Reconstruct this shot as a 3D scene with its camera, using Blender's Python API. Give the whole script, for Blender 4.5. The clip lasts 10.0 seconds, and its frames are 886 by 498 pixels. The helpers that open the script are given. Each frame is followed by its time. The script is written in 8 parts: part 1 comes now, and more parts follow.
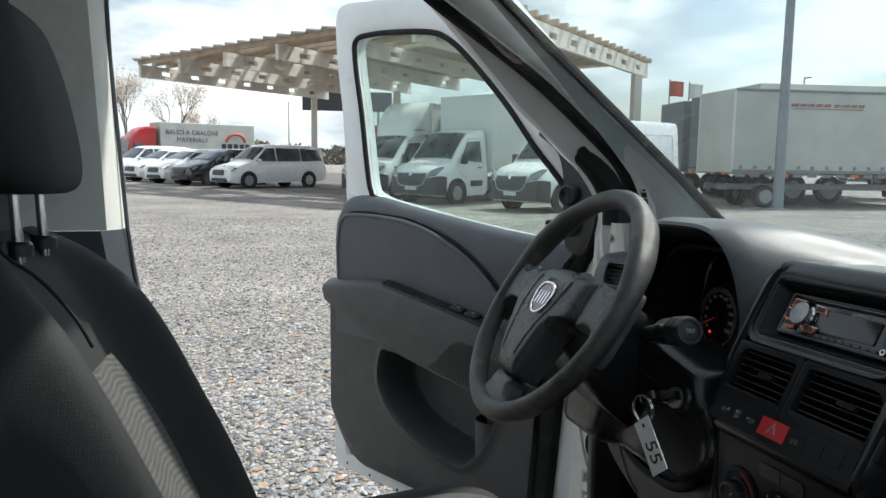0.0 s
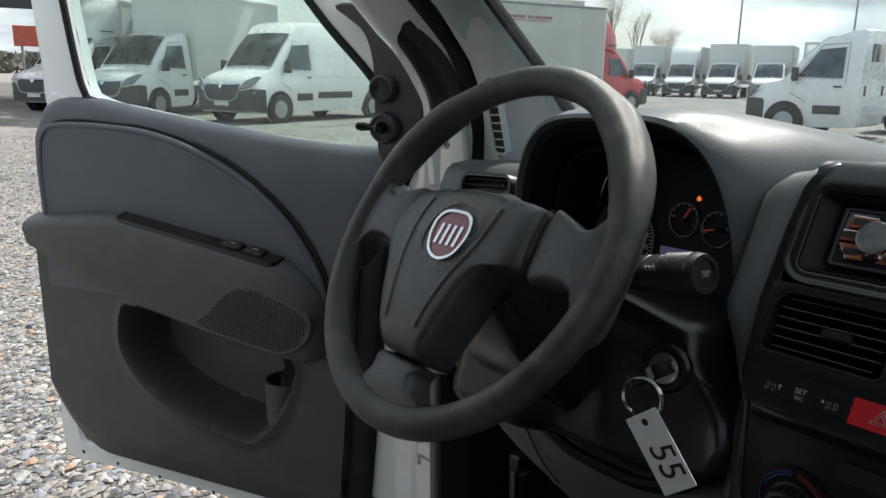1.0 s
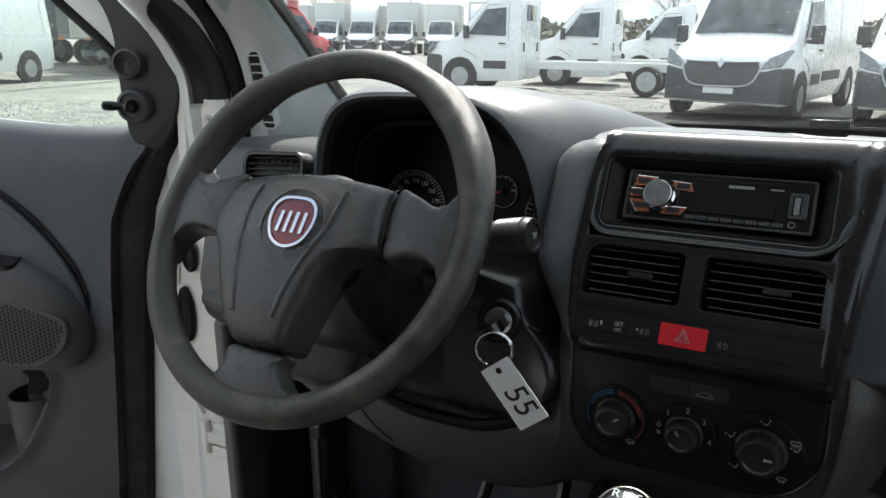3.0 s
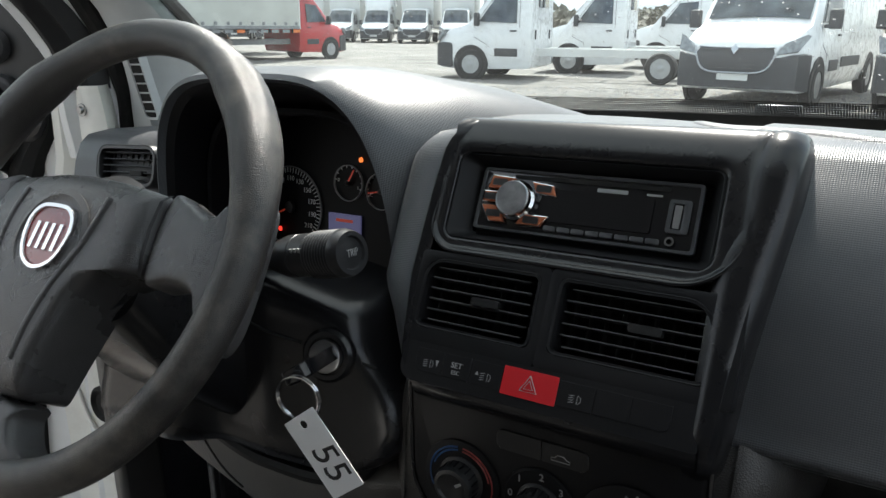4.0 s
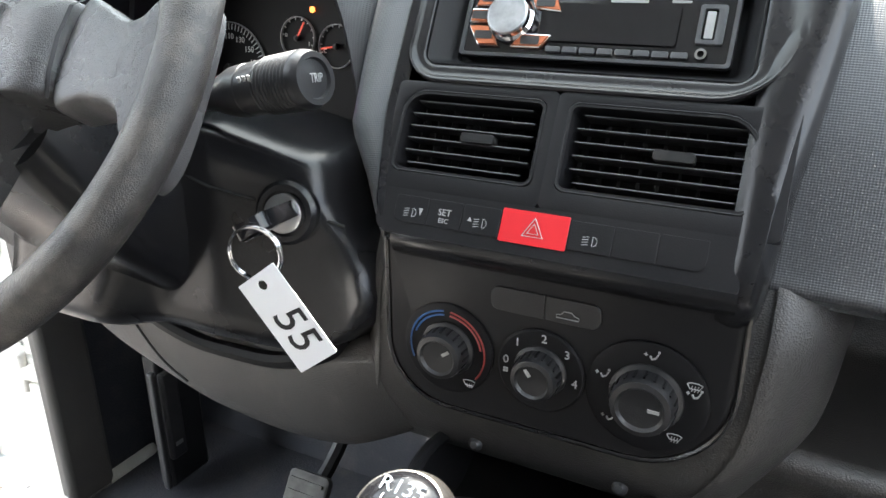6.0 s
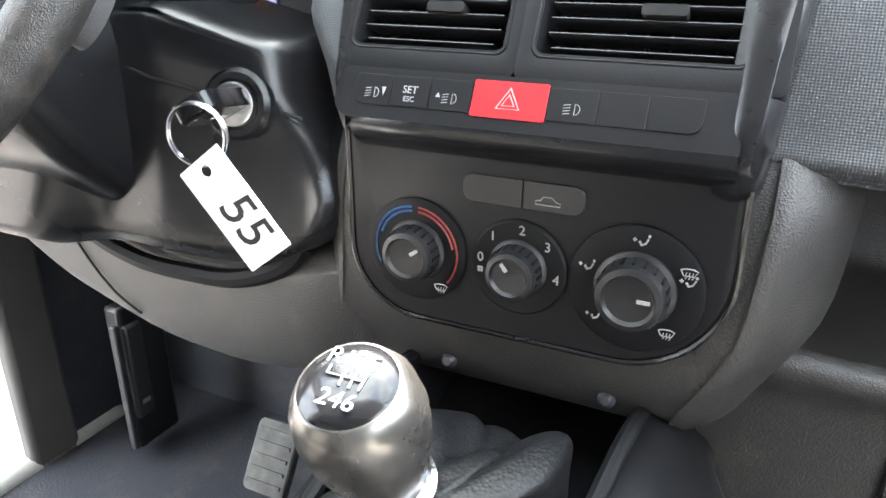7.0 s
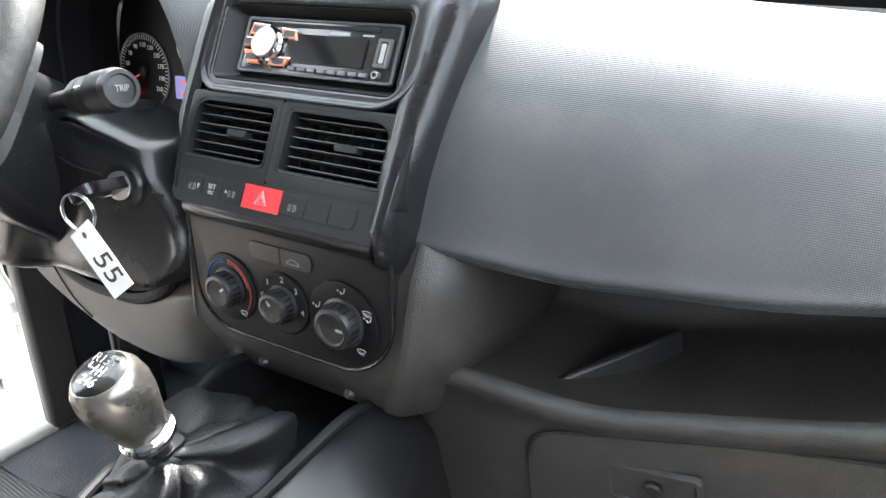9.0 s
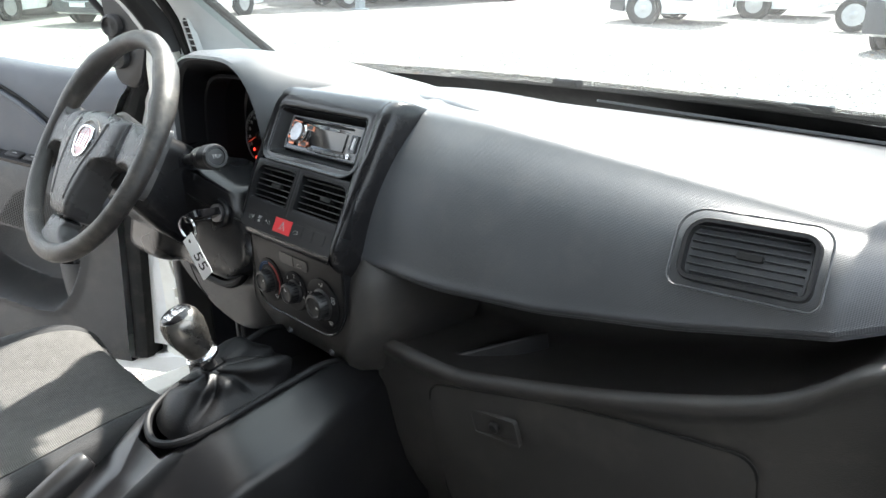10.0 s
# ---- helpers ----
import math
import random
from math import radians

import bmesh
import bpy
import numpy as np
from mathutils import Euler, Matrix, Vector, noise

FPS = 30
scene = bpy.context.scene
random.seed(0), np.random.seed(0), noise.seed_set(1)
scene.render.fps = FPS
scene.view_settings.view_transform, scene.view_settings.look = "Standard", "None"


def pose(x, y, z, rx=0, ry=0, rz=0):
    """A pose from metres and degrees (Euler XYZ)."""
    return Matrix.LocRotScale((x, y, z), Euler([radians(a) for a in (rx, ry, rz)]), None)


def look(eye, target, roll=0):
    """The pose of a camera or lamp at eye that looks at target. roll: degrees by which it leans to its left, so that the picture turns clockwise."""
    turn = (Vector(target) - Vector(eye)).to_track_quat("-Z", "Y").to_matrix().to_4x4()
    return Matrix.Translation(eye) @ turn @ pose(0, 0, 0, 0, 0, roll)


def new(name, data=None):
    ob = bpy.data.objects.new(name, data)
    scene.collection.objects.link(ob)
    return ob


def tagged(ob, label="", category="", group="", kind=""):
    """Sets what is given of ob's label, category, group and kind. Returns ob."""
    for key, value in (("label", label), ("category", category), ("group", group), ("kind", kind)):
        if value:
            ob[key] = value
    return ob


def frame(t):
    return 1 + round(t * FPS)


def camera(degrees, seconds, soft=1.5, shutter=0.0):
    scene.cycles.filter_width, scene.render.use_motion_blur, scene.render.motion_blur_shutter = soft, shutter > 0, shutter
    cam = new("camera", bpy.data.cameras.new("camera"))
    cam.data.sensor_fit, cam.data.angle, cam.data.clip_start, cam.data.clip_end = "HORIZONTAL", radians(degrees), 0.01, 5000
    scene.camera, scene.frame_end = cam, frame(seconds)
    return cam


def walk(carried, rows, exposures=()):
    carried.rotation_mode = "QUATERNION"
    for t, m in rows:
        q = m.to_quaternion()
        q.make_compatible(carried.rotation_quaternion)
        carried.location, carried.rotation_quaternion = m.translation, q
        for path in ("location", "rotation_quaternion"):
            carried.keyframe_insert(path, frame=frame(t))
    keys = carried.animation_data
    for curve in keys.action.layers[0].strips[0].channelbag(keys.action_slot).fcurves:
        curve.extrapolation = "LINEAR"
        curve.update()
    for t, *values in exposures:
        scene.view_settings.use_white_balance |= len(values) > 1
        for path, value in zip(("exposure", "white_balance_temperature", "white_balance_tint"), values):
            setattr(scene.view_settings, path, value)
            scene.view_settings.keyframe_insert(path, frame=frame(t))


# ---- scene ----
cam = camera(61.5, 10.0)
PATH = [
    (0, (0.688, 0.101, 1.382), (-1.240, 0.578, 1.148), 0.8),
    (0.5, (0.461, 0.119, 1.354), (-1.339, 0.932, 1.040), 0.6),
    (1, (0.217, 0.094, 1.332), (-1.360, 1.235, 0.876), 0.9),
    (1.5, (0.034, 0.044, 1.316), (-1.272, 1.466, 0.794), 0.9),
    (2, (-0.026, -0.019, 1.338), (-1.122, 1.566, 0.801), 1.1),
    (2.5, (0.026, -0.064, 1.374), (-0.966, 1.586, 0.834), 0.9),
    (3, (0.134, -0.019, 1.357), (-0.848, 1.635, 0.807), 0.8),
    (3.2, (0.169, 0.031, 1.350), (-0.827, 1.675, 0.798), 0.7),
    (4.3, (0.204, 0.252, 1.339), (-0.815, 1.871, 0.754), 0.3),
    (4.5, (0.184, 0.268, 1.342), (-0.834, 1.886, 0.753), 0.3),
    (5, (0.140, 0.264, 1.335), (-0.828, 1.896, 0.703), 0.6),
    (5.5, (0.125, 0.250, 1.294), (-0.748, 1.905, 0.588), 1.4),
    (6, (0.141, 0.247, 1.248), (-0.696, 1.901, 0.497), 1.5),
    (7.5, (0.143, 0.299, 1.158), (-0.639, 1.965, 0.372), 1.7),
    (8, (0.165, 0.319, 1.157), (-0.612, 1.987, 0.372), 1.9),
    (8.5, (0.269, 0.294, 1.215), (-0.556, 1.939, 0.431), 1.7),
    (9, (0.448, 0.225, 1.306), (-0.521, 1.784, 0.512), 1.0),
    (9.5, (0.673, 0.159, 1.401), (-0.472, 1.589, 0.599), -0.2),
    (10, (0.889, 0.122, 1.443), (-0.461, 1.411, 0.725), -0.2),
]
walk(cam, [(t, look(eye, target, roll)) for t, eye, target, roll in PATH],
     exposures=[(0.0, 0.62, 6200, 5), (0.5, 0.55, 6300, 6), (1.0, 0.65, 6350, 6.5), (1.5, 1.0, 6400, 7), (2.0, 1.35, 6420, 7.5), (2.5, 1.4, 6450, 8), (3.2, 1.35, 6450, 8), (4.5, 1.45, 6450, 8), (5.0, 1.6, 6480, 9), (5.5, 2.2, 6500, 10), (6.0, 3.5, 6500, 10), (6.2, 3.8, 6500, 10), (7.5, 4.55, 6500, 10), (8.0, 4.55, 6500, 10), (8.5, 4.55, 6500, 10), (9.0, 3.9, 6500, 10), (9.5, 3.0, 6450, 9), (10.0, 2.6, 6400, 8)])

# ---- light ----
SUN_AZ, SUN_EL = 20.0, 55.0          # degrees to the left of the van's nose, and above the horizon
sun_dir = Vector((-math.sin(radians(SUN_AZ)) * math.cos(radians(SUN_EL)), math.cos(radians(SUN_AZ)) * math.cos(radians(SUN_EL)), math.sin(radians(SUN_EL))))
world = bpy.data.worlds.new("sky")
scene.world = world
world.use_nodes = True
wn, wl = world.node_tree.nodes, world.node_tree.links
sky = wn.new("ShaderNodeTexSky")
sky.sky_type, sky.sun_disc = "NISHITA", False
sky.sun_elevation, sky.sun_rotation = radians(SUN_EL), radians(-SUN_AZ)
sky.dust_density = 3.0
back = wn["Background"]
back.inputs["Strength"].default_value = 0.138
coord = wn.new("ShaderNodeTexCoord")
cloud_map = wn.new("ShaderNodeMapping")
cloud_map.inputs["Scale"].default_value = (1.6, 1.6, 4.5)
cloud_a = wn.new("ShaderNodeTexNoise")
cloud_a.inputs["Scale"].default_value, cloud_a.inputs["Detail"].default_value, cloud_a.inputs["Roughness"].default_value = 1.7, 8.0, 0.55
cloud_ramp = wn.new("ShaderNodeValToRGB")
cloud_ramp.color_ramp.elements[0].position, cloud_ramp.color_ramp.elements[1].position = 0.30, 0.56
cloud_b = wn.new("ShaderNodeTexNoise")
cloud_b.inputs["Scale"].default_value, cloud_b.inputs["Detail"].default_value = 3.4, 7.0
tone_ramp = wn.new("ShaderNodeValToRGB")
tone_ramp.color_ramp.elements[0].position, tone_ramp.color_ramp.elements[0].color = 0.40, (2.9, 3.15, 3.35, 1)
tone_ramp.color_ramp.elements[1].position, tone_ramp.color_ramp.elements[1].color = 0.60, (6.3, 6.45, 6.5, 1)
sky_mix = wn.new("ShaderNodeMix")
sky_mix.data_type = "RGBA"
wl.new(coord.outputs["Generated"], cloud_map.inputs["Vector"])
wl.new(cloud_map.outputs["Vector"], cloud_a.inputs["Vector"])
wl.new(cloud_map.outputs["Vector"], cloud_b.inputs["Vector"])
wl.new(cloud_a.outputs["Fac"], cloud_ramp.inputs["Fac"])
wl.new(cloud_b.outputs["Fac"], tone_ramp.inputs["Fac"])
wl.new(cloud_ramp.outputs["Color"], sky_mix.inputs["Factor"])
wl.new(sky.outputs["Color"], sky_mix.inputs["A"])
wl.new(tone_ramp.outputs["Color"], sky_mix.inputs["B"])
wl.new(sky_mix.outputs["Result"], back.inputs["Color"])
sun = new("sun", bpy.data.lights.new("sun", "SUN"))
sun.data.energy, sun.data.angle, sun.data.color = 3.7, radians(1.6), (1.0, 0.95, 0.88)
sun.matrix_world = look(sun_dir * 100, (0, 0, 0))

# ---- building helpers ----
LEAN = Matrix.Translation((0, 0.7, 1.1)) @ pose(0, 0, 0, 0, -1.8, 0) @ Matrix.Translation((0, -0.7, -1.1))   # the van leans on the gravel
V = Vector


def frame_of(origin, ex, ey):
    """Matrix with the given origin, x axis and (roughly) y axis."""
    x = V(ex).normalized()
    z = x.cross(V(ey)).normalized()
    y = z.cross(x)
    m = Matrix((x, y, z)).transposed().to_4x4()
    return Matrix.Translation(origin) @ m


def thing(name, label, category, group="", at=None, kind=""):
    ob = new(name)
    ob.matrix_basis = LEAN.copy() if at is None else at
    return tagged(ob, label, category, group, kind)


def finish(bm, name, mat, smooth=35):
    bmesh.ops.recalc_face_normals(bm, faces=bm.faces[:])
    me = bpy.data.meshes.new(name)
    bm.to_mesh(me)
    bm.free()
    me.materials.append(mat)
    if smooth:
        me.polygons.foreach_set("use_smooth", [True] * len(me.polygons))
        me.set_sharp_from_angle(angle=radians(smooth))
    return me


def part(name, bm, mat, parent, label="", smooth=35, bevel=0.0, at=None):
    """Link a bmesh as one mesh object under a thing or a part."""
    ob = new(name, finish(bm, name, mat, smooth))
    ob.parent = parent
    if at is not None:
        ob.matrix_basis = at
    if bevel:
        mod = ob.modifiers.new("bevel", "BEVEL")
        mod.width, mod.segments, mod.limit_method, mod.angle_limit = bevel, 2, "ANGLE", radians(40)
        mod.harden_normals = False
    return tagged(ob, label)


def structure(name, bm, mat, label, category, smooth=35, at=None, bevel=0.0):
    ob = part(name, bm, mat, None, label, smooth, bevel, at)
    return tagged(ob, label, category, kind="structure")


def skin(bm, rows, closed=False, caps=False):
    """Faces between rows of points; closed: each row is a ring."""
    vs = [[bm.verts.new(p) for p in r] for r in rows]
    n = len(vs[0])
    for a, b in zip(vs, vs[1:]):
        for i in range(n if closed else n - 1):
            j = (i + 1) % n
            try:
                bm.faces.new((a[i], a[j], b[j], b[i]))
            except ValueError:
                pass
    if caps:
        bm.faces.new(vs[0])
        bm.faces.new(vs[-1])
    return vs


def refine(rows, k=4, closed=False):
    """More rows and points, smoothly through the given ones."""
    fine = [smooth_path(r, k, closed) for r in rows]
    cols = [smooth_path([r[i] for r in fine], k) for i in range(len(fine[0]))]
    return [[c[j] for c in cols] for j in range(len(cols[0]))]


def box(bm, c, s, m=None, taper=1.0):
    m = m or Matrix.Identity(4)
    pts = []
    for z, k in ((-1, 1.0), (1, taper)):
        pts.append([m @ V((c[0] + x * s[0] / 2 * k, c[1] + y * s[1] / 2 * k, c[2] + z * s[2] / 2)) for x, y in ((-1, -1), (1, -1), (1, 1), (-1, 1))])
    skin(bm, pts, True, True)
    return bm


def lathe(bm, prof, m=None, n=32, caps=True):
    """Turn (radius, height) pairs round the local z axis."""
    m = m or Matrix.Identity(4)
    rows = [[m @ V((r * math.cos(a), r * math.sin(a), h)) for a in (2 * math.pi * i / n for i in range(n))] for r, h in prof]
    skin(bm, rows, True, caps)
    return bm


def smooth_path(pts, k=6, closed=False):
    """Catmull-Rom through the points."""
    pts = [V(p) for p in pts]
    out, n = [], len(pts)
    for i in range(n if closed else n - 1):
        a, b = pts[i], pts[(i + 1) % n]
        p = pts[i - 1] if closed or i > 0 else a
        q = pts[(i + 2) % n] if closed or i + 2 < n else b
        for s in range(k):
            t = s / k
            out.append(0.5 * (2 * a + (b - p) * t + (2 * p - 5 * a + 4 * b - q) * t * t + (3 * a - p - 3 * b + q) * t ** 3))
    if not closed:
        out.append(pts[-1])
    return out


def tube(bm, pts, r, n=10, closed=False, caps=True, flat=1.0):
    """A tube along points; r a number or one for each point."""
    pts = [V(p) for p in pts]
    up = V((0.13, 0.21, 0.97))
    rows, m = [], len(pts)
    for i, p in enumerate(pts):
        a = pts[(i - 1) % m] if closed or i else p
        b = pts[(i + 1) % m] if closed or i < m - 1 else p
        d = (b - a).normalized()
        if i == 0 and abs(d.dot(up)) > 0.9:
            up = V((1, 0.1, 0))
        s = d.cross(up).normalized()
        up = s.cross(d).normalized()
        rr = r[i] if isinstance(r, (list, tuple)) else r
        rows.append([p + rr * (math.cos(2 * math.pi * k / n) * s + flat * math.sin(2 * math.pi * k / n) * up) for k in range(n)])
    if closed:
        rows.append(rows[0])
        skin(bm, rows, True)
        bmesh.ops.remove_doubles(bm, verts=bm.verts[:], dist=1e-6)
    else:
        skin(bm, rows, True, caps)
    return bm


def rrect(x0, y0, x1, y1, r, k=5):
    """Corners of a rounded rectangle; r one radius or four (lower left, lower right, upper right, upper left)."""
    rs = r if isinstance(r, (tuple, list)) else (r,) * 4
    out = []
    for (cx, cy, a0), q in zip(((x0, y0, 180), (x1, y0, 270), (x1, y1, 0), (x0, y1, 90)), rs):
        sx, sy = (1 if cx == x0 else -1), (1 if cy == y0 else -1)
        for i in range(k + 1):
            a = radians(a0 + 90 * i / k)
            out.append((cx + sx * q + q * math.cos(a), cy + sy * q + q * math.sin(a)))
    return out


def prism(bm, poly, m, z0, z1, inset=0.0):
    """A flat polygon raised from z0 to z1 in the frame m; inset draws the top in for a softened edge."""
    cx, cy = sum(p[0] for p in poly) / len(poly), sum(p[1] for p in poly) / len(poly)
    ext = max(max(abs(p[0] - cx), abs(p[1] - cy)) for p in poly)
    k = 1 - inset / ext if ext else 1
    rows = [[m @ V((x, y, z0)) for x, y in poly]]
    if inset:
        rows.append([m @ V((x, y, z1 - inset * 0.7)) for x, y in poly])
        rows.append([m @ V((cx + (x - cx) * k, cy + (y - cy) * k, z1)) for x, y in poly])
    else:
        rows.append([m @ V((x, y, z1)) for x, y in poly])
    skin(bm, rows, True, True)
    return bm


def ring(bm, outer, inner, m, z0, z1, lip=0.0, zi=None):
    """A plate with a hole, both outlines with as many points; lip rounds the edges."""
    zi = z1 if zi is None else zi
    rows = [[m @ V((x, y, z0)) for x, y in outer], [m @ V((x, y, z1 - lip)) for x, y in outer]]
    mid = [((x * (1 - 0.12) + a * 0.12), (y * (1 - 0.12) + b * 0.12)) for (x, y), (a, b) in zip(outer, inner)]
    mid2 = [((x * 0.12 + a * 0.88), (y * 0.12 + b * 0.88)) for (x, y), (a, b) in zip(outer, inner)]
    rows.append([m @ V((x, y, z1)) for x, y in mid])
    rows.append([m @ V((x, y, zi)) for x, y in mid2])
    rows.append([m @ V((x, y, zi - lip)) for x, y in inner])
    rows.append([m @ V((x, y, z0)) for x, y in inner])
    rows.append(rows[0])
    skin(bm, rows, True)
    bmesh.ops.remove_doubles(bm, verts=bm.verts[:], dist=1e-6)
    return bm


def lettering(text, size, m, mat, parent, name="lettering", depth=0.0003, align="CENTER", shear=0.0, wide=1.0):
    cu = bpy.data.curves.new(name, "FONT")
    cu.body, cu.size, cu.extrude, cu.align_x, cu.align_y, cu.shear = text, size, depth, align, "CENTER", shear
    cu.resolution_u = 3
    tmp = bpy.data.objects.new("tmp", cu)
    scene.collection.objects.link(tmp)
    me = bpy.data.meshes.new_from_object(tmp.evaluated_get(bpy.context.evaluated_depsgraph_get()))
    bpy.data.objects.remove(tmp)
    bpy.data.curves.remove(cu)
    me.transform(m @ Matrix.Diagonal((wide, 1, 1, 1)))
    me.materials.clear()
    me.materials.append(mat)
    ob = new(name, me)
    ob.parent = parent
    return ob


GZ, NEAR = 0.11, 0.92      # height of the yard, and the scale of its plan


def lerp_table(xs, ys, x):
    return float(np.interp(x, xs, ys))


# ---- materials ----
def material(name, color, rough=0.5, metal=0.0, vary=0.12, scale=8.0, bump=0.0, bump_scale=400.0, spec=0.5, dirt=None, dirt_amt=0.0, dirt_scale=14.0, coat=0.0, weave=0.0, weave_scale=900.0, emit=None, emit_strength=1.0, by_object=0.0, weave_rot=(0, 0, 0.6), tone=0.0, loose=0.12, grid=0.0, pitch=0.0024, grid_y=0.45):
    mt = bpy.data.materials.new(name)
    mt.use_nodes = True
    nt = mt.node_tree
    bs = nt.nodes["Principled BSDF"]
    bs.inputs["Metallic"].default_value = metal
    bs.inputs["Specular IOR Level"].default_value = spec
    bs.inputs["Coat Weight"].default_value = coat
    tc = nt.nodes.new("ShaderNodeTexCoord")
    ns = nt.nodes.new("ShaderNodeTexNoise")
    ns.inputs["Scale"].default_value, ns.inputs["Detail"].default_value = scale, 6.0
    nt.links.new(tc.outputs["Object"], ns.inputs["Vector"])
    hsv = nt.nodes.new("ShaderNodeHueSaturation")
    hsv.inputs["Color"].default_value = (*color, 1)
    rng = nt.nodes.new("ShaderNodeMapRange")
    rng.inputs["To Min"].default_value, rng.inputs["To Max"].default_value = 1 - vary, 1 + vary
    rng.inputs["From Min"].default_value, rng.inputs["From Max"].default_value = 0.3, 0.7
    nt.links.new(ns.outputs["Fac"], rng.inputs["Value"])
    value = rng.outputs["Result"]
    if by_object:
        oi = nt.nodes.new("ShaderNodeObjectInfo")
        r2 = nt.nodes.new("ShaderNodeMapRange")
        r2.inputs["To Min"].default_value, r2.inputs["To Max"].default_value = 1 - by_object, 1 + by_object
        nt.links.new(oi.outputs["Random"], r2.inputs["Value"])
        mu = nt.nodes.new("ShaderNodeMath")
        mu.operation = "MULTIPLY"
        nt.links.new(value, mu.inputs[0])
        nt.links.new(r2.outputs["Result"], mu.inputs[1])
        value = mu.outputs[0]
    nt.links.new(value, hsv.inputs["Value"])
    out = hsv.outputs["Color"]
    if dirt:
        n2 = nt.nodes.new("ShaderNodeTexNoise")
        n2.inputs["Scale"].default_value, n2.inputs["Detail"].default_value, n2.inputs["Roughness"].default_value = dirt_scale, 9.0, 0.7
        nt.links.new(tc.outputs["Object"], n2.inputs["Vector"])
        rp = nt.nodes.new("ShaderNodeMapRange")
        rp.inputs["From Min"].default_value, rp.inputs["From Max"].default_value, rp.inputs["To Max"].default_value = 0.5, 0.75, dirt_amt
        nt.links.new(n2.outputs["Fac"], rp.inputs["Value"])
        mx = nt.nodes.new("ShaderNodeMix")
        mx.data_type = "RGBA"
        mx.inputs["B"].default_value = (*dirt, 1)
        nt.links.new(rp.outputs["Result"], mx.inputs["Factor"])
        nt.links.new(out, mx.inputs["A"])
        out = mx.outputs["Result"]
    nt.links.new(out, bs.inputs["Base Color"])
    rr = nt.nodes.new("ShaderNodeMapRange")
    rr.inputs["To Min"].default_value, rr.inputs["To Max"].default_value = max(0.0, rough - 0.07), min(1.0, rough + 0.07)
    nt.links.new(ns.outputs["Fac"], rr.inputs["Value"])
    nt.links.new(rr.outputs["Result"], bs.inputs["Roughness"])
    height = None
    if bump:
        vo = nt.nodes.new("ShaderNodeTexVoronoi")
        vo.inputs["Scale"].default_value = bump_scale
        nt.links.new(tc.outputs["Object"], vo.inputs["Vector"])
        height = (vo.outputs["Distance"], bump)
    if weave:
        mp = nt.nodes.new("ShaderNodeMapping")
        mp.inputs["Rotation"].default_value = weave_rot
        nt.links.new(tc.outputs["Object"], mp.inputs["Vector"])
        wv = nt.nodes.new("ShaderNodeTexVoronoi")
        wv.inputs["Scale"].default_value, wv.inputs["Randomness"].default_value = weave_scale, loose
        nt.links.new(mp.outputs["Vector"], wv.inputs["Vector"])
        height = (wv.outputs["Distance"], weave)
        if tone:
            tr = nt.nodes.new("ShaderNodeMapRange")
            tr.inputs["From Min"].default_value, tr.inputs["From Max"].default_value = 0.15, 0.60
            tr.inputs["To Min"].default_value, tr.inputs["To Max"].default_value = 1 - tone, 1 + tone
            tm = nt.nodes.new("ShaderNodeMath")
            tm.operation = "MULTIPLY"
            nt.links.new(wv.outputs["Distance"], tr.inputs["Value"])
            nt.links.new(tr.outputs["Result"], tm.inputs[0])
            nt.links.new(value, tm.inputs[1])
            nt.links.new(tm.outputs[0], hsv.inputs["Value"])
    if grid:
        sx, along = nt.nodes.new("ShaderNodeSeparateXYZ"), nt.nodes.new("ShaderNodeMath")
        nt.links.new(tc.outputs["Object"], sx.inputs[0])
        along.operation = "MULTIPLY_ADD"
        along.inputs[1].default_value = grid_y
        nt.links.new(sx.outputs["Y"], along.inputs[0])
        nt.links.new(sx.outputs["Z"], along.inputs[2])
        waves = []
        for op in ("ADD", "SUBTRACT"):
            mixed, turn, wave = (nt.nodes.new("ShaderNodeMath") for _ in range(3))
            mixed.operation, turn.operation, wave.operation = op, "MULTIPLY", "SINE"
            turn.inputs[1].default_value = 2 * math.pi / pitch
            nt.links.new(sx.outputs["X"], mixed.inputs[0])
            nt.links.new(along.outputs[0], mixed.inputs[1])
            nt.links.new(mixed.outputs[0], turn.inputs[0])
            nt.links.new(turn.outputs[0], wave.inputs[0])
            waves.append(wave)
        cross = nt.nodes.new("ShaderNodeMath")
        cross.operation = "MULTIPLY"
        nt.links.new(waves[0].outputs[0], cross.inputs[0])
        nt.links.new(waves[1].outputs[0], cross.inputs[1])
        height = (cross.outputs[0], grid)
        if tone:
            tr, tm = nt.nodes.new("ShaderNodeMapRange"), nt.nodes.new("ShaderNodeMath")
            tr.inputs["From Min"].default_value = -1.0
            tr.inputs["To Min"].default_value, tr.inputs["To Max"].default_value = 1 - tone, 1 + tone
            tm.operation = "MULTIPLY"
            nt.links.new(cross.outputs[0], tr.inputs["Value"])
            nt.links.new(tr.outputs["Result"], tm.inputs[0])
            nt.links.new(value, tm.inputs[1])
            nt.links.new(tm.outputs[0], hsv.inputs["Value"])
    if height:
        bp = nt.nodes.new("ShaderNodeBump")
        bp.inputs["Strength"].default_value, bp.inputs["Distance"].default_value = height[1], 0.001
        nt.links.new(height[0], bp.inputs["Height"])
        nt.links.new(bp.outputs["Normal"], bs.inputs["Normal"])
    if emit:
        bs.inputs["Emission Color"].default_value = (*emit, 1)
        bs.inputs["Emission Strength"].default_value = emit_strength
    return mt


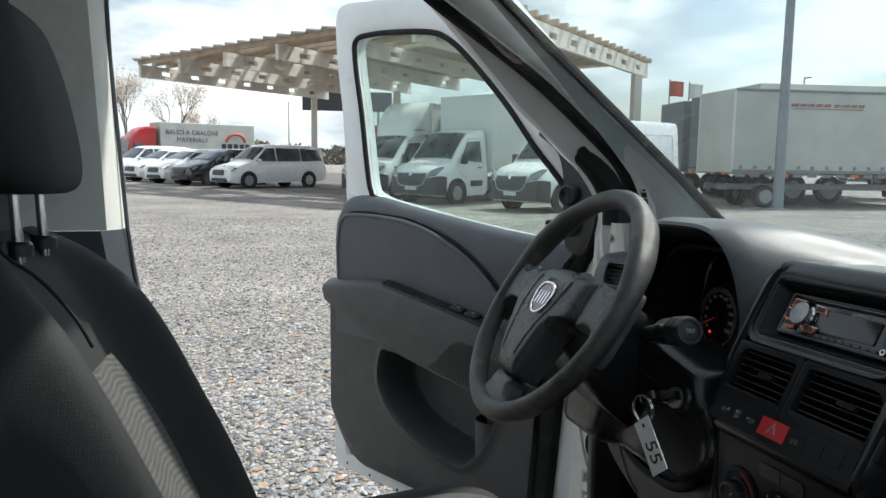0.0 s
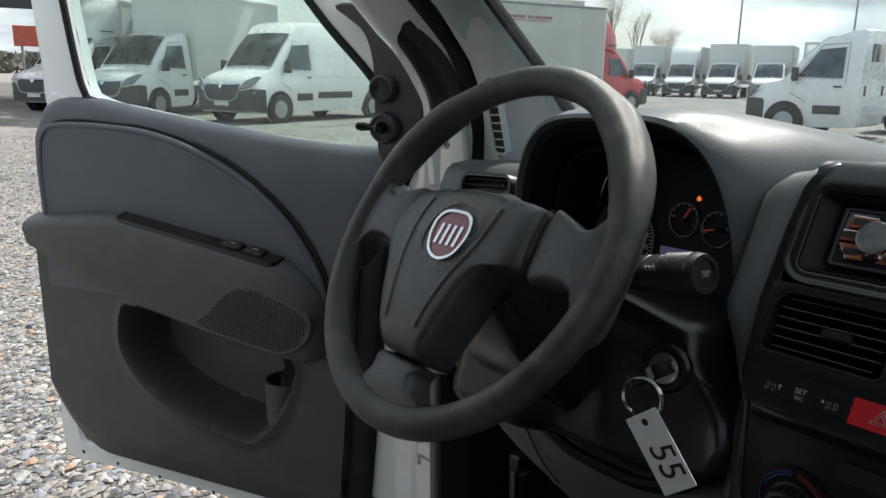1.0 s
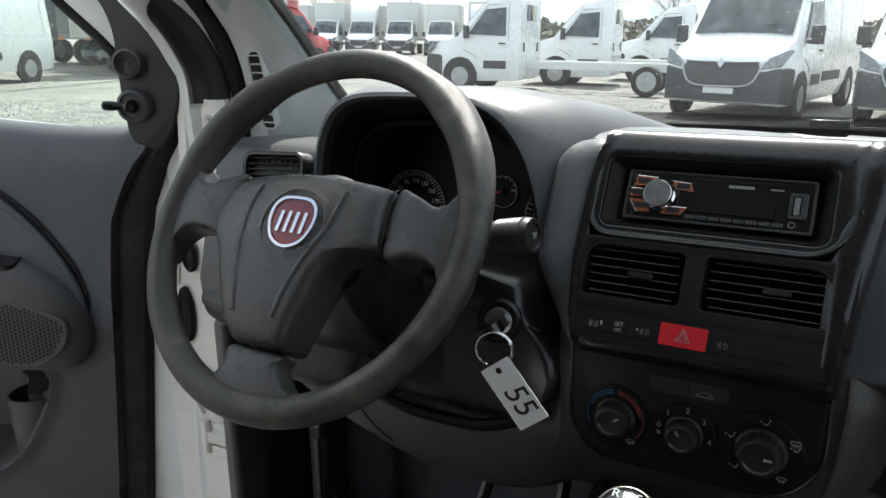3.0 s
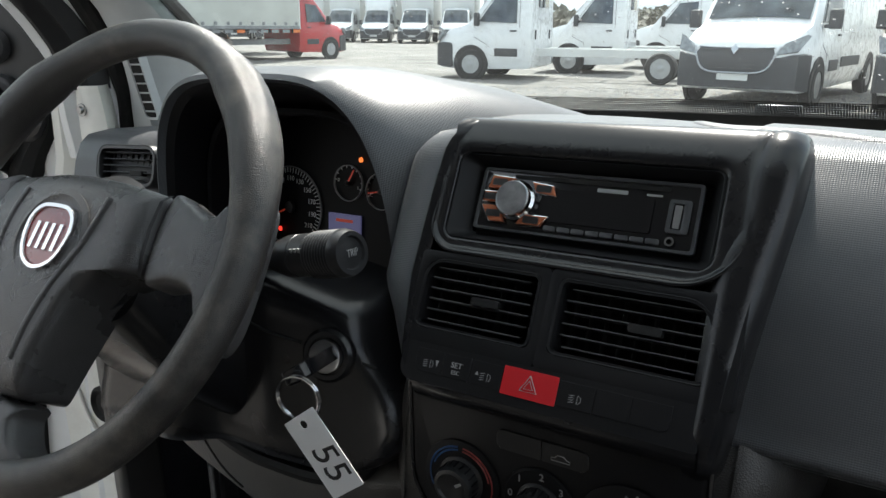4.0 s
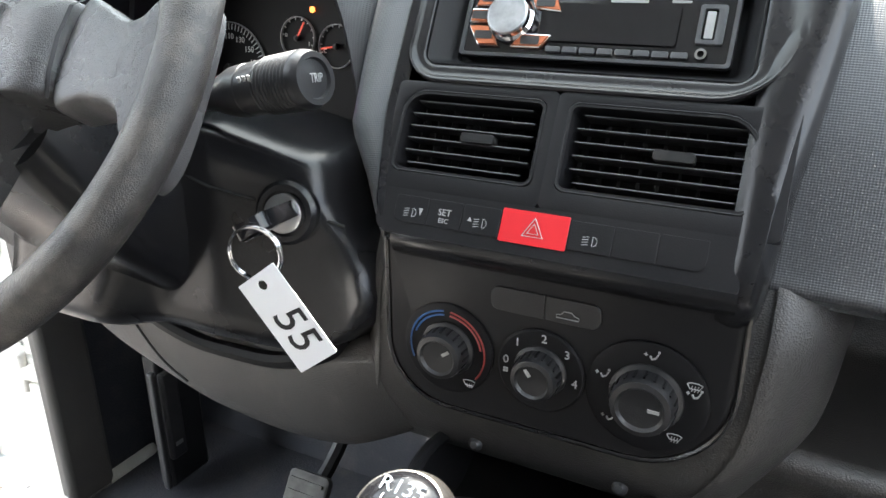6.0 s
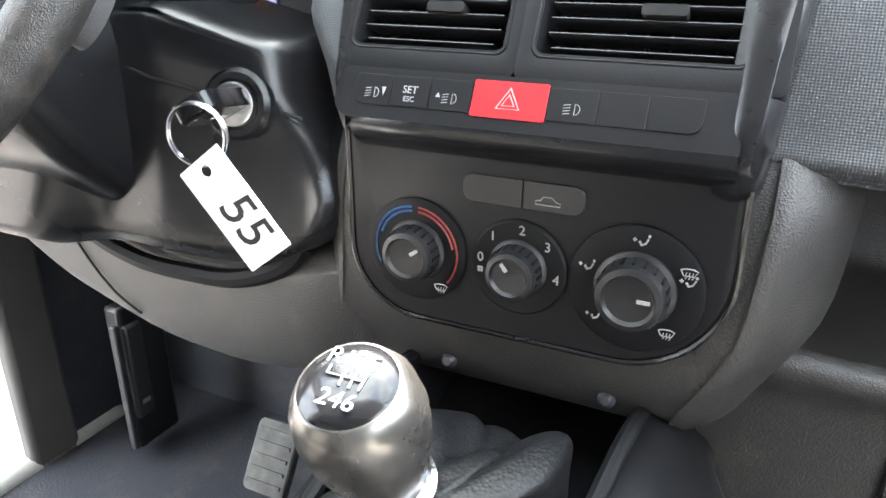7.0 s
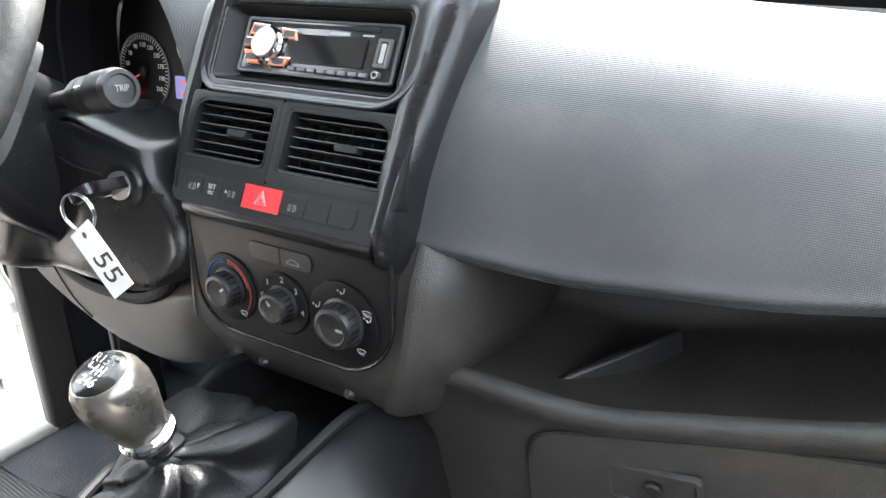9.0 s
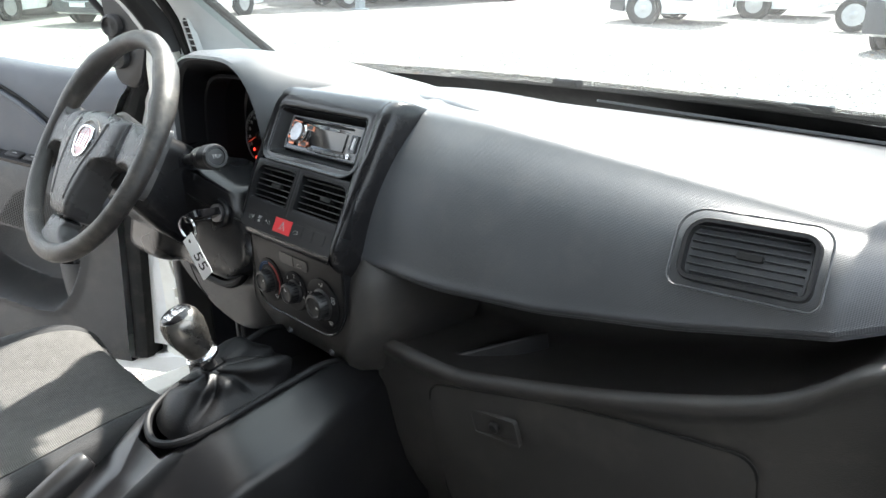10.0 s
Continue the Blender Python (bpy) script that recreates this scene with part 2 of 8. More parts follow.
def glass_material(name, tint=(0.93, 0.97, 0.96), dust=0.0, dust_scale=60.0, gloss=1.0):
    """A thin pane: clear, with a mirror gloss that grows at grazing angles, and dry specks."""
    mt = bpy.data.materials.new(name)
    mt.use_nodes = True
    nt = mt.node_tree
    nt.nodes.remove(nt.nodes["Principled BSDF"])
    out = nt.nodes["Material Output"]
    clear = nt.nodes.new("ShaderNodeBsdfTransparent")
    clear.inputs["Color"].default_value = (*tint, 1)
    shine = nt.nodes.new("ShaderNodeBsdfGlossy")
    shine.inputs["Roughness"].default_value = 0.0
    fr = nt.nodes.new("ShaderNodeLayerWeight")
    fr.inputs["Blend"].default_value = 0.5
    pw = nt.nodes.new("ShaderNodeMath")
    pw.operation, pw.inputs[1].default_value = "POWER", 5.0
    nt.links.new(fr.outputs["Facing"], pw.inputs[0])
    mu = nt.nodes.new("ShaderNodeMath")
    mu.operation, mu.inputs[1].default_value, mu.inputs[2].default_value = "MULTIPLY_ADD", 0.85 * gloss, 0.05 * gloss
    nt.links.new(pw.outputs[0], mu.inputs[0])
    mx = nt.nodes.new("ShaderNodeMixShader")
    nt.links.new(mu.outputs[0], mx.inputs["Fac"])
    nt.links.new(clear.outputs[0], mx.inputs[1])
    nt.links.new(shine.outputs[0], mx.inputs[2])
    last = mx
    if dust:
        tc = nt.nodes.new("ShaderNodeTexCoord")
        n1 = nt.nodes.new("ShaderNodeTexNoise")
        n1.inputs["Scale"].default_value, n1.inputs["Detail"].default_value = 5.0, 6.0
        v1 = nt.nodes.new("ShaderNodeTexVoronoi")
        v1.inputs["Scale"].default_value = dust_scale
        rp = nt.nodes.new("ShaderNodeMapRange")
        rp.inputs["From Min"].default_value, rp.inputs["From Max"].default_value = 0.17, 0.06
        rp.inputs["To Max"].default_value = 0.60
        r2 = nt.nodes.new("ShaderNodeMapRange")
        r2.inputs["From Min"].default_value, r2.inputs["From Max"].default_value = 0.40, 0.60
        nt.links.new(tc.outputs["Object"], n1.inputs["Vector"])
        nt.links.new(tc.outputs["Object"], v1.inputs["Vector"])
        nt.links.new(v1.outputs["Distance"], rp.inputs["Value"])
        nt.links.new(n1.outputs["Fac"], r2.inputs["Value"])
        m2 = nt.nodes.new("ShaderNodeMath")
        m2.operation = "MULTIPLY"
        nt.links.new(rp.outputs["Result"], m2.inputs[0])
        nt.links.new(r2.outputs["Result"], m2.inputs[1])
        m3 = nt.nodes.new("ShaderNodeMath")
        m3.operation, m3.inputs[1].default_value = "ADD", dust
        nt.links.new(m2.outputs[0], m3.inputs[0])
        near, far = nt.nodes.new("ShaderNodeBsdfDiffuse"), nt.nodes.new("ShaderNodeBsdfTranslucent")
        near.inputs["Color"].default_value = far.inputs["Color"].default_value = (0.72, 0.74, 0.74, 1)
        spot = nt.nodes.new("ShaderNodeMixShader")
        nt.links.new(near.outputs[0], spot.inputs[1])
        nt.links.new(far.outputs[0], spot.inputs[2])
        fx = nt.nodes.new("ShaderNodeMixShader")
        nt.links.new(m3.outputs[0], fx.inputs["Fac"])
        nt.links.new(mx.outputs[0], fx.inputs[1])
        nt.links.new(spot.outputs[0], fx.inputs[2])
        last = fx
    nt.links.new(last.outputs[0], out.inputs["Surface"])
    return mt


DUST = (0.16, 0.14, 0.12)
m_dash = material("dark grey textured dash plastic", (0.060, 0.063, 0.068), 0.34, grid=0.22, pitch=0.0034, tone=0.20, dirt=(0.22, 0.20, 0.175), dirt_amt=0.10)
m_dash.node_tree.nodes["Principled BSDF"].inputs["Sheen Weight"].default_value = 0.04
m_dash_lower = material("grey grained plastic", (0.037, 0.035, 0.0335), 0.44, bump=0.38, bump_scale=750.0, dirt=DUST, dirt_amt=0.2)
m_black = material("black satin plastic", (0.015, 0.015, 0.016), 0.38, bump=0.12, bump_scale=900.0, dirt=DUST, dirt_amt=0.05)
m_console = material("black console plastic", (0.008, 0.008, 0.009), 0.31, spec=0.45, bump=0.10, bump_scale=900.0, dirt=DUST, dirt_amt=0.06)
m_lock = material("smooth black column plastic", (0.008, 0.008, 0.009), 0.27, spec=0.4, bump=0.04, bump_scale=900.0, dirt=DUST, dirt_amt=0.06)
m_bezel = material("smooth satin black fascia", (0.010, 0.010, 0.011), 0.25, spec=0.38, bump=0.05, bump_scale=1200.0, dirt=DUST, dirt_amt=0.03, dirt_scale=40.0)
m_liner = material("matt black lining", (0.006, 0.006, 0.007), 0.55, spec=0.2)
m_kick = material("pale grey brown footwell plastic", (0.105, 0.098, 0.090), 0.55, bump=0.2, bump_scale=900.0, dirt=DUST, dirt_amt=0.3)
m_fascia = material("black fascia plastic", (0.009, 0.009, 0.010), 0.48, spec=0.22, bump=0.06, bump_scale=1000.0, dirt=DUST, dirt_amt=0.02)
m_gloss = material("gloss black plastic", (0.008, 0.008, 0.009), 0.14)
m_trim = material("dark silver grey trim", (0.060, 0.062, 0.066), 0.30, metal=0.25, dirt=DUST, dirt_amt=0.15)
m_wheel = material("worn black rubbery plastic", (0.052, 0.050, 0.050), 0.28, bump=0.34, bump_scale=1100.0, vary=0.25, scale=20.0, dirt=(0.10, 0.092, 0.086), dirt_amt=0.2, dirt_scale=22.0)
m_rim_worn = material("worn steering wheel skin", (0.034, 0.031, 0.029), 0.36, bump=0.40, bump_scale=1250.0, vary=0.35, scale=22.0, dirt=(0.22, 0.19, 0.155), dirt_amt=0.5, dirt_scale=16.0)
m_doorcard = material("grey blue door plastic", (0.062, 0.068, 0.082), 0.42, bump=0.42, bump_scale=800.0, dirt=DUST, dirt_amt=0.15)
m_doordark = material("charcoal door plastic", (0.042, 0.042, 0.044), 0.46, bump=0.4, bump_scale=800.0, dirt=DUST, dirt_amt=0.2)
m_pillar = material("light grey pillar trim", (0.48, 0.50, 0.50), 0.55, bump=0.15, bump_scale=700.0, dirt=DUST, dirt_amt=0.1)
m_white = material("white van paint", (0.74, 0.75, 0.75), 0.30, vary=0.03, coat=0.6, dirt=(0.45, 0.42, 0.36), dirt_amt=0.25, dirt_scale=7.0)
m_white_dirty = material("dusty white jamb paint", (0.78, 0.77, 0.72), 0.38, vary=0.05, dirt=(0.42, 0.37, 0.29), dirt_amt=0.4, dirt_scale=9.0)
m_rubber = material("black rubber seal", (0.012, 0.012, 0.012), 0.75, spec=0.25, dirt=DUST, dirt_amt=0.15)
m_cloth = material("woven grey seat cloth", (0.080, 0.077, 0.073), 0.9, grid=0.6, pitch=0.0075, grid_y=1.3, vary=0.15, scale=60.0, tone=0.42)
m_cloth_dark = material("dark seat fabric", (0.014, 0.014, 0.015), 0.75, bump=0.5, bump_scale=900.0, vary=0.2)
m_leather = material("creased black leatherette", (0.008, 0.008, 0.009), 0.46, spec=0.30, bump=0.25, bump_scale=420.0)
m_knob = material("worn dark metallic knob", (0.20, 0.19, 0.175), 0.27, metal=0.85, vary=0.3, scale=30.0, dirt=(0.05, 0.045, 0.04), dirt_amt=0.5, dirt_scale=40.0)
m_chrome = material("polished chrome", (0.62, 0.62, 0.63), 0.12, metal=1.0, vary=0.05)
m_brushed = material("brushed aluminium", (0.42, 0.43, 0.45), 0.30, metal=1.0, vary=0.3, scale=90.0)
m_steel = material("dull steel", (0.33, 0.33, 0.33), 0.35, metal=1.0)
m_print = material("pale grey print", (0.36, 0.36, 0.355), 0.6)
m_dial_print = material("white dial print", (0.82, 0.82, 0.80), 0.6)
m_print_dim = material("dim grey print", (0.28, 0.28, 0.28), 0.6)
m_blue = material("blue print", (0.03, 0.08, 0.20), 0.5)
m_red_print = material("red print", (0.22, 0.03, 0.025), 0.5)
m_hazard = material("red button plastic", (0.56, 0.015, 0.022), 0.42, vary=0.08)
m_badge_red = material("deep red enamel", (0.23, 0.012, 0.014), 0.25, coat=0.5)
m_orange = material("copper orange key caps", (0.62, 0.20, 0.10), 0.28, metal=0.6)
m_lcd = material("dark lcd", (0.009, 0.009, 0.010), 0.08)
m_display = material("violet backlit display", (0.05, 0.05, 0.12), 0.3, emit=(0.24, 0.24, 0.55), emit_strength=0.0715)
m_lamp_red = material("red tell-tale lamp", (0.4, 0.02, 0.02), 0.4, emit=(1.0, 0.05, 0.03), emit_strength=0.5)
m_lamp_orange = material("orange tell-tale lamp", (0.4, 0.1, 0.02), 0.4, emit=(1.0, 0.22, 0.04), emit_strength=0.45)
m_needle = material("red needle", (0.5, 0.06, 0.03), 0.4, emit=(0.9, 0.1, 0.05), emit_strength=0.06)
m_tag = material("white card tag", (0.86, 0.86, 0.86), 0.6, vary=0.03)
m_ink = material("black marker ink", (0.010, 0.010, 0.012), 0.5)
m_floor_mat = material("dark rubber footwell mat", (0.040, 0.042, 0.050), 0.50, bump=0.5, bump_scale=260.0, dirt=DUST, dirt_amt=0.3)
m_pedal = material("dusty pedal rubber", (0.11, 0.108, 0.10), 0.7, vary=0.3, scale=60.0)
m_glass_front = glass_material("dusty windscreen glass", (0.80, 0.88, 0.88), dust=0.022, dust_scale=110.0)
m_frit = bpy.data.materials.new("black dotted glass print")
m_frit.use_nodes = True
nt = m_frit.node_tree
tc, dots, step_node = nt.nodes.new("ShaderNodeTexCoord"), nt.nodes.new("ShaderNodeTexVoronoi"), nt.nodes.new("ShaderNodeMath")
dots.inputs["Scale"].default_value, dots.inputs["Randomness"].default_value = 330.0, 0.0
step_node.operation, step_node.inputs[1].default_value = "LESS_THAN", 0.56
nt.links.new(tc.outputs["Object"], dots.inputs["Vector"])
nt.links.new(dots.outputs["Distance"], step_node.inputs[0])
bs = nt.nodes["Principled BSDF"]
bs.inputs["Base Color"].default_value, bs.inputs["Roughness"].default_value = (0.01, 0.01, 0.01, 1), 0.4
nt.links.new(step_node.outputs[0], bs.inputs["Alpha"])
m_glass_door = glass_material("tinted door glass", (0.84, 0.92, 0.89), dust=0.006, gloss=0.7)


# ================= the van =================
# ---- van body ----
body = thing("van_body", "white delivery van cab shell with grey trim, seen from inside", "van")
GL = lambda z: 1.17 - 1.30 * (z - 1.225)      # the windscreen's slope: y for a height


# A-pillar: trim facing the cab, leaning inward; where it meets the glass, for a height
PILLAR_X = ((1.18, 1.291, 1.383, 1.495, 1.608, 1.701, 1.88), (-0.772, -0.752, -0.722, -0.698, -0.674, -0.649, -0.605))


def a_pillar(sign):
    rows = []
    for z in (1.18, 1.215, 1.246, 1.27, 1.30, 1.325, 1.35, 1.383, 1.41, 1.44, 1.48, 1.53, 1.59, 1.65, 1.75, 1.88):
        xl = lerp_table((1.18, 1.425, 1.60, 1.88), (-0.85, -0.85, -0.815, -0.785), z)
        yl = lerp_table((1.18, 1.246, 1.283, 1.339, 1.383, 1.425, 1.53, 1.65, 1.75, 1.88), (0.968, 0.968, 0.967, 0.952, 0.929, 0.895, 0.79, 0.665, 0.56, 0.40), z)
        yv = lerp_table((1.18, 1.225, 1.288, 1.35, 1.383, 1.425, 1.53, 1.65, 1.75, 1.88), (0.962, 0.9515, 0.9370, 0.9220, 0.902, 0.866, 0.763, 0.640, 0.536, 0.38), z)
        xg, yg = lerp_table(*PILLAR_X, z), GL(z) - 0.004
        w = xg - xl
        rows.append([V((sign * x, y, z)) for x, y in ((xg, yg), (xg - 0.004, yg - 0.02), (xl + 0.84 * w, yv * 0.55 + yg * 0.45 - 0.012), (xl + 0.68 * w, yv * 0.9 + yg * 0.1 - 0.004), (xl + 0.56 * w, yv), (xl + 0.28 * w, yv), (xl + 0.12 * w, yl - 0.018), (xl + 0.004, yl - 0.008), (xl, yl), (xl + 0.01, yl + 0.05))])
    bm = bmesh.new()
    skin(bm, rows, True, True)
    return bm


part("pillar_trim", a_pillar(1), m_pillar, body, "light grey plastic windscreen pillar trim")
part("pillar_trim", a_pillar(-1), m_pillar, body)
# black seal between pillar and door opening, and the black edge of the windscreen
bm = bmesh.new()
tube(bm, smooth_path([(-0.875, 0.95, 0.60), (-0.878, 0.955, 0.95), (-0.868, 0.960, 1.15), (-0.863, 0.962, 1.246), (-0.863, 0.955, 1.283), (-0.862, 0.938, 1.339), (-0.862, 0.915, 1.383), (-0.862, 0.884, 1.425), (-0.845, 0.782, 1.51), (-0.825, 0.66, 1.60), (-0.80, 0.45, 1.73), (-0.79, 0.30, 1.835), (-0.79, 0.10, 1.855), (-0.79, -0.20, 1.855)]), 0.0165, 10)
part("door_seal", bm, m_rubber, body, "black rubber door seal")
bm = bmesh.new()
tube(bm, [(lerp_table(*PILLAR_X, z), GL(z) - 0.004, z) for z in np.linspace(1.19, 1.87, 12)], 0.010, 8)
part("windscreen_seal", bm, m_rubber, body)
# windscreen with black band along its foot
bm = bmesh.new()
skin(bm, [[V((x, GL(z) + 0.03 - 0.10 * (x / 0.8) ** 2 + 0.02, z)) for x in np.linspace(-0.80, 0.80, 13)] for z in np.linspace(1.17, 1.87, 8)])
ws = part("windscreen", bm, m_glass_front, body, "dusty windscreen with dried water spots")
ws.visible_shadow = False
bm = bmesh.new()
skin(bm, [[V((x, GL(z) + 0.045 - 0.10 * (x / 0.8) ** 2, z)) for x in np.linspace(-0.80, 0.80, 13)] for z in (1.14, 1.186, 1.232)])
part("windscreen_band", bm, m_rubber, ws, "black printed band along the glass")
bm = bmesh.new()
skin(bm, [[V((x, GL(z) + 0.044 - 0.10 * (x / 0.8) ** 2, z)) for x in np.linspace(-0.80, 0.80, 13)] for z in (1.232, 1.252)])
part("dot_band", bm, m_frit, ws, "black dotted band along the glass")
# jamb of the driver's door opening, white and dusty, with a grommet, bolt and hinge
rows = []
for z, xo, yo, xi, yi in ((0.40, -1.06, 0.862, -0.83, 0.90), (0.70, -1.06, 0.862, -0.835, 0.90), (0.90, -1.05, 0.865, -0.838, 0.90), (1.02, -1.0, 0.872, -0.84, 0.90), (1.10, -0.975, 0.878, -0.842, 0.90), (1.16, -0.955, 0.882, -0.844, 0.90), (1.24, -0.945, 0.88, -0.846, 0.895), (1.274, -0.944, 0.882, -0.850, 0.893)):
    w = xi - xo
    rows.append([V((xo - 0.01, yo + 0.12, z)), V((xo - 0.006, yo + 0.01, z)), V((xo, yo, z)), V((xo + w * 0.16, yo + 0.002, z)), V((xo + w * 0.34, yo + 0.022, z)), V((xo + w * 0.75, yi - 0.004, z)), V((xi - 0.012, yi, z)), V((xi, yi + 0.010, z)), V((xi - 0.004, yi + 0.022, z)), V((xi - 0.030, yi + 0.050, z))])
bm = bmesh.new()
skin(bm, rows)
part("door_jamb", bm, m_white_dirty, body, "dusty white painted door jamb")
RAIL = ((1.16, 1.225, 1.26, 1.294, 1.315, 1.331, 1.362, 1.385, 1.404, 1.43, 1.48, 1.53, 1.62, 1.71, 1.80), (0.894, 0.8865, 0.8845, 0.884, 0.880, 0.874, 0.855, 0.838, 0.820, 0.786, 0.730, 0.668, 0.580, 0.492, 0.400))
rail_x = lambda z: lerp_table((1.2, 1.40, 1.53, 1.87), (-0.945, -0.944, -0.919, -0.885), z)
rows = []
for z, y in list(zip(*RAIL)) + [(1.855, 0.27), (1.865, 0.10), (1.865, -0.22)]:
    x = rail_x(z)
    k = lerp_table((1.40, 1.55), (0.0, 1.0), z)
    rows.append([V((x - 0.012, y + 0.06, z + 0.03 * k)), V((x - 0.006, y + 0.008, z + 0.004 * k)), V((x, y, z)), V((x + 0.014, y - 0.003, z)), V((x + 0.028, y, z + 0.004 * k)), V((x + 0.036, y + 0.012, z + 0.010 * k)), V((x + 0.055, y + 0.030, z + 0.022 * k)), V((x + 0.085, y + 0.085, z + 0.05 * k))])
bm = bmesh.new()
skin(bm, rows)
part("door_frame_rail", bm, m_white, body, "white painted door opening rail")
# black cover behind the rail, cut level below and square to the rail above
bm = bmesh.new()
rows = []
for s in np.linspace(0.0, 1.0, 12):
    row = []
    for a, d, q in ((0.036, 0.022, 0.0), (0.035, -0.003, 0.0), (0.042, -0.002, 0.15), (0.050, 0.008, 0.35), (0.055, 0.022, 0.5), (0.060, 0.026, 0.6), (0.064, 0.040, 0.75), (0.070, 0.054, 0.95), (0.071, 0.085, 1.0)):
        z = 1.267 + s * (0.138 + 0.055 * q)
        row.append(V((rail_x(min(z, 1.4)) + a, lerp_table(*RAIL, z) + d, z)))
    rows.append(row)
skin(bm, rows)
part("corner_cover", bm, m_black, body, "black plastic corner cover")
bm = bmesh.new()
tube(bm, smooth_path([(-0.99, 0.878, 0.93), (-0.972, 0.880, 1.02), (-0.955, 0.882, 1.07), (-0.925, 0.885, 1.10), (-0.895, 0.888, 1.085)]), 0.004, 8)
tube(bm, smooth_path([(-1.005, 0.876, 0.93), (-1.010, 0.876, 0.85), (-1.0, 0.877, 0.77), (-0.985, 0.879, 0.70), (-0.96, 0.882, 0.66)]), 0.004, 8)
part("pressed_edge", bm, m_white_dirty, body)
for (x, y, z, rx, rz) in ((-0.955, 0.886, 0.985, 0.016, 0.030), (-0.978, 0.884, 0.868, 0.019, 0.056), (-0.940, 0.888, 0.725, 0.027, 0.034)):
    bm = bmesh.new()
    lathe(bm, [(0.0, 0.004), (0.6, 0.004), (0.85, 0.010), (1.0, 0.006), (1.0, 0.0)], frame_of((x, y, z), (0.99, 0.1, 0), (0, 0, 1)) @ Matrix.Diagonal((rx, rz, 1, 1)), 24)
    part("grommet", bm, m_rubber, body)
bm = bmesh.new()
lathe(bm, [(0.0, 0.006), (0.005, 0.006), (0.006, 0.002), (0.010, 0.002), (0.010, 0.0)], frame_of((-0.878, 0.890, 1.238), (0.99, 0.1, 0), (0, 0, 1)), 16)
part("bolt", bm, m_steel, body)
for dz in (0.0, 0.38):
    bm = bmesh.new()
    m = frame_of((-0.915, 0.884, 0.632), (0.99, 0.1, 0), (0, 0, 1))
    if dz == 0:
        box(bm, (0, 0, 0.012), (0.055, 0.05, 0.012), m)
        box(bm, (0.018, 0.004, 0.024), (0.05, 0.020, 0.020), m)
        box(bm, (0.022, -0.022, 0.022), (0.044, 0.018, 0.020), m)
        lathe(bm, [(0.009, -0.035), (0.009, 0.035)], m @ Matrix.Translation((-0.018, 0, 0.022)) @ pose(0, 0, 0, 90), 12)
        part("hinge", bm, m_white_dirty, body, "dusty white door hinge", bevel=0.002)
# B-pillar, sill, roof, floor, bulkhead, right side
rows = []
for z, y in ((0.40, -0.10), (0.9, -0.12), (1.09, -0.125), (1.27, -0.155)):
    rows.append([V((-0.90, y, z)), V((-0.83, y - 0.005, z)), V((-0.79, y - 0.03, z)), V((-0.785, y - 0.16, z)), V((-0.90, y - 0.2, z))])
bm = bmesh.new()
skin(bm, rows)
part("pillar_lower_trim", bm, m_doorcard, body, "dark grey lower pillar trim")
rows = []
for z, y in ((1.27, -0.157), (1.45, -0.165), (1.70, -0.178), (1.86, -0.187)):
    rows.append([V((-0.90, y, z)), V((-0.835, y - 0.003, z)), V((-0.805, y - 0.02, z)), V((-0.80, y - 0.085, z)), V((-0.80, y - 0.2, z)), V((-0.90, y - 0.2, z))])
bm = bmesh.new()
skin(bm, rows)
part("pillar_upper", bm, m_white_dirty, body, "off-white upper pillar")
bm = bmesh.new()
tube(bm, [(-0.862, -0.118, 0.5), (-0.862, -0.128, 1.09), (-0.862, -0.150, 1.27), (-0.862, -0.172, 1.6), (-0.862, -0.18, 1.86)], 0.004, 8)
part("pillar_seal", bm, m_doorcard, body)
bm = bmesh.new()
skin(bm, [[V((-0.79, y, 1.86)), V((-0.55, y, 1.885)), V((0, y, 1.895)), V((0.55, y, 1.885)), V((0.79, y, 1.86)), V((0.9, y, 1.83))] for y in (-1.0, -0.4, 0.2, 0.33)])
skin(bm, [[V((-0.90, y, 1.83)), V((-0.79, y, 1.86))] for y in (-1.0, 0.33)])
part("roof", bm, m_pillar, body, "light grey roof lining")
bm = bmesh.new()
box(bm, (0, -0.34, 1.12), (1.8, 0.03, 1.54))
part("bulkhead", bm, m_doordark, body, "dark partition behind the seats")
bm = bmesh.new()
box(bm, (0, 0.39, 0.415), (1.66, 1.5, 0.03))
box(bm, (0, 1.12, 0.77), (1.66, 0.03, 0.75))
part("cab_floor", bm, m_floor_mat, body, "dark footwell floor")
for s in (-1, 1):
    bm = bmesh.new()
    box(bm, (s * 0.865, 0.35, 0.40), (0.10, 1.3, 0.10))
    part("sill", bm, m_white_dirty, body, "dusty white door sill", bevel=0.015)
# unseen panel added on the passenger side; its height limits the light coming in
bm = bmesh.new()
prism(bm, [(-0.26, 0.36), (0.98, 0.36), (1.02, 0.70), (0.98, 1.06), (0.80, 1.17), (0.62, 1.205), (-0.26, 1.215)], frame_of((0.985, 0, 0), (0, 1, 0), (0, 0, 1)), -0.05, 0.0)
part("passenger_side_panel", bm, m_doordark, body, "dark unseen panel added to hold back light from the passenger side", bevel=0.01)
rows = []
for z, y in ((0.40, -0.10), (0.9, -0.12), (1.27, -0.155), (1.70, -0.178), (1.86, -0.187)):
    rows.append([V((0.90, y - 0.08, z)), V((0.835, y - 0.083, z)), V((0.805, y - 0.10, z)), V((0.80, y - 0.3, z)), V((0.90, y - 0.3, z))])
bm = bmesh.new()
skin(bm, rows, True)
part("right_pillar", bm, m_white_dirty, body, "off-white pillar behind the passenger opening")
bm = bmesh.new()
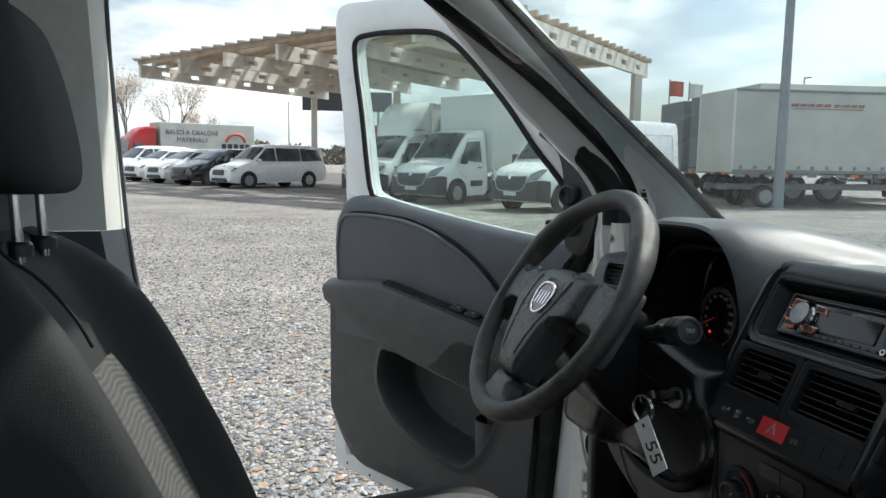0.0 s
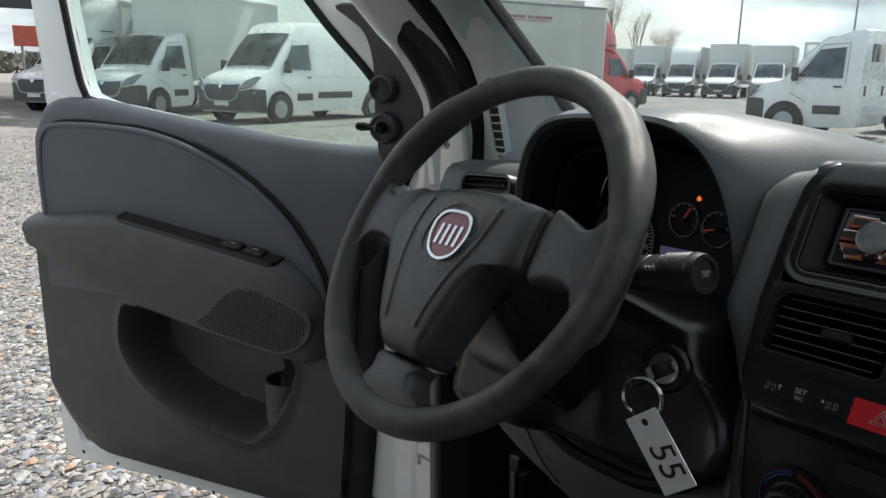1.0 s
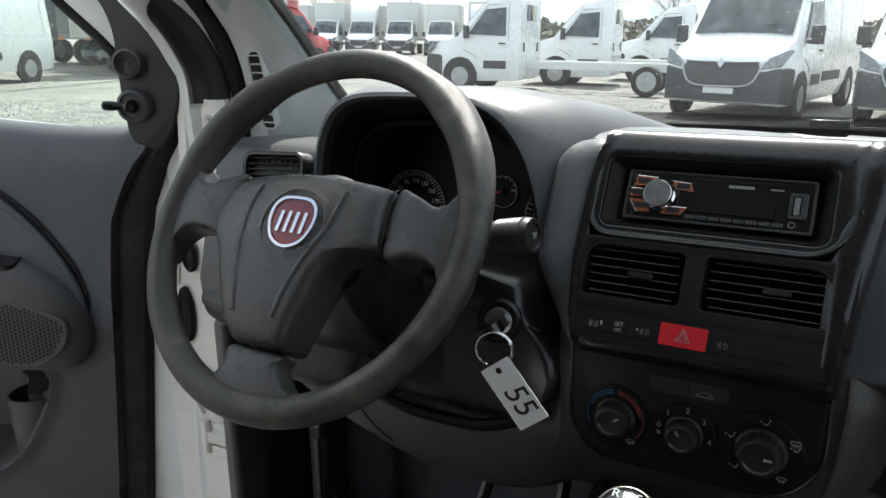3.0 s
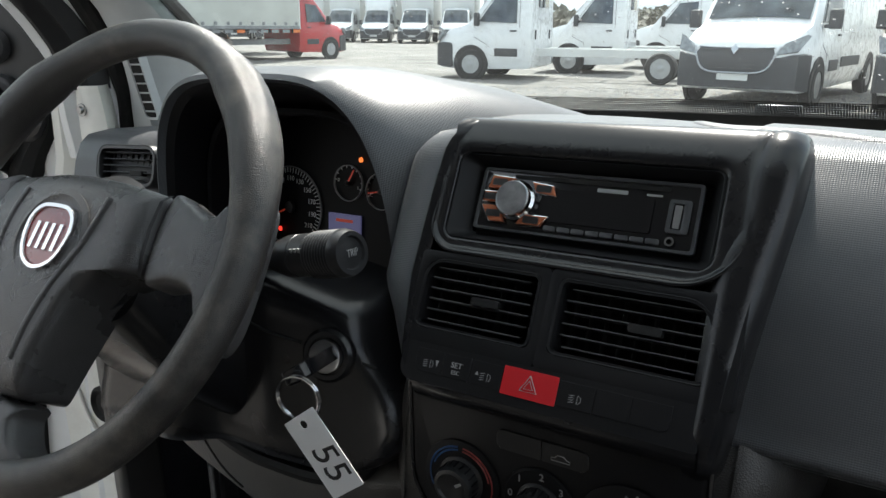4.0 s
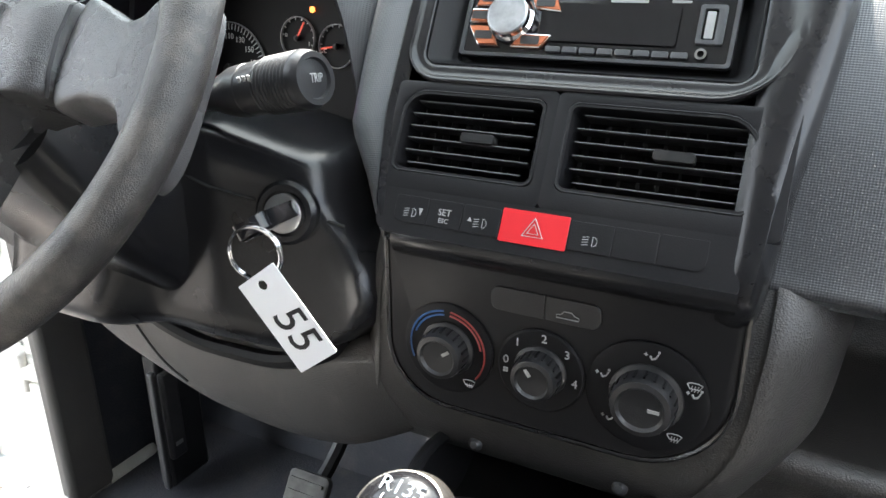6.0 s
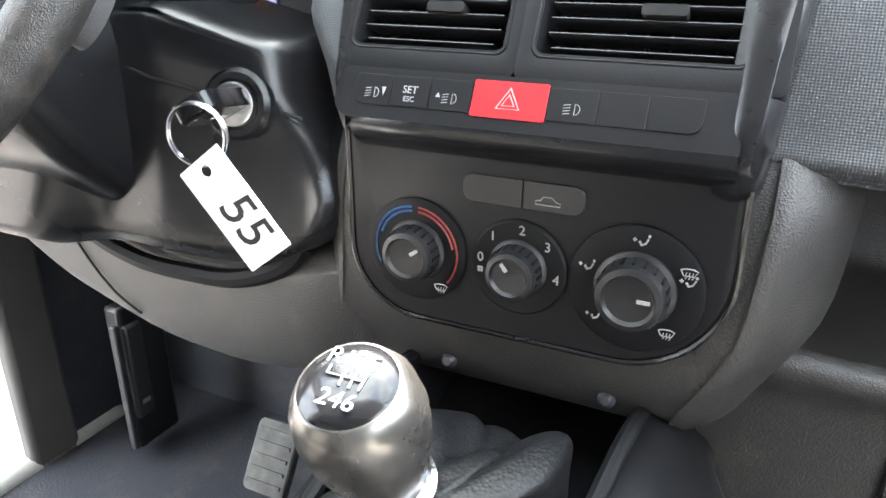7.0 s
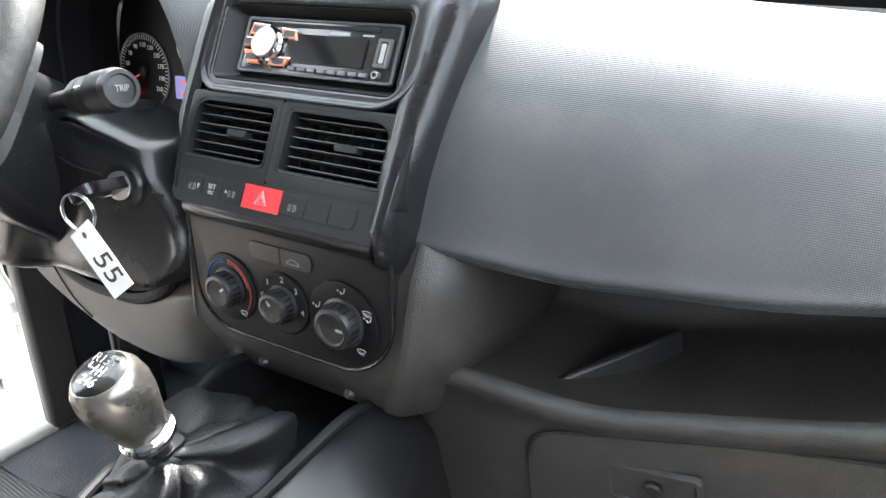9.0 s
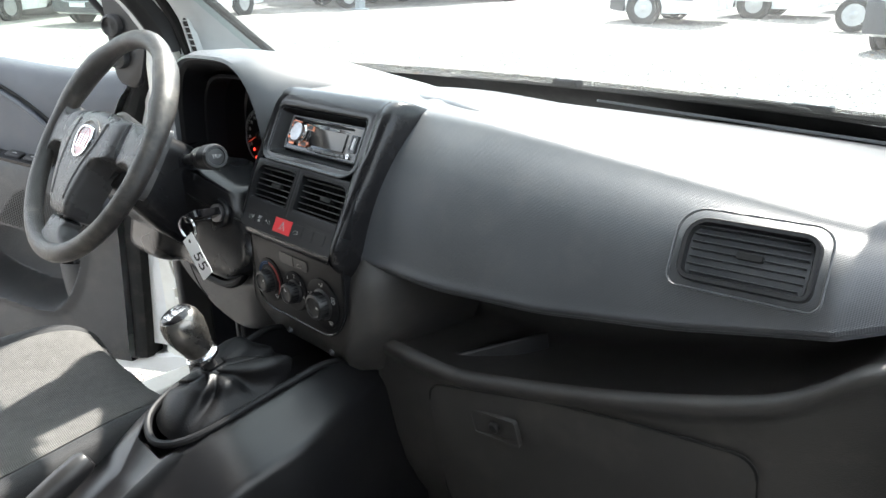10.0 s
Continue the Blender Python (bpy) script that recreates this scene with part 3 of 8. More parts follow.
box(bm, (0.845, 1.02, 0.82), (0.08, 0.16, 0.80))
part("right_jamb", bm, m_white_dirty, body, bevel=0.02)
bm = bmesh.new()
skin(bm, [[V((x, y, z)) for x in np.linspace(-0.80, 0.80, 9)] for y, z in ((1.20, 1.13), (1.34, 1.10), (1.75, 0.98), (1.88, 0.86), (1.92, 0.45))])
part("bonnet", bm, m_white, body, "white bonnet")

# ---- dashboard ----
dash = thing("dashboard", "dark grey textured plastic dashboard with black centre stack", "dashboard")
XS = (0.10, 0.16, 0.26, 0.40, 0.55, 0.66, 0.70, 0.74, 0.80, 0.86)


def passenger(x):
    """Sizes of the passenger's side at x."""
    t = lambda ys: lerp_table(XS, ys, x)
    return dict(yt=t((0.777, 0.779, 0.789, 0.802, 0.815, 0.826, 0.832, 0.880, 0.96, 1.05)), zt=t((1.252, 1.250, 1.244, 1.230, 1.214, 1.201, 1.197, 1.188, 1.172, 1.15)),
                yb=t((0.682, 0.684, 0.695, 0.718, 0.748, 0.768, 0.774, 0.822, 0.90, 1.0)), zb=t((1.057, 1.053, 1.049, 1.055, 1.073, 1.094, 1.102, 1.107, 1.107, 1.10)),
                yl=t((0.700, 0.702, 0.715, 0.738, 0.752, 0.760, 0.768, 0.78, 0.82, 0.86)), zl=t((0.945, 0.943, 0.930, 0.952, 0.992, 1.032, 1.060, 1.092, 1.10, 1.09)))


rows_top, rows_face = [], []
for x in (0.10, 0.14, 0.20, 0.26, 0.33, 0.40, 0.47, 0.55, 0.61, 0.66, 0.685, 0.70, 0.708, 0.72, 0.74, 0.77, 0.80, 0.83, 0.86):
    d = passenger(x)
    crown = [(1.24, 1.190), (1.17, 1.210), (max(1.05, d["yt"] + 0.09), d["zt"] * 0.4 + 0.6 * 1.224), (max(0.94, d["yt"] + 0.07), d["zt"] * 0.8 + 0.2 * 1.235 + 0.004), (max(0.94, d["yt"] + 0.06) if d["yt"] > 0.87 else d["yt"] + 0.06, d["zt"] + 0.004), (d["yt"] + 0.022, d["zt"] + 0.001)]
    fall = []
    for s in (0.0, 0.17, 0.34, 0.50, 0.66, 0.80, 0.91):
        y = d["yt"] + 0.006 + (d["yb"] - d["yt"]) * s
        z = d["zt"] - 0.010 + (d["zb"] + 0.012 - d["zt"]) * s
        bulge = 0.019 * math.sin(math.pi * s ** 0.85)
        fall.append((y - bulge * 0.88, z + bulge * 0.46))
    under = [(d["yb"] + 0.0065, d["zb"] + 0.010), (d["yb"] + 0.010, d["zb"] + 0.004), (d["yb"] + 0.016, d["zb"]), (d["yb"] + 0.026, d["zb"] - 0.003), (d["yb"] + 0.10, d["zb"] + 0.01)]
    rows_top.append([V((x, y, z)) for y, z in crown + fall + under])
bm = bmesh.new()
skin(bm, refine(rows_top, 3))
part("passenger_panel", bm, m_dash, dash, "dark grey textured upper panel", smooth=60)
# shelf recess and lower panel
rows = []
for x, back in ((0.085, 0.055), (0.092, 0.025), (0.104, 0.010), (0.122, 0.002)) + tuple((q, 0.0) for q in (0.20, 0.28, 0.36, 0.44, 0.52, 0.58, 0.63, 0.67, 0.70, 0.73, 0.76, 0.80, 0.86)):
    d = passenger(x)
    h = max(0.0, d["zb"] - d["zl"])
    deep = 0.17 * min(1, h / 0.05)
    rows.append([V((x, y + back, z)) for y, z in ((d["yb"] + 0.02 + deep * 0.3, d["zb"] - 0.002), (d["yl"] + 0.03 + deep, d["zb"] - 0.004), (d["yl"] + 0.035 + deep, d["zl"] + 0.01), (d["yl"] + 0.03 + deep * 0.8, d["zl"] - 0.012 * min(1, h / 0.05)), (d["yl"] + 0.03, d["zl"] - 0.008 * min(1, h / 0.05)), (d["yl"] + 0.012, d["zl"] + 0.003), (d["yl"], d["zl"] - 0.003), (d["yl"] + 0.002, d["zl"] - 0.016), (d["yl"] + 0.012, d["zl"] - 0.035), (d["yl"] + 0.022, d["zl"] - 0.09), (d["yl"] + 0.04, d["zl"] - 0.22), (d["yl"] + 0.10, d["zl"] - 0.34))])
bm = bmesh.new()
skin(bm, refine(rows, 3))
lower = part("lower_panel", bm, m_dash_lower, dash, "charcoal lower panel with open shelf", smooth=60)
bm = bmesh.new()
skin(bm, [[V((x - w, y, zb_)), V((x - w * 0.5, y, zt)), V((x + w * 0.5, y, zt)), V((x + w, y, zb_))] for x, y, zb_, zt, w in ((0.218, 0.752, 0.915, 0.920, 0.008), (0.235, 0.775, 0.912, 0.927, 0.009), (0.285, 0.835, 0.91, 0.944, 0.010), (0.305, 0.875, 0.91, 0.948, 0.010))], True, True)
part("shelf_divider", bm, m_black, lower, smooth=50, bevel=0.004)
# glove box lid: a thin raised sheet following the lower panel
rows = []
gx = [0.225, 0.2265, 0.229, 0.233, 0.238, 0.244, 0.25] + list(np.linspace(0.28, 0.60, 10)) + [0.63, 0.636, 0.642, 0.647, 0.651, 0.6535, 0.655]
for i, x in enumerate(gx):
    d = passenger(x)
    zt = 0.898 + 0.060 * (x - 0.225) / 0.43 + 0.010 * math.sin(math.pi * (x - 0.225) / 0.43)
    e = min(x - 0.225, 0.655 - x)
    cut = 0.026 - math.sqrt(max(0.0, 0.026 ** 2 - max(0.0, 0.026 - e) ** 2))
    yy = lambda z: d["yl"] + 0.012 + (d["zl"] - 0.035 - z) * 0.17
    rows.append([V((x, yy(z) - o, z)) for z, o in ((zt - cut, -0.004), (zt - cut - 0.001, 0.003), (zt - 0.03, 0.005), (zt - 0.09, 0.005), (zt - 0.16, 0.005), (zt - 0.22 + cut, 0.003), (zt - 0.221 + cut, -0.004))])
bm = bmesh.new()
skin(bm, rows)
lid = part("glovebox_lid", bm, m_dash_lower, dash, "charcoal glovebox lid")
bm = bmesh.new()
gm = frame_of((0.333, 0.742, 0.868), (0.985, 0.03, 0.13), (0, -0.15, 1))
ring(bm, rrect(-0.040, -0.020, 0.040, 0.020, 0.006), rrect(-0.036, -0.016, 0.036, 0.016, 0.004), gm, 0.0, 0.007, 0.002)
prism(bm, rrect(-0.034, -0.014, 0.034, 0.014, 0.004), gm, -0.004, 0.003)
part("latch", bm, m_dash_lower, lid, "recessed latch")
bm = bmesh.new()
tube(bm, [r[1] + V((0, -0.0005, 0.001)) for r in rows] + [r[-2] for r in reversed(rows)], 0.0016, 6, closed=True)
part("lid_gap", bm, m_rubber, lid)
bm = bmesh.new()
lathe(bm, [(0.0, 0.006), (0.006, 0.006), (0.008, 0.004), (0.008, 0.0)], gm @ Matrix.Translation((0, 0, 0.003)), 16)
part("lock", bm, m_black, lid)
# top pad in the middle and over to the driver's side
bm = bmesh.new()
rows = []
for x in np.linspace(-0.150, 0.12, 12):
    up = 0.012 * math.exp(-((x + 0.05) / 0.2) ** 2)
    side = 1 - 0.25 * max(0, (-x - 0.6) / 0.22)
    rows.append([V((x, y, z)) for y, z in ((1.24 - 0.1 * (x / 0.8) ** 2, 1.188), (1.12, 1.216 + up), (1.0, 1.232 + up), (0.90, 1.246 + up), (0.82, 1.246 + up), (0.80, 1.243 + up), (0.79, 1.235), (0.788, 1.20))])
skin(bm, rows)
part("top_pad", bm, m_dash, dash, "dark grey textured top pad")
# moulded tray on the top pad
bm = bmesh.new()
tube(bm, smooth_path([(0.045, 0.905, 1.249), (0.075, 0.875, 1.250), (0.115, 0.872, 1.250), (0.150, 0.858, 1.251), (0.205, 0.852, 1.246), (0.228, 0.880, 1.242), (0.215, 0.955, 1.232), (0.14, 0.985, 1.232), (0.06, 0.975, 1.238)], 6, True), 0.012, 12, closed=True, flat=0.6)
part("top_tray", bm, m_dash, dash, "low moulded rim of the top tray")
bm = bmesh.new()
prism(bm, rrect(-0.30, -0.012, 0.30, 0.012, 0.01), frame_of((0.48, 1.14, 1.2165), (0.995, -0.06, -0.02), (0, 1, -0.2)), 0, 0.004, 0.001)
part("defroster_grille", bm, m_dash, dash)
# driver's outer corner with side vent
bm = bmesh.new()
rows = []
for x in (-0.768, -0.755, -0.72, -0.64, -0.57, -0.52):
    rows.append([V((x, y, z)) for y, z in ((1.15, 1.17), (1.06, 1.195), (0.96, 1.212), (0.86, 1.218), (0.825, 1.214), (0.812, 1.204), (0.80, 1.18), (0.79, 1.14), (0.768, 1.09), (0.745, 1.01), (0.748, 0.975), (0.80, 0.955))])
skin(bm, rows)
part("corner_panel", bm, m_dash, dash, "grey grained outer dash corner")
svm = frame_of((-0.634, 0.785, 1.184), (1, 0.0, 0.04), (0, 0.25, 1))


def air_vent(m, x0, y0, x1, y1, r, slats, parent, tab, frame_mat, label, deep=0.03, rim=0.006):
    """Frame, dark duct, slats and slider of one vent, in the frame m."""
    bm = bmesh.new()
    ring(bm, rrect(x0 - rim, y0 - rim, x1 + rim, y1 + rim, [q + rim for q in r] if isinstance(r, (list, tuple)) else r + rim), rrect(x0, y0, x1, y1, r), m, -deep, 0.002, 0.0015)
    vent = part("air_vent", bm, frame_mat, parent, label)
    bm = bmesh.new()
    tube(bm, [m @ V((x, y, 0.0018)) for x, y in rrect(x0 - rim * 0.8, y0 - rim * 0.8, x1 + rim * 0.8, y1 + rim * 0.8, [q + rim for q in r] if isinstance(r, (list, tuple)) else r + rim)], 0.0007, 6, closed=True)
    part("vent_edge", bm, m_fascia, vent)
    bm = bmesh.new()
    prism(bm, rrect(x0, y0, x1, y1, r), m, -deep - 0.002, -deep + 0.002)
    for i in range(9):
        x = x0 + (x1 - x0) * (i + 0.5) / 9
        box(bm, (x, (y0 + y1) / 2, -deep * 0.72), (0.0012, (y1 - y0) * 0.9, 0.010), m)
    part("duct", bm, m_rubber, vent)
    for i in range(slats):
        y = y0 + (y1 - y0) * (i + 0.5) / slats
        e = 0.004 if 0 < i < slats - 1 else 0.007
        bm = bmesh.new()
        rows = [[m @ V((x, y + a, z)) for x in (x0 + e, x1 - e)] for a, z in ((-0.0006, -0.016), (-0.0009, -0.004), (-0.0006, -0.0020), (-0.0001, -0.0012), (0.0004, -0.0014), (0.0009, -0.0030), (0.0009, -0.016))]
        skin(bm, rows + [rows[0]])
        part("slat", bm, m_black, vent)
    bm = bmesh.new()
    prism(bm, rrect(tab[0] - 0.012, tab[1] - 0.0032, tab[0] + 0.012, tab[1] + 0.0032, 0.002), m, -0.008, 0.0004, 0.0006)
    part("slider", bm, m_rubber, vent)
    return vent


air_vent(svm, -0.054, -0.020, 0.054, 0.022, 0.012, 5, dash, (0.02, -0.008), m_black, "black side vent with satin frame")
pvm = frame_of((0.612, 0.778, 1.164), (0.985, 0.15, 0.0), (0.05, 0.46, 0.88))
air_vent(pvm, -0.052, -0.027, 0.062, 0.026, (0.008, 0.006, 0.010, 0.018), 7, dash, (0.008, 0.0), m_black, "dark framed passenger vent", rim=0.0055)
bm = bmesh.new()
tube(bm, [pvm @ V((x, y, -0.0030)) for x, y in rrect(-0.066, -0.040, 0.076, 0.040, (0.012, 0.012, 0.018, 0.028), 6)], 0.0022, 8, closed=True, flat=0.6)
part("vent_surround", bm, m_dash, dash, "moulded rim round the passenger vent")
# pillar-foot vent
pm = frame_of((-0.792, 0.9345, 1.288), (1, 0.02, 0.0), (0.06, -0.235, 1))
bm = bmesh.new()
ring(bm, rrect(-0.017, -0.070, 0.0165, 0.070, (0.008, 0.008, 0.008, 0.016)), rrect(-0.0125, -0.066, 0.0135, 0.066, (0.007, 0.007, 0.006, 0.014)), pm, -0.012, 0.0012, 0.001)
dv = part("defrost_vent", bm, m_pillar, dash, "pale side window defrost vent")
bm = bmesh.new()
prism(bm, rrect(-0.0135, -0.067, 0.0145, 0.067, 0.008), pm, -0.012, -0.0012)
part("duct", bm, m_rubber, dv)
for i in range(9):
    bm = bmesh.new()
    box(bm, (0.0015, -0.056 + 0.0145 * i, -0.001), (0.024, 0.0022, 0.003), pm)
    part("slat", bm, m_pillar, dv)

# ---- instrument hood ----
HC = -0.353


def arch(y, hw, zt, zb, n=61, cx=HC):
    out = []
    for i in range(n):
        a = math.pi * (1 - i / (n - 1))
        c, s = math.cos(a), math.sin(a)
        p = 4.6 if c < 0 else 3.2
        out.append(V((cx + hw * math.copysign(abs(c) ** (2 / p), c), y, zb + (zt - zb) * abs(s) ** (2 / p))))
    return out


bm = bmesh.new()
outer = [arch(0.752, 0.164, 1.294, 1.02), arch(0.744, 0.168, 1.298, 1.02), arch(0.748, 0.174, 1.303, 1.02), arch(0.775, 0.188, 1.309, 1.03, cx=HC + 0.004), arch(0.85, 0.222, 1.306, 1.07, cx=HC + 0.012), arch(0.95, 0.272, 1.287, 1.12, cx=HC + 0.012), arch(1.06, 0.335, 1.247, 1.15, cx=HC + 0.012), arch(1.16, 0.39, 1.19, 1.14, cx=HC + 0.012)]
skin(bm, outer)
hood = part("instrument_hood", bm, m_dash, dash, "dark grey textured instrument hood")
bm = bmesh.new()
skin(bm, [arch(0.752, 0.164, 1.294, 1.02), arch(0.758, 0.157, 1.287, 1.02), arch(0.80, 0.153, 1.272, 1.03), arch(0.885, 0.150, 1.247, 1.04)])
part("hood_liner", bm, m_liner, hood, "black inner lining")
bm = bmesh.new()
skin(bm, [arch(0.80, 0.152, 1.264, 1.03), arch(0.797, 0.149, 1.260, 1.03), arch(0.80, 0.146, 1.257, 1.03), arch(0.84, 0.145, 1.254, 1.03)])
part("lens_frame", bm, m_fascia, hood)
cluster = part("instrument_panel", prism(bmesh.new(), [(p.x, p.z - 1.10) for p in arch(0, 0.158, 1.258, 1.0)], frame_of((0, 0.886, 1.10), (1, 0, 0), (0, 0.1, 1)), -0.01, 0.0), m_liner, dash, "black instrument cluster with dials")
IC = frame_of((0, 0.884, 1.10), (1, 0, 0), (0, 0.1, 1))


def dial(cx, cy, r, numbers, a0, a1, ticks, needle, size):
    bm = bmesh.new()
    lathe(bm, [(r - 0.0010, 0.0), (r - 0.0010, 0.0025), (r, 0.0025), (r, 0.0)], IC @ Matrix.Translation((cx, cy, 0)), 48, caps=False)
    ring_ob = part("dial", bm, m_print, cluster)
    bm = bmesh.new()
    for i in range(ticks + 1):
        a = radians(a0 + (a1 - a0) * i / ticks)
        m = IC @ Matrix.Translation((cx, cy, 0.001)) @ pose(0, 0, 0, 0, 0, math.degrees(a))
        box(bm, (r * 0.90, 0, 0), (r * 0.12, 0.0008, 0.0006), m)
    part("ticks", bm, m_dial_print, ring_ob)
    for i, s in enumerate(numbers):
        a = radians(a0 + (a1 - a0) * i / max(1, len(numbers) - 1))
        lettering(s, size, IC @ Matrix.Translation((cx + r * 0.70 * math.cos(a), cy + r * 0.70 * math.sin(a), 0.001)), m_dial_print, ring_ob, "numeral")
    bm = bmesh.new()
    m = IC @ Matrix.Translation((cx, cy, 0.003)) @ pose(0, 0, 0, 0, 0, needle)
    box(bm, (r * 0.42, 0, 0), (r * 0.85, 0.0016, 0.001), m)
    part("needle", bm, m_needle, ring_ob)
    bm = bmesh.new()
    lathe(bm, [(r * 0.15, 0), (r * 0.13, 0.004), (0, 0.005)], IC @ Matrix.Translation((cx, cy, 0.001)), 20)
    part("hub_cap", bm, m_black, ring_ob)


dial(-0.452, 0.030, 0.052, ["10", "30", "50", "70", "90", "110", "130", "150", "170", "190", "210"], 215, -35, 44, 205, 0.0088)
dial(-0.222, 0.030, 0.052, ["0", "10", "20", "30", "40", "50", "60"], 215, -35, 30, 212, 0.0095)
dial(-0.358, 0.068, 0.022, ["0", "1"], 170, -20, 8, 60, 0.006)
dial(-0.309, 0.062, 0.022, ["C", "H"], 200, 10, 8, 190, 0.006)
part("display", prism(bmesh.new(), rrect(-0.388, 0.0, -0.338, 0.030, 0.001), IC, 0.0, 0.002), m_display, cluster, "violet lit trip display")
for y, w in ((0.0220, 0.026), (0.0085, 0.030)):
    part("display_text", prism(bmesh.new(), rrect(-0.363 - w / 2, y - 0.0018, -0.363 + w / 2, y + 0.0018, 0.0005), IC, 0.0021, 0.0024), m_needle, cluster)
for (x, y, mt) in ((-0.339, 0.097, m_lamp_orange), (-0.470, 0.000, m_lamp_red), (-0.462, -0.016, m_lamp_red)):
    bm = bmesh.new()
    lathe(bm, [(0.0, 0.001), (0.0031, 0.001), (0.0031, 0)], IC @ Matrix.Translation((x, y, 0.001)), 12)
    part("warning_lamp", bm, mt, cluster)
# ---- centre stack ----
SF = frame_of((0, 0.655, 1.09), (1, 0, 0), (0, 0.459, 0.889))
bm = bmesh.new()
rows = []
for (y, z, l, r) in ((0.98, 1.230, -0.13, 0.14), (0.86, 1.244, -0.12, 0.138), (0.81, 1.252, -0.115, 0.136), (0.792, 1.246, -0.112, 0.134), (0.785, 1.235, -0.112, 0.132), (0.757, 1.195, -0.112, 0.130), (0.702, 1.09, -0.112, 0.124), (0.690, 1.070, -0.112, 0.120), (0.690, 1.05, -0.110, 0.118), (0.690, 0.96, -0.110, 0.112)):
    rows.append([V((l - 0.004, y + 0.10, z)), V((l, y + 0.02, z)), V((l + 0.008, y + 0.004, z)), V((l + 0.03, y, z)), V((r - 0.03, y, z)), V((r - 0.008, y + 0.004, z)), V((r, y + 0.02, z)), V((r + 0.004, y + 0.10, z))])
skin(bm, rows)
stack = part("centre_fascia", bm, m_fascia, dash, "black plastic centre fascia")
# curve of the fascia face from its lower lip to where it rolls over the top
WZ = ((-0.040, -0.032, -0.024, -0.010, 0.0, 0.176, 0.186, 0.196, 0.205, 0.2125, 0.2145), (-0.040, -0.018, -0.007, -0.001, 0.0, 0.0, -0.0012, -0.0048, -0.0125, -0.030, -0.055))
bm = bmesh.new()
outer = rrect(-0.118, 0.0865, 0.131, 0.2143, (0.026, 0.050, 0.006, 0.014), 10)
inner = rrect(-0.106, 0.101, 0.104, 0.172, 0.009, 10)
rows = []
for k, z in ((0.0, -0.006), (0.0, 0.0), (0.05, 0.0013), (0.12, 0.0017), (0.2, 0.0013), (0.28, 0.0003), (0.36, -0.0010), (0.44, -0.0018), (0.54, -0.0021), (0.66, -0.0022), (0.78, -0.0022), (0.87, -0.0026), (0.94, -0.0038), (0.985, -0.0065), (1.0, -0.009), (1.0, -0.034)):
    row = []
    for (x, y), (a, b) in zip(outer, inner):
        q = y * (1 - k) + b * k
        row.append(SF @ V((x * (1 - k) + a * k, q, lerp_table(*WZ, q) + z)))
    rows.append(row)
skin(bm, rows, True)
bezel = part("radio_bezel", bm, m_bezel, stack, "satin black radio surround", smooth=60)
bm = bmesh.new()
ring(bm, rrect(-0.107, 0.100, 0.105, 0.172, 0.007, 5), rrect(-0.092, 0.110, 0.093, 0.166, 0.003, 5), SF, -0.034, -0.004, 0.001, zi=-0.022)
prism(bm, rrect(-0.107, 0.100, 0.105, 0.172, 0.007), SF, -0.036, -0.030)
part("radio_tray", bm, m_fascia, bezel)
bm = bmesh.new()
ring(bm, rrect(-0.119, 0.012, -0.0045, 0.0865, 0.004, 8), rrect(-0.113, 0.024, -0.011, 0.081, (0.006, 0.006, 0.006, 0.016), 8), SF, -0.03, 0.0, 0.0003)
part("vent_plate", bm, m_fascia, stack)
bm = bmesh.new()
ring(bm, rrect(-0.0045, 0.012, 0.134, 0.0865, 0.004, 8), rrect(0.003, 0.024, 0.117, 0.081, (0.006, 0.006, 0.022, 0.006), 8), SF, -0.03, 0.0, 0.0003)
part("vent_plate", bm, m_fascia, stack)
air_vent(SF @ Matrix.Translation((0, 0, -0.0022)), -0.110, 0.027, -0.014, 0.078, (0.004, 0.004, 0.004, 0.014), 6, stack, (-0.055, 0.052), m_fascia, "black centre vent", rim=0.003)
air_vent(SF @ Matrix.Translation((0, 0, -0.0022)), 0.006, 0.027, 0.114, 0.078, (0.004, 0.004, 0.019, 0.004), 6, stack, (0.070, 0.054), m_fascia, "black centre vent", rim=0.003)
bm = bmesh.new()
prism(bm, rrect(-0.116, -0.0185, 0.118, 0.0125, (0.012, 0.002, 0.002, 0.002), 6), SF, -0.03, 0.0)
strip = part("button_strip", bm, m_fascia, stack)
edges = (-0.1025, -0.0774, -0.0525, -0.0259, 0.0188, 0.046, 0.072, 0.0995)
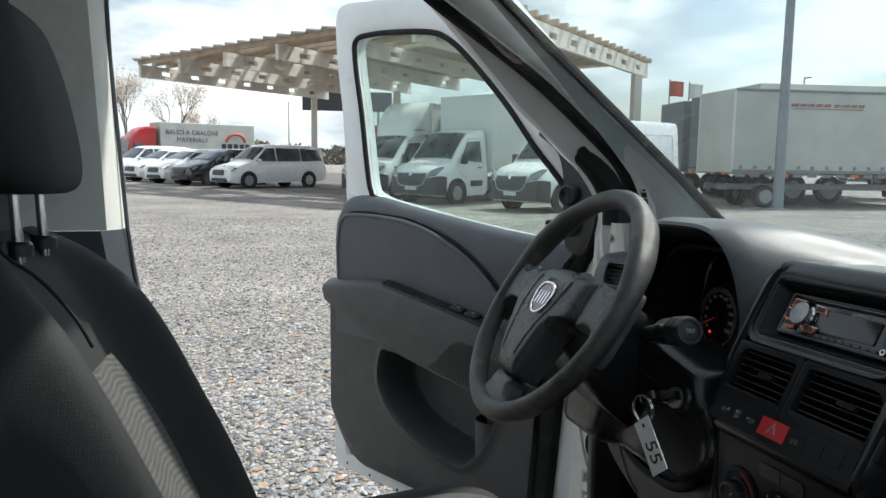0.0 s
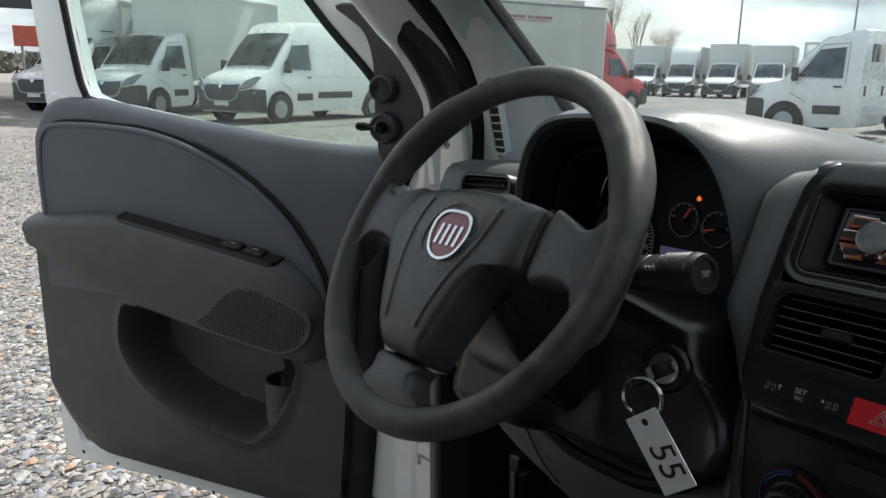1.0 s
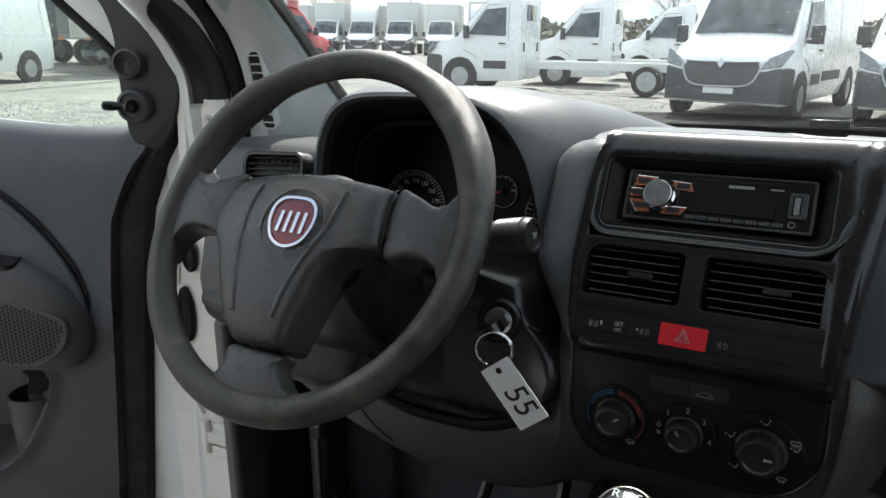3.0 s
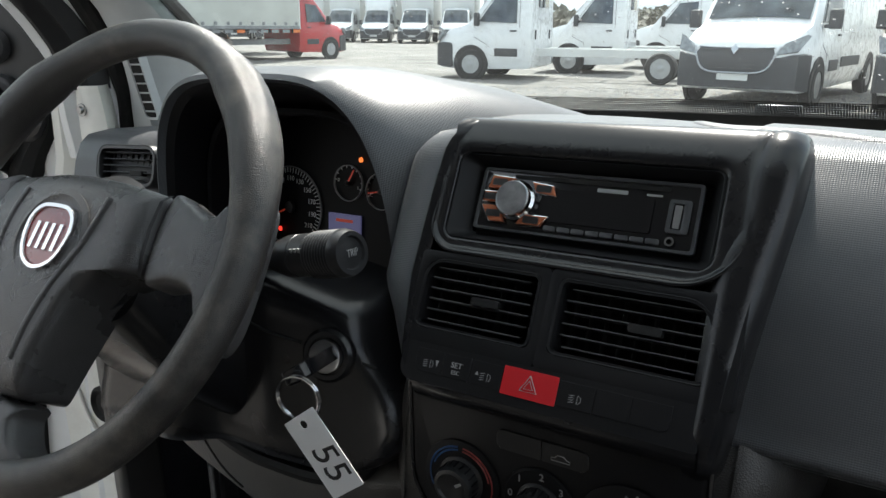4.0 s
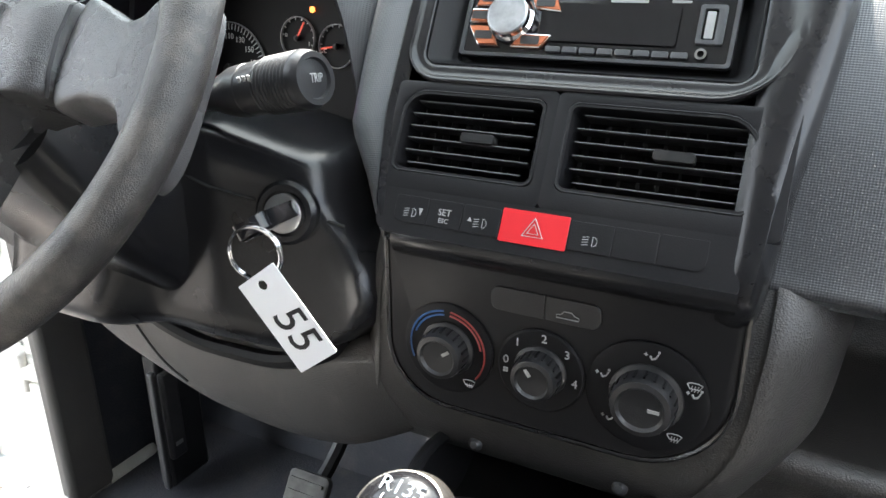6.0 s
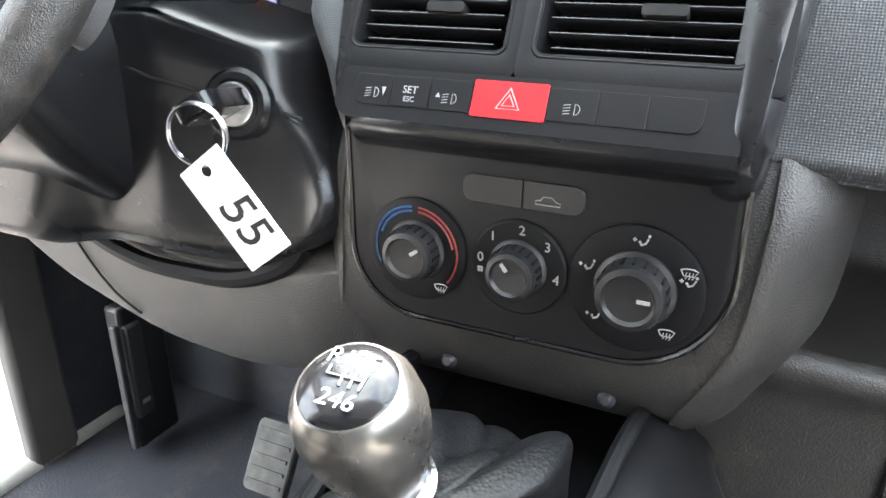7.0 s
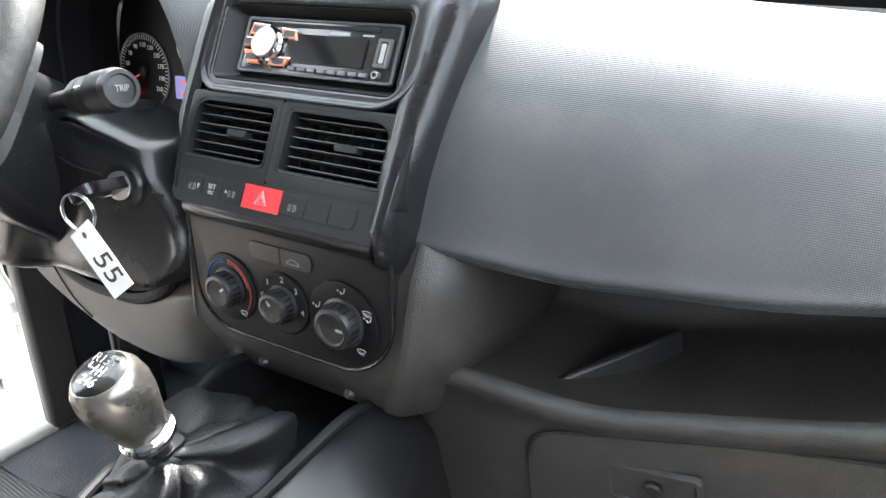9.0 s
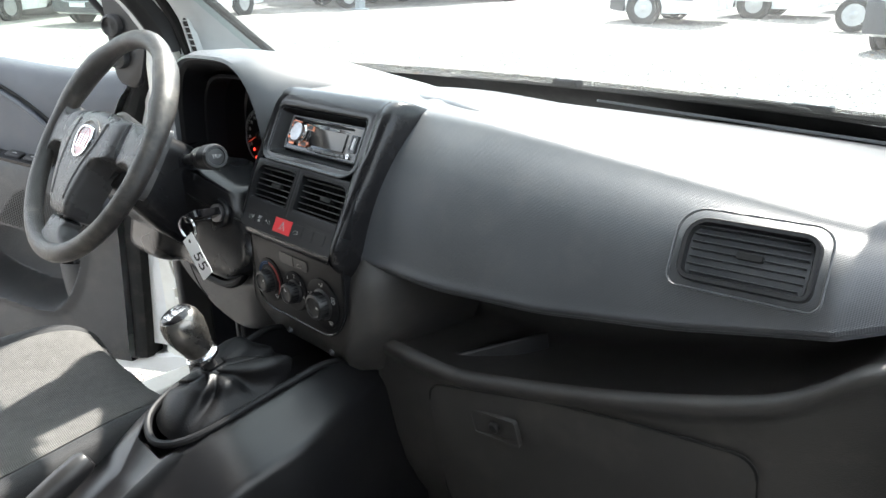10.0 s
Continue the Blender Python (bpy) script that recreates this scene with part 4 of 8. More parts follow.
for i in range(7):
    mt = m_hazard if i == 3 else m_fascia
    h = 0.0105 if i == 3 else 0.0090
    bm = bmesh.new()
    prism(bm, rrect(edges[i] + 0.0005, -h - 0.001, edges[i + 1] - 0.0005, h - 0.001, (0.006 if i == 0 else 0.001, 0.006 if i == 6 else 0.001, 0.001, 0.001), 4), SF, -0.002, 0.0006, 0.0002)
    ob = part("push_button", bm, mt, strip, "red hazard warning button" if i == 3 else "", smooth=0)
    c = (edges[i] + edges[i + 1]) / 2
    if i == 1:
        lettering("SET", 0.0062, SF @ Matrix.Translation((c, 0.0, 0.0006)), m_print, ob)
        lettering("ESC", 0.0044, SF @ Matrix.Translation((c, -0.0055, 0.0006)), m_print, ob)
    elif i == 3:
        bm = bmesh.new()
        for k, w in ((0.0078, 0.0007), (0.0042, 0.0006)):
            pts = [(c + k * math.cos(radians(90 + 120 * j)), -0.0022 + k * math.sin(radians(90 + 120 * j))) for j in range(3)]
            tube(bm, [SF @ V((x, y, 0.0006)) for x, y in pts], w, 4, closed=True)
        part("symbol", bm, m_print, ob)
    elif i in (0, 2, 4):
        bm = bmesh.new()
        pts = [(c + 0.0015 + 0.0028 * math.cos(a), -0.003 + 0.0030 * math.sin(a)) for a in np.linspace(-math.pi / 2, math.pi / 2, 8)]
        tube(bm, [SF @ V((x, y, 0.0006)) for x, y in pts], 0.0002, 4, closed=True)
        for j in range(4):
            tube(bm, [SF @ V((c - 0.0048, -0.0058 + 0.0016 * j, 0.0006)), SF @ V((c - 0.001, -0.0052 + 0.0016 * j, 0.0006))], 0.00018, 4)
        if i != 4:
            s = 1 if i == 0 else -1
            prism(bm, [(c + 0.0075 * s - 0.0014, -0.001 + 0.0016 * s), (c + 0.0075 * s + 0.0014, -0.001 + 0.0016 * s), (c + 0.0075 * s, -0.002 - 0.0022 * s)], SF, 0.0006, 0.0009)
        part("symbol", bm, m_print, ob)
# curved wings of the fascia: right, left and the rolled lower lip
WO = ((-0.040, -0.026, 0.0, 0.037, 0.074, 0.118, 0.162, 0.192, 0.206, 0.213, 0.2145), (0.122, 0.129, 0.1325, 0.136, 0.141, 0.147, 0.152, 0.1525, 0.151, 0.149, 0.148))
WI = ((-0.040, 0.0, 0.085, 0.100, 0.112, 0.135, 0.20, 0.2145), (0.112, 0.114, 0.114, 0.114, 0.1165, 0.125, 0.128, 0.126))
bm = bmesh.new()
rows = []
for s in np.concatenate([np.linspace(-0.040, -0.008, 9), np.linspace(0.0, 0.19, 24), np.linspace(0.196, 0.2145, 7)]):
    o, i, z = lerp_table(*WO, s), lerp_table(*WI, s), lerp_table(*WZ, s)
    rows.append([SF @ V((u, s, z + d)) for u, d in ((i - 0.006, -0.004), (i, 0.0005), (i + (o - i) * 0.35, 0.0022), (i + (o - i) * 0.65, 0.0008), (i + (o - i) * 0.85, -0.004), (o - 0.001, -0.010), (o, -0.016), (o + 0.0005, -0.075))])
skin(bm, rows)
part("fascia_wing", bm, m_bezel, stack, "smooth satin black curved edge")
bm = bmesh.new()
rows = []
for s in np.linspace(-0.026, 0.212, 26):
    x = lerp_table((-0.026, -0.015, 0.0, 0.065, 0.136, 0.178, 0.20, 0.212), (-0.096, -0.112, -0.119, -0.1275, -0.126, -0.123, -0.112, -0.10), s)
    z = lerp_table(*WZ, s)
    rows.append([SF @ V((x + a, s, z + d)) for a, d in ((0.012, -0.003), (0.008, 0.0), (0.003, 0.0012), (0.0, -0.002), (-0.002, -0.010), (-0.003, -0.06))])
skin(bm, rows)
part("fascia_wing", bm, m_bezel, stack)
bm = bmesh.new()
skin(bm, [[SF @ V((u, q, z - (0.004 if u < -0.095 else 0.0))) for u in (-0.104, -0.09, -0.05, 0.0, 0.06, 0.118)] for q, z in ((-0.0185, 0.0), (-0.022, -0.0005), (-0.0255, -0.003), (-0.0285, -0.008), (-0.030, -0.016), (-0.030, -0.045))])
part("lower_lip", bm, m_bezel, stack)
# textured strip between the hood and the fascia
bm = bmesh.new()
rows = []
for s in np.linspace(-0.03, 0.212, 24):
    x = lerp_table((-0.03, 0.0, 0.065, 0.136, 0.178, 0.20, 0.212), (-0.118, -0.122, -0.1295, -0.128, -0.125, -0.114, -0.102), s)
    k = lerp_table((-0.03, 0.06, 0.212), (0.08, 1.0, 1.15), s)
    w = lerp_table(*WZ, s)
    rows.append([SF @ V((x - a * k, s, z + w)) for a, z in ((-0.004, -0.020), (0.0, -0.018), (0.008, -0.018), (0.018, -0.020), (0.028, -0.024), (0.040, -0.031), (0.052, -0.045), (0.058, -0.085))])
skin(bm, rows)
part("hood_strip", bm, m_dash, stack, "dark grey textured strip")
# heater panel
CF = frame_of((0, 0.664, 1.0), (1, 0, 0), (0, 0, 1))
bm = bmesh.new()
prism(bm, rrect(-0.114, -0.060, 0.124, 0.064, (0.046, 0.062, 0.004, 0.004), 8), CF, -0.02, 0.0015, 0.002)
heater = part("heater_panel", bm, m_fascia, dash, "black heater control panel")
bm = bmesh.new()
tube(bm, [CF @ V((x, y, 0.0008)) for x, y in rrect(-0.1155, -0.0615, 0.1255, 0.064, (0.047, 0.063, 0.004, 0.004), 10)], 0.0018, 6, closed=True)
part("panel_rim", bm, m_bezel, heater)
bm = bmesh.new()
for a, b in ((-0.034, 0.0035), (0.0045, 0.041)):
    prism(bm, rrect(a, 0.026, b, 0.043, (0.006 if a < 0 else 0.001, 0.006 if a > 0 else 0.001, 0.006 if a > 0 else 0.001, 0.006 if a < 0 else 0.001), 4), CF, 0, 0.003, 0.0006)
part("push_button", bm, m_black, heater, "black recirculation buttons", smooth=0)
bm = bmesh.new()
tube(bm, [CF @ V((0.019 + x, 0.030 + y, 0.0034)) for x, y in ((-0.007, 0), (-0.007, 0.002), (-0.004, 0.0025), (-0.002, 0.0048), (0.003, 0.0048), (0.0055, 0.0025), (0.008, 0.002), (0.008, 0))], 0.0004, 4, closed=True)
part("symbol", bm, m_print, heater)


def rotary(cx, cy, r, kr, turn, label):
    m = CF @ Matrix.Translation((cx, cy, 0))
    bm = bmesh.new()
    lathe(bm, [(0.0, 0.004), (r * 0.62, 0.0038), (r * 0.95, 0.0045), (r, 0.0035), (r, 0.0)], m, 48)
    disc = part("dial_plate", bm, m_liner, heater)
    bm = bmesh.new()
    lathe(bm, [(kr * 1.25, 0.003), (kr * 1.22, 0.005), (kr * 1.08, 0.0065), (kr * 1.04, 0.016), (kr * 0.98, 0.0195), (kr * 0.80, 0.0205), (kr * 0.70, 0.0185), (0.0, 0.0175)], m, 40)
    knob = part("knob", bm, m_black, heater, label)
    bm = bmesh.new()
    for i in range(20):
        box(bm, (kr * 1.06, 0, 0.011), (0.0012, 0.0015, 0.009), m @ pose(0, 0, 0, 0, 0, 18 * i))
    part("knob_ribs", bm, m_fascia, knob)["kind"] = "stuff"
    bm = bmesh.new()
    box(bm, (kr * 0.42, 0, 0.0184), (kr * 0.38, 0.0022, 0.001), m @ pose(0, 0, 0, 0, 0, turn))
    part("pointer_mark", bm, m_print, knob)
    return disc, m


d1, mm1 = rotary(-0.066, -0.012, 0.0345, 0.0165, 35, "black temperature knob")
for rr, a0, a1, mt in ((0.0290, 95, 205, m_blue), (0.0290, -40, 85, m_red_print), (0.0262, 95, 160, m_blue), (0.0262, 10, 85, m_red_print)):
    bm = bmesh.new()
    tube(bm, [mm1 @ V((rr * math.cos(radians(a)), rr * math.sin(radians(a)), 0.0047)) for a in np.linspace(a0, a1, 24)], 0.0008, 4)
    part("scale_arc", bm, mt, d1)
d2, mm2 = rotary(0.003, -0.012, 0.0305, 0.0150, 125, "black fan speed knob")
for s, a in (("0", 172), ("1", 132), ("2", 85), ("3", 42), ("4", -8)):
    lettering(s, 0.0085, mm2 @ Matrix.Translation((0.0245 * math.cos(radians(a)), 0.0245 * math.sin(radians(a)), 0.0045)), m_print, d2, "numeral")
d3, mm = rotary(0.073, -0.012, 0.0385, 0.0190, 0, "black air direction knob")


def dial_symbol(m, a, radius, parent, kind):
    """A small printed pictogram on a dial: a seated figure with arrows, a windscreen or a fan."""
    c = m @ Matrix.Translation((radius * math.cos(radians(a)), radius * math.sin(radians(a)), 0.0047))
    bm = bmesh.new()
    line = lambda pts, r=0.0004: tube(bm, [c @ V((x, y, 0)) for x, y in pts], r, 4)
    if kind == "seat" or kind == "seat_and_screen":
        line(((-0.0008, 0.0), (0.0004, -0.0022), (0.0026, -0.0012), (0.0040, 0.0018)), 0.0007)
        lathe(bm, [(0.0, 0.0006), (0.0009, 0.0004), (0.0009, 0)], c @ Matrix.Translation((0.0044, 0.0034, 0)), 8)
        line(((-0.0046, 0.0006), (-0.0022, 0.0006)))
        line(((-0.0034, 0.0018), (-0.0034, -0.0006)))
    if kind == "screen" or kind == "seat_and_screen":
        o = -0.0012 if kind == "screen" else 0.0050
        line(((-0.0046, 0.0020 + o), (-0.0020, 0.0030 + o), (0.0020, 0.0030 + o), (0.0046, 0.0020 + o), (0.0028, -0.0012 + o), (-0.0028, -0.0012 + o), (-0.0046, 0.0020 + o)))
        for x in (-0.0018, 0.0, 0.0018):
            line(((x, -0.0030 + o), (x + 0.0006, -0.0018 + o), (x, -0.0004 + o), (x + 0.0004, 0.0010 + o)), 0.0003)
    if kind == "fan":
        for k in range(4):
            b = math.pi / 4 + k * math.pi / 2
            lathe(bm, [(0.0, 0.0004), (0.0010, 0.0003), (0.0010, 0)], c @ Matrix.Translation((0.0013 * math.cos(b), 0.0013 * math.sin(b), 0)), 8)
    part("symbol", bm, m_print, parent)


for a, kind in ((88, "seat"), (160, "seat"), (20, "seat_and_screen"), (222, "seat"), (-48, "screen")):
    dial_symbol(mm, a, 0.0300, d3, kind)
dial_symbol(mm2, 190, 0.0245, d2, "fan")
dial_symbol(mm1, -52, 0.0285, d1, "screen")
# lower surround of the stack
bm = bmesh.new()
rows = []
for (z, l, r, y) in ((1.075, -0.122, 0.136, 0.700), (1.045, -0.124, 0.137, 0.680), (1.02, -0.126, 0.136, 0.672), (0.97, -0.126, 0.131, 0.667), (0.945, -0.128, 0.122, 0.667), (0.925, -0.132, 0.112, 0.670), (0.908, -0.138, 0.104, 0.676), (0.892, -0.146, 0.098, 0.684), (0.878, -0.150, 0.092, 0.700), (0.872, -0.150, 0.09, 0.76)):
    rows.append([V((l - 0.03, y + 0.03, z - 0.004)), V((l - 0.012, y + 0.006, z)), V((l, y - 0.002, z)), V((l + 0.02, y + 0.001, z)), V((r - 0.02, y + 0.001, z)), V((r, y - 0.003, z)), V((r + 0.010, y + 0.001, z)), V((r + 0.022, y + 0.012, z)), V((r + 0.036, y + 0.035, z)), V((r + 0.046, y + 0.075, z)), V((r + 0.056, y + 0.20, z))])
skin(bm, refine(rows, 3))
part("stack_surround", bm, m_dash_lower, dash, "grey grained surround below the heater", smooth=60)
for x, y in ((-0.052, 0.675), (0.059, 0.675)):
    bm = bmesh.new()
    lathe(bm, [(0.0, 0.004), (0.003, 0.004), (0.005, 0.002), (0.006, 0)], frame_of((x, y + 0.004, 0.900), (1, 0, 0), (0, 0.3, 1)), 12)
    part("screw_clip", bm, m_trim, dash)

# ---- car radio ----
radio = thing("car_radio", "black car radio with round aluminium knob and orange keys", "radio")
RF = SF @ Matrix.Translation((0.001, 0.1385, -0.016))
bm = bmesh.new()
prism(bm, rrect(-0.088, -0.025, 0.088, 0.025, 0.003), RF, -0.012, 0.0, 0.0015)
part("face", bm, m_gloss, radio)
bm = bmesh.new()
prism(bm, rrect(-0.034, -0.014, 0.055, 0.012, 0.002), RF, 0.0, 0.0015)
part("display", bm, m_lcd, radio, "dark switched-off display")
bm = bmesh.new()
ring(bm, rrect(-0.089, -0.026, 0.089, 0.026, 0.003), rrect(-0.086, -0.0235, 0.086, 0.0235, 0.002), RF, -0.003, 0.001, 0.0004)
part("rim", bm, m_trim, radio)
bm = bmesh.new()
prism(bm, rrect(-0.06, 0.0185, 0.065, 0.0215, 0.001), RF, -0.001, 0.001)
part("disc_slot", bm, m_rubber, radio)
KX = -0.055
keys = [[(-0.024, 0.019), (-0.004, 0.018), (-0.010, 0.009), (-0.027, 0.008)], [(-0.029, 0.0055), (-0.014, 0.0055), (-0.014, -0.003), (-0.029, -0.003)], [(-0.029, -0.006), (-0.013, -0.006), (-0.006, -0.019), (-0.020, -0.019)], [(0.012, 0.016), (0.030, 0.014), (0.034, 0.006), (0.016, 0.008)], [(0.010, -0.011), (0.030, -0.011), (0.024, -0.019), (0.004, -0.019)]]
for k in keys:
    bm = bmesh.new()
    prism(bm, [(KX + x, y) for x, y in k], RF, 0.0, 0.0035, 0.0012)
    key = part("key_cap", bm, m_orange, radio, "copper orange key")
    bm = bmesh.new()
    tube(bm, [RF @ V((KX + x, y, 0.0022)) for x, y in k], 0.0007, 5, closed=True)
    part("key_outline", bm, m_chrome, key)
    cx, cy = sum(p[0] for p in k) / 4 + KX, sum(p[1] for p in k) / 4
    bm = bmesh.new()
    prism(bm, rrect(cx - 0.0065, cy - 0.0028, cx + 0.0065, cy + 0.0028, 0.001), RF, 0.003, 0.0040)
    part("key_inlay", bm, m_black, key)
bm = bmesh.new()
lathe(bm, [(0.0165, 0.0), (0.0165, 0.003), (0.0145, 0.005), (0.0140, 0.0085)], RF @ Matrix.Translation((KX, 0, 0)), 40)
kn = part("volume_knob", bm, m_chrome, radio, "chrome ringed volume knob")
bm = bmesh.new()
lathe(bm, [(0.0140, 0.0080), (0.0141, 0.0100), (0.0132, 0.0106), (0.0130, 0.0102), (0.0, 0.0100)], RF @ Matrix.Translation((KX, 0, 0)), 40)
part("knob_cap", bm, m_brushed, kn, smooth=20)
for i in range(8):
    bm = bmesh.new()
    prism(bm, rrect(-0.027 + 0.0115 * i, -0.0215, -0.017 + 0.0115 * i, -0.0175, 0.001), RF, 0, 0.002, 0.0005)
    part("key", bm, m_trim, radio)
bm = bmesh.new()
ring(bm, rrect(0.066, -0.012, 0.082, 0.013, 0.002), rrect(0.069, -0.009, 0.077, 0.010, 0.001), RF, 0, 0.002, 0.0004)
part("usb_surround", bm, m_trim, radio)
bm = bmesh.new()
prism(bm, rrect(0.0705, -0.008, 0.0755, 0.009, 0.0005), RF, 0, 0.0012)
part("usb_port", bm, m_steel, radio)
bm = bmesh.new()
lathe(bm, [(0.0018, 0.0), (0.002, 0.003), (0.0035, 0.003), (0.0038, 0)], RF @ Matrix.Translation((0.071, -0.0185, 0)), 16, caps=False)
part("aux_socket", bm, m_chrome, radio)
for x0, x1, y0, y1 in ((0.010, 0.034, 0.0135, 0.0165), (0.048, 0.060, 0.0140, 0.0156)):
    bm = bmesh.new()
    prism(bm, rrect(x0, y0, x1, y1, 0.0006), RF, 0.0, 0.0004)
    part("print_bar", bm, m_print_dim, radio)

# ---- steering wheel ----
wheel = thing("steering_wheel", "worn black four-spoke steering wheel with round red badge", "steering wheel")
WM = frame_of((-0.355, 0.536, 1.183), (1, 0.02, 0), (0, 0.5545, 0.832))
R0 = 0.1870
bm = bmesh.new()
pts, rad = [], []
for i in range(96):
    a = 2 * math.pi * i / 96
    pts.append(WM @ V((R0 * math.cos(a), R0 * math.sin(a), 0.0)))
    deg = math.degrees(a)
    thick = 0.0155
    for c in (deg, 180 - deg):
        thick += 0.0042 * lerp_table((8, 26, 48, 59), (0.0, 1.0, 1.0, 0.0), c) if 8 < c < 59 else 0.0
    rad.append(thick)
tube(bm, pts, rad, 16, closed=True)
part("rim", bm, m_rim_worn, wheel, "worn textured wheel rim")


def pad_surface(outline, z_edge, z_top, soft, m, sink=0.02):
    """A cushion over an outline: edge wall, rounded shoulder and an evenly domed top."""
    cx, cy = sum(p[0] for p in outline) / len(outline), sum(p[1] for p in outline) / len(outline)
    ex, ey = max(abs(p[0] - cx) for p in outline), max(abs(p[1] - cy) for p in outline)
    dome = lambda x, y: max(0.0, 1 - 0.55 * ((x - cx) / ex) ** 2 - 0.45 * ((y - cy) / ey) ** 2)
    bm = bmesh.new()
    rows = [[m @ V((x, y, z_edge - sink)) for x, y in outline], [m @ V((x, y, z_edge)) for x, y in outline]]
    for k, f in ((0.988, 0.42), (0.965, 0.66), (0.93, 0.82), (0.88, 0.92), (0.81, 0.98), (0.72, 1.0), (0.55, 1.0), (0.35, 1.0), (0.15, 1.0)):
        row = []
        for x, y in outline:
            px, py = cx + (x - cx) * k, cy + (y - cy) * k
            row.append(m @ V((px, py, z_edge + f * (soft + (z_top - z_edge - soft) * dome(px, py)))))
        rows.append(row)
    skin(bm, rows, True, True)
    return bm


def curve2(pts, k=5):
    return [(p.x, p.y) for p in smooth_path([(x, y, 0) for x, y in pts], k, True)]


pad = curve2([(-0.098, 0.043), (-0.056, 0.051), (-0.010, 0.055), (0.038, 0.053), (0.084, 0.048), (0.093, 0.042), (0.095, 0.020), (0.098, -0.008), (0.093, -0.017), (0.078, -0.020), (0.060, -0.028), (0.047, -0.046), (0.039, -0.072), (0.031, -0.100), (0.026, -0.122), (0.018, -0.128), (-0.011, -0.130), (-0.038, -0.128), (-0.048, -0.121), (-0.058, -0.112), (-0.077, -0.081), (-0.096, -0.044), (-0.112, -0.022), (-0.117, -0.004), (-0.110, 0.022)], 3)
pad_ob = part("airbag_pad", pad_surface(pad, -0.006, 0.020, 0.011, WM, 0.03), m_wheel, wheel, "grained black airbag cover", smooth=50)
for s in (1, -1):
    sp = curve2([(s * 0.097, 0.045), (s * 0.118, 0.044), (s * 0.143, 0.034), (s * 0.158, 0.038), (s * 0.170, 0.054), (s * 0.186, 0.045), (s * 0.190, -0.035), (s * 0.178, -0.058), (s * 0.168, -0.034), (s * 0.152, -0.021), (s * 0.128, -0.019), (s * 0.099, -0.019)], 5)
    part("spoke", pad_surface(sp, -0.006, 0.009, 0.005, WM, 0.018), m_wheel, wheel, smooth=60)
for s in (1, -1):
    bm = bmesh.new()
    skin(bm, [[WM @ V((s * (x + dx), y, z)) for dx in (-0.0020, 0.0020)] for x, y, z in ((0.0965, 0.047, 0.000), (0.0955, 0.040, 0.0062), (0.0965, 0.018, 0.0085), (0.0985, -0.004, 0.0078), (0.0975, -0.018, 0.003))])
    part("slot", bm, m_liner, wheel)
sp = curve2([(-0.044, -0.131), (0.020, -0.131), (0.022, -0.142), (0.034, -0.158), (0.052, -0.168), (0.048, -0.184), (0.0, -0.192), (-0.058, -0.183), (-0.056, -0.168), (-0.044, -0.150)], 4)
part("lower_spoke", pad_surface(sp, -0.008, 0.007, 0.005, WM, 0.016), m_wheel, wheel, smooth=50)
bm = bmesh.new()
lathe(bm, [(0.058, -0.06), (0.064, -0.03), (0.066, -0.022), (0.056, -0.014)], WM, 32)
part("boss", bm, m_black, wheel)
BM = WM @ Matrix.Translation((0.0, -0.005, 0.0165)) @ Matrix.Diagonal((1.08, 1.0, 1, 1))
bm = bmesh.new()
lathe(bm, [(0.040, -0.006), (0.041, 0.002), (0.036, 0.0035), (0.031, 0.0005), (0.0, 0.0)], BM, 40)
part("badge_well", bm, m_wheel, pad_ob)
badge_outline = curve2([(0.0, 0.0275), (0.017, 0.0255), (0.0262, 0.015), (0.0265, -0.002), (0.018, -0.020), (0.0, -0.0275), (-0.018, -0.020), (-0.0265, -0.002), (-0.0262, 0.015), (-0.017, 0.0255)], 4)
bm = bmesh.new()
ring(bm, badge_outline, [(x * 0.86, y * 0.86) for x, y in badge_outline], BM, -0.001, 0.006, 0.0015)
badge = part("badge", bm, m_chrome, wheel, "chrome ringed deep red badge")
bm = bmesh.new()
prism(bm, [(x * 0.87, y * 0.87) for x, y in badge_outline], BM, -0.001, 0.0042, 0.001)
part("enamel", bm, m_badge_red, badge)
for i, x in enumerate((-0.0135, -0.0045, 0.0045, 0.0135)):
    bm = bmesh.new()
    prism(bm, [(x - 0.0022, -0.011), (x + 0.0015, -0.011), (x + 0.0030, 0.011), (x - 0.0008, 0.011)], BM, 0.003, 0.0055)
    part("badge_bar", bm, m_chrome, badge)
bm = bmesh.new()
ring(bm, rrect(-0.029, -0.1085, 0.009, -0.0965, 0.003), rrect(-0.0277, -0.1072, 0.0077, -0.0978, 0.002), WM, 0.0, 0.0142, 0.0003)
part("airbag_mark", bm, m_gloss, pad_ob)
lettering("AIRBAG", 0.0082, WM @ Matrix.Translation((-0.010, -0.1025, 0.0137)), m_gloss, pad_ob, depth=0.0006)

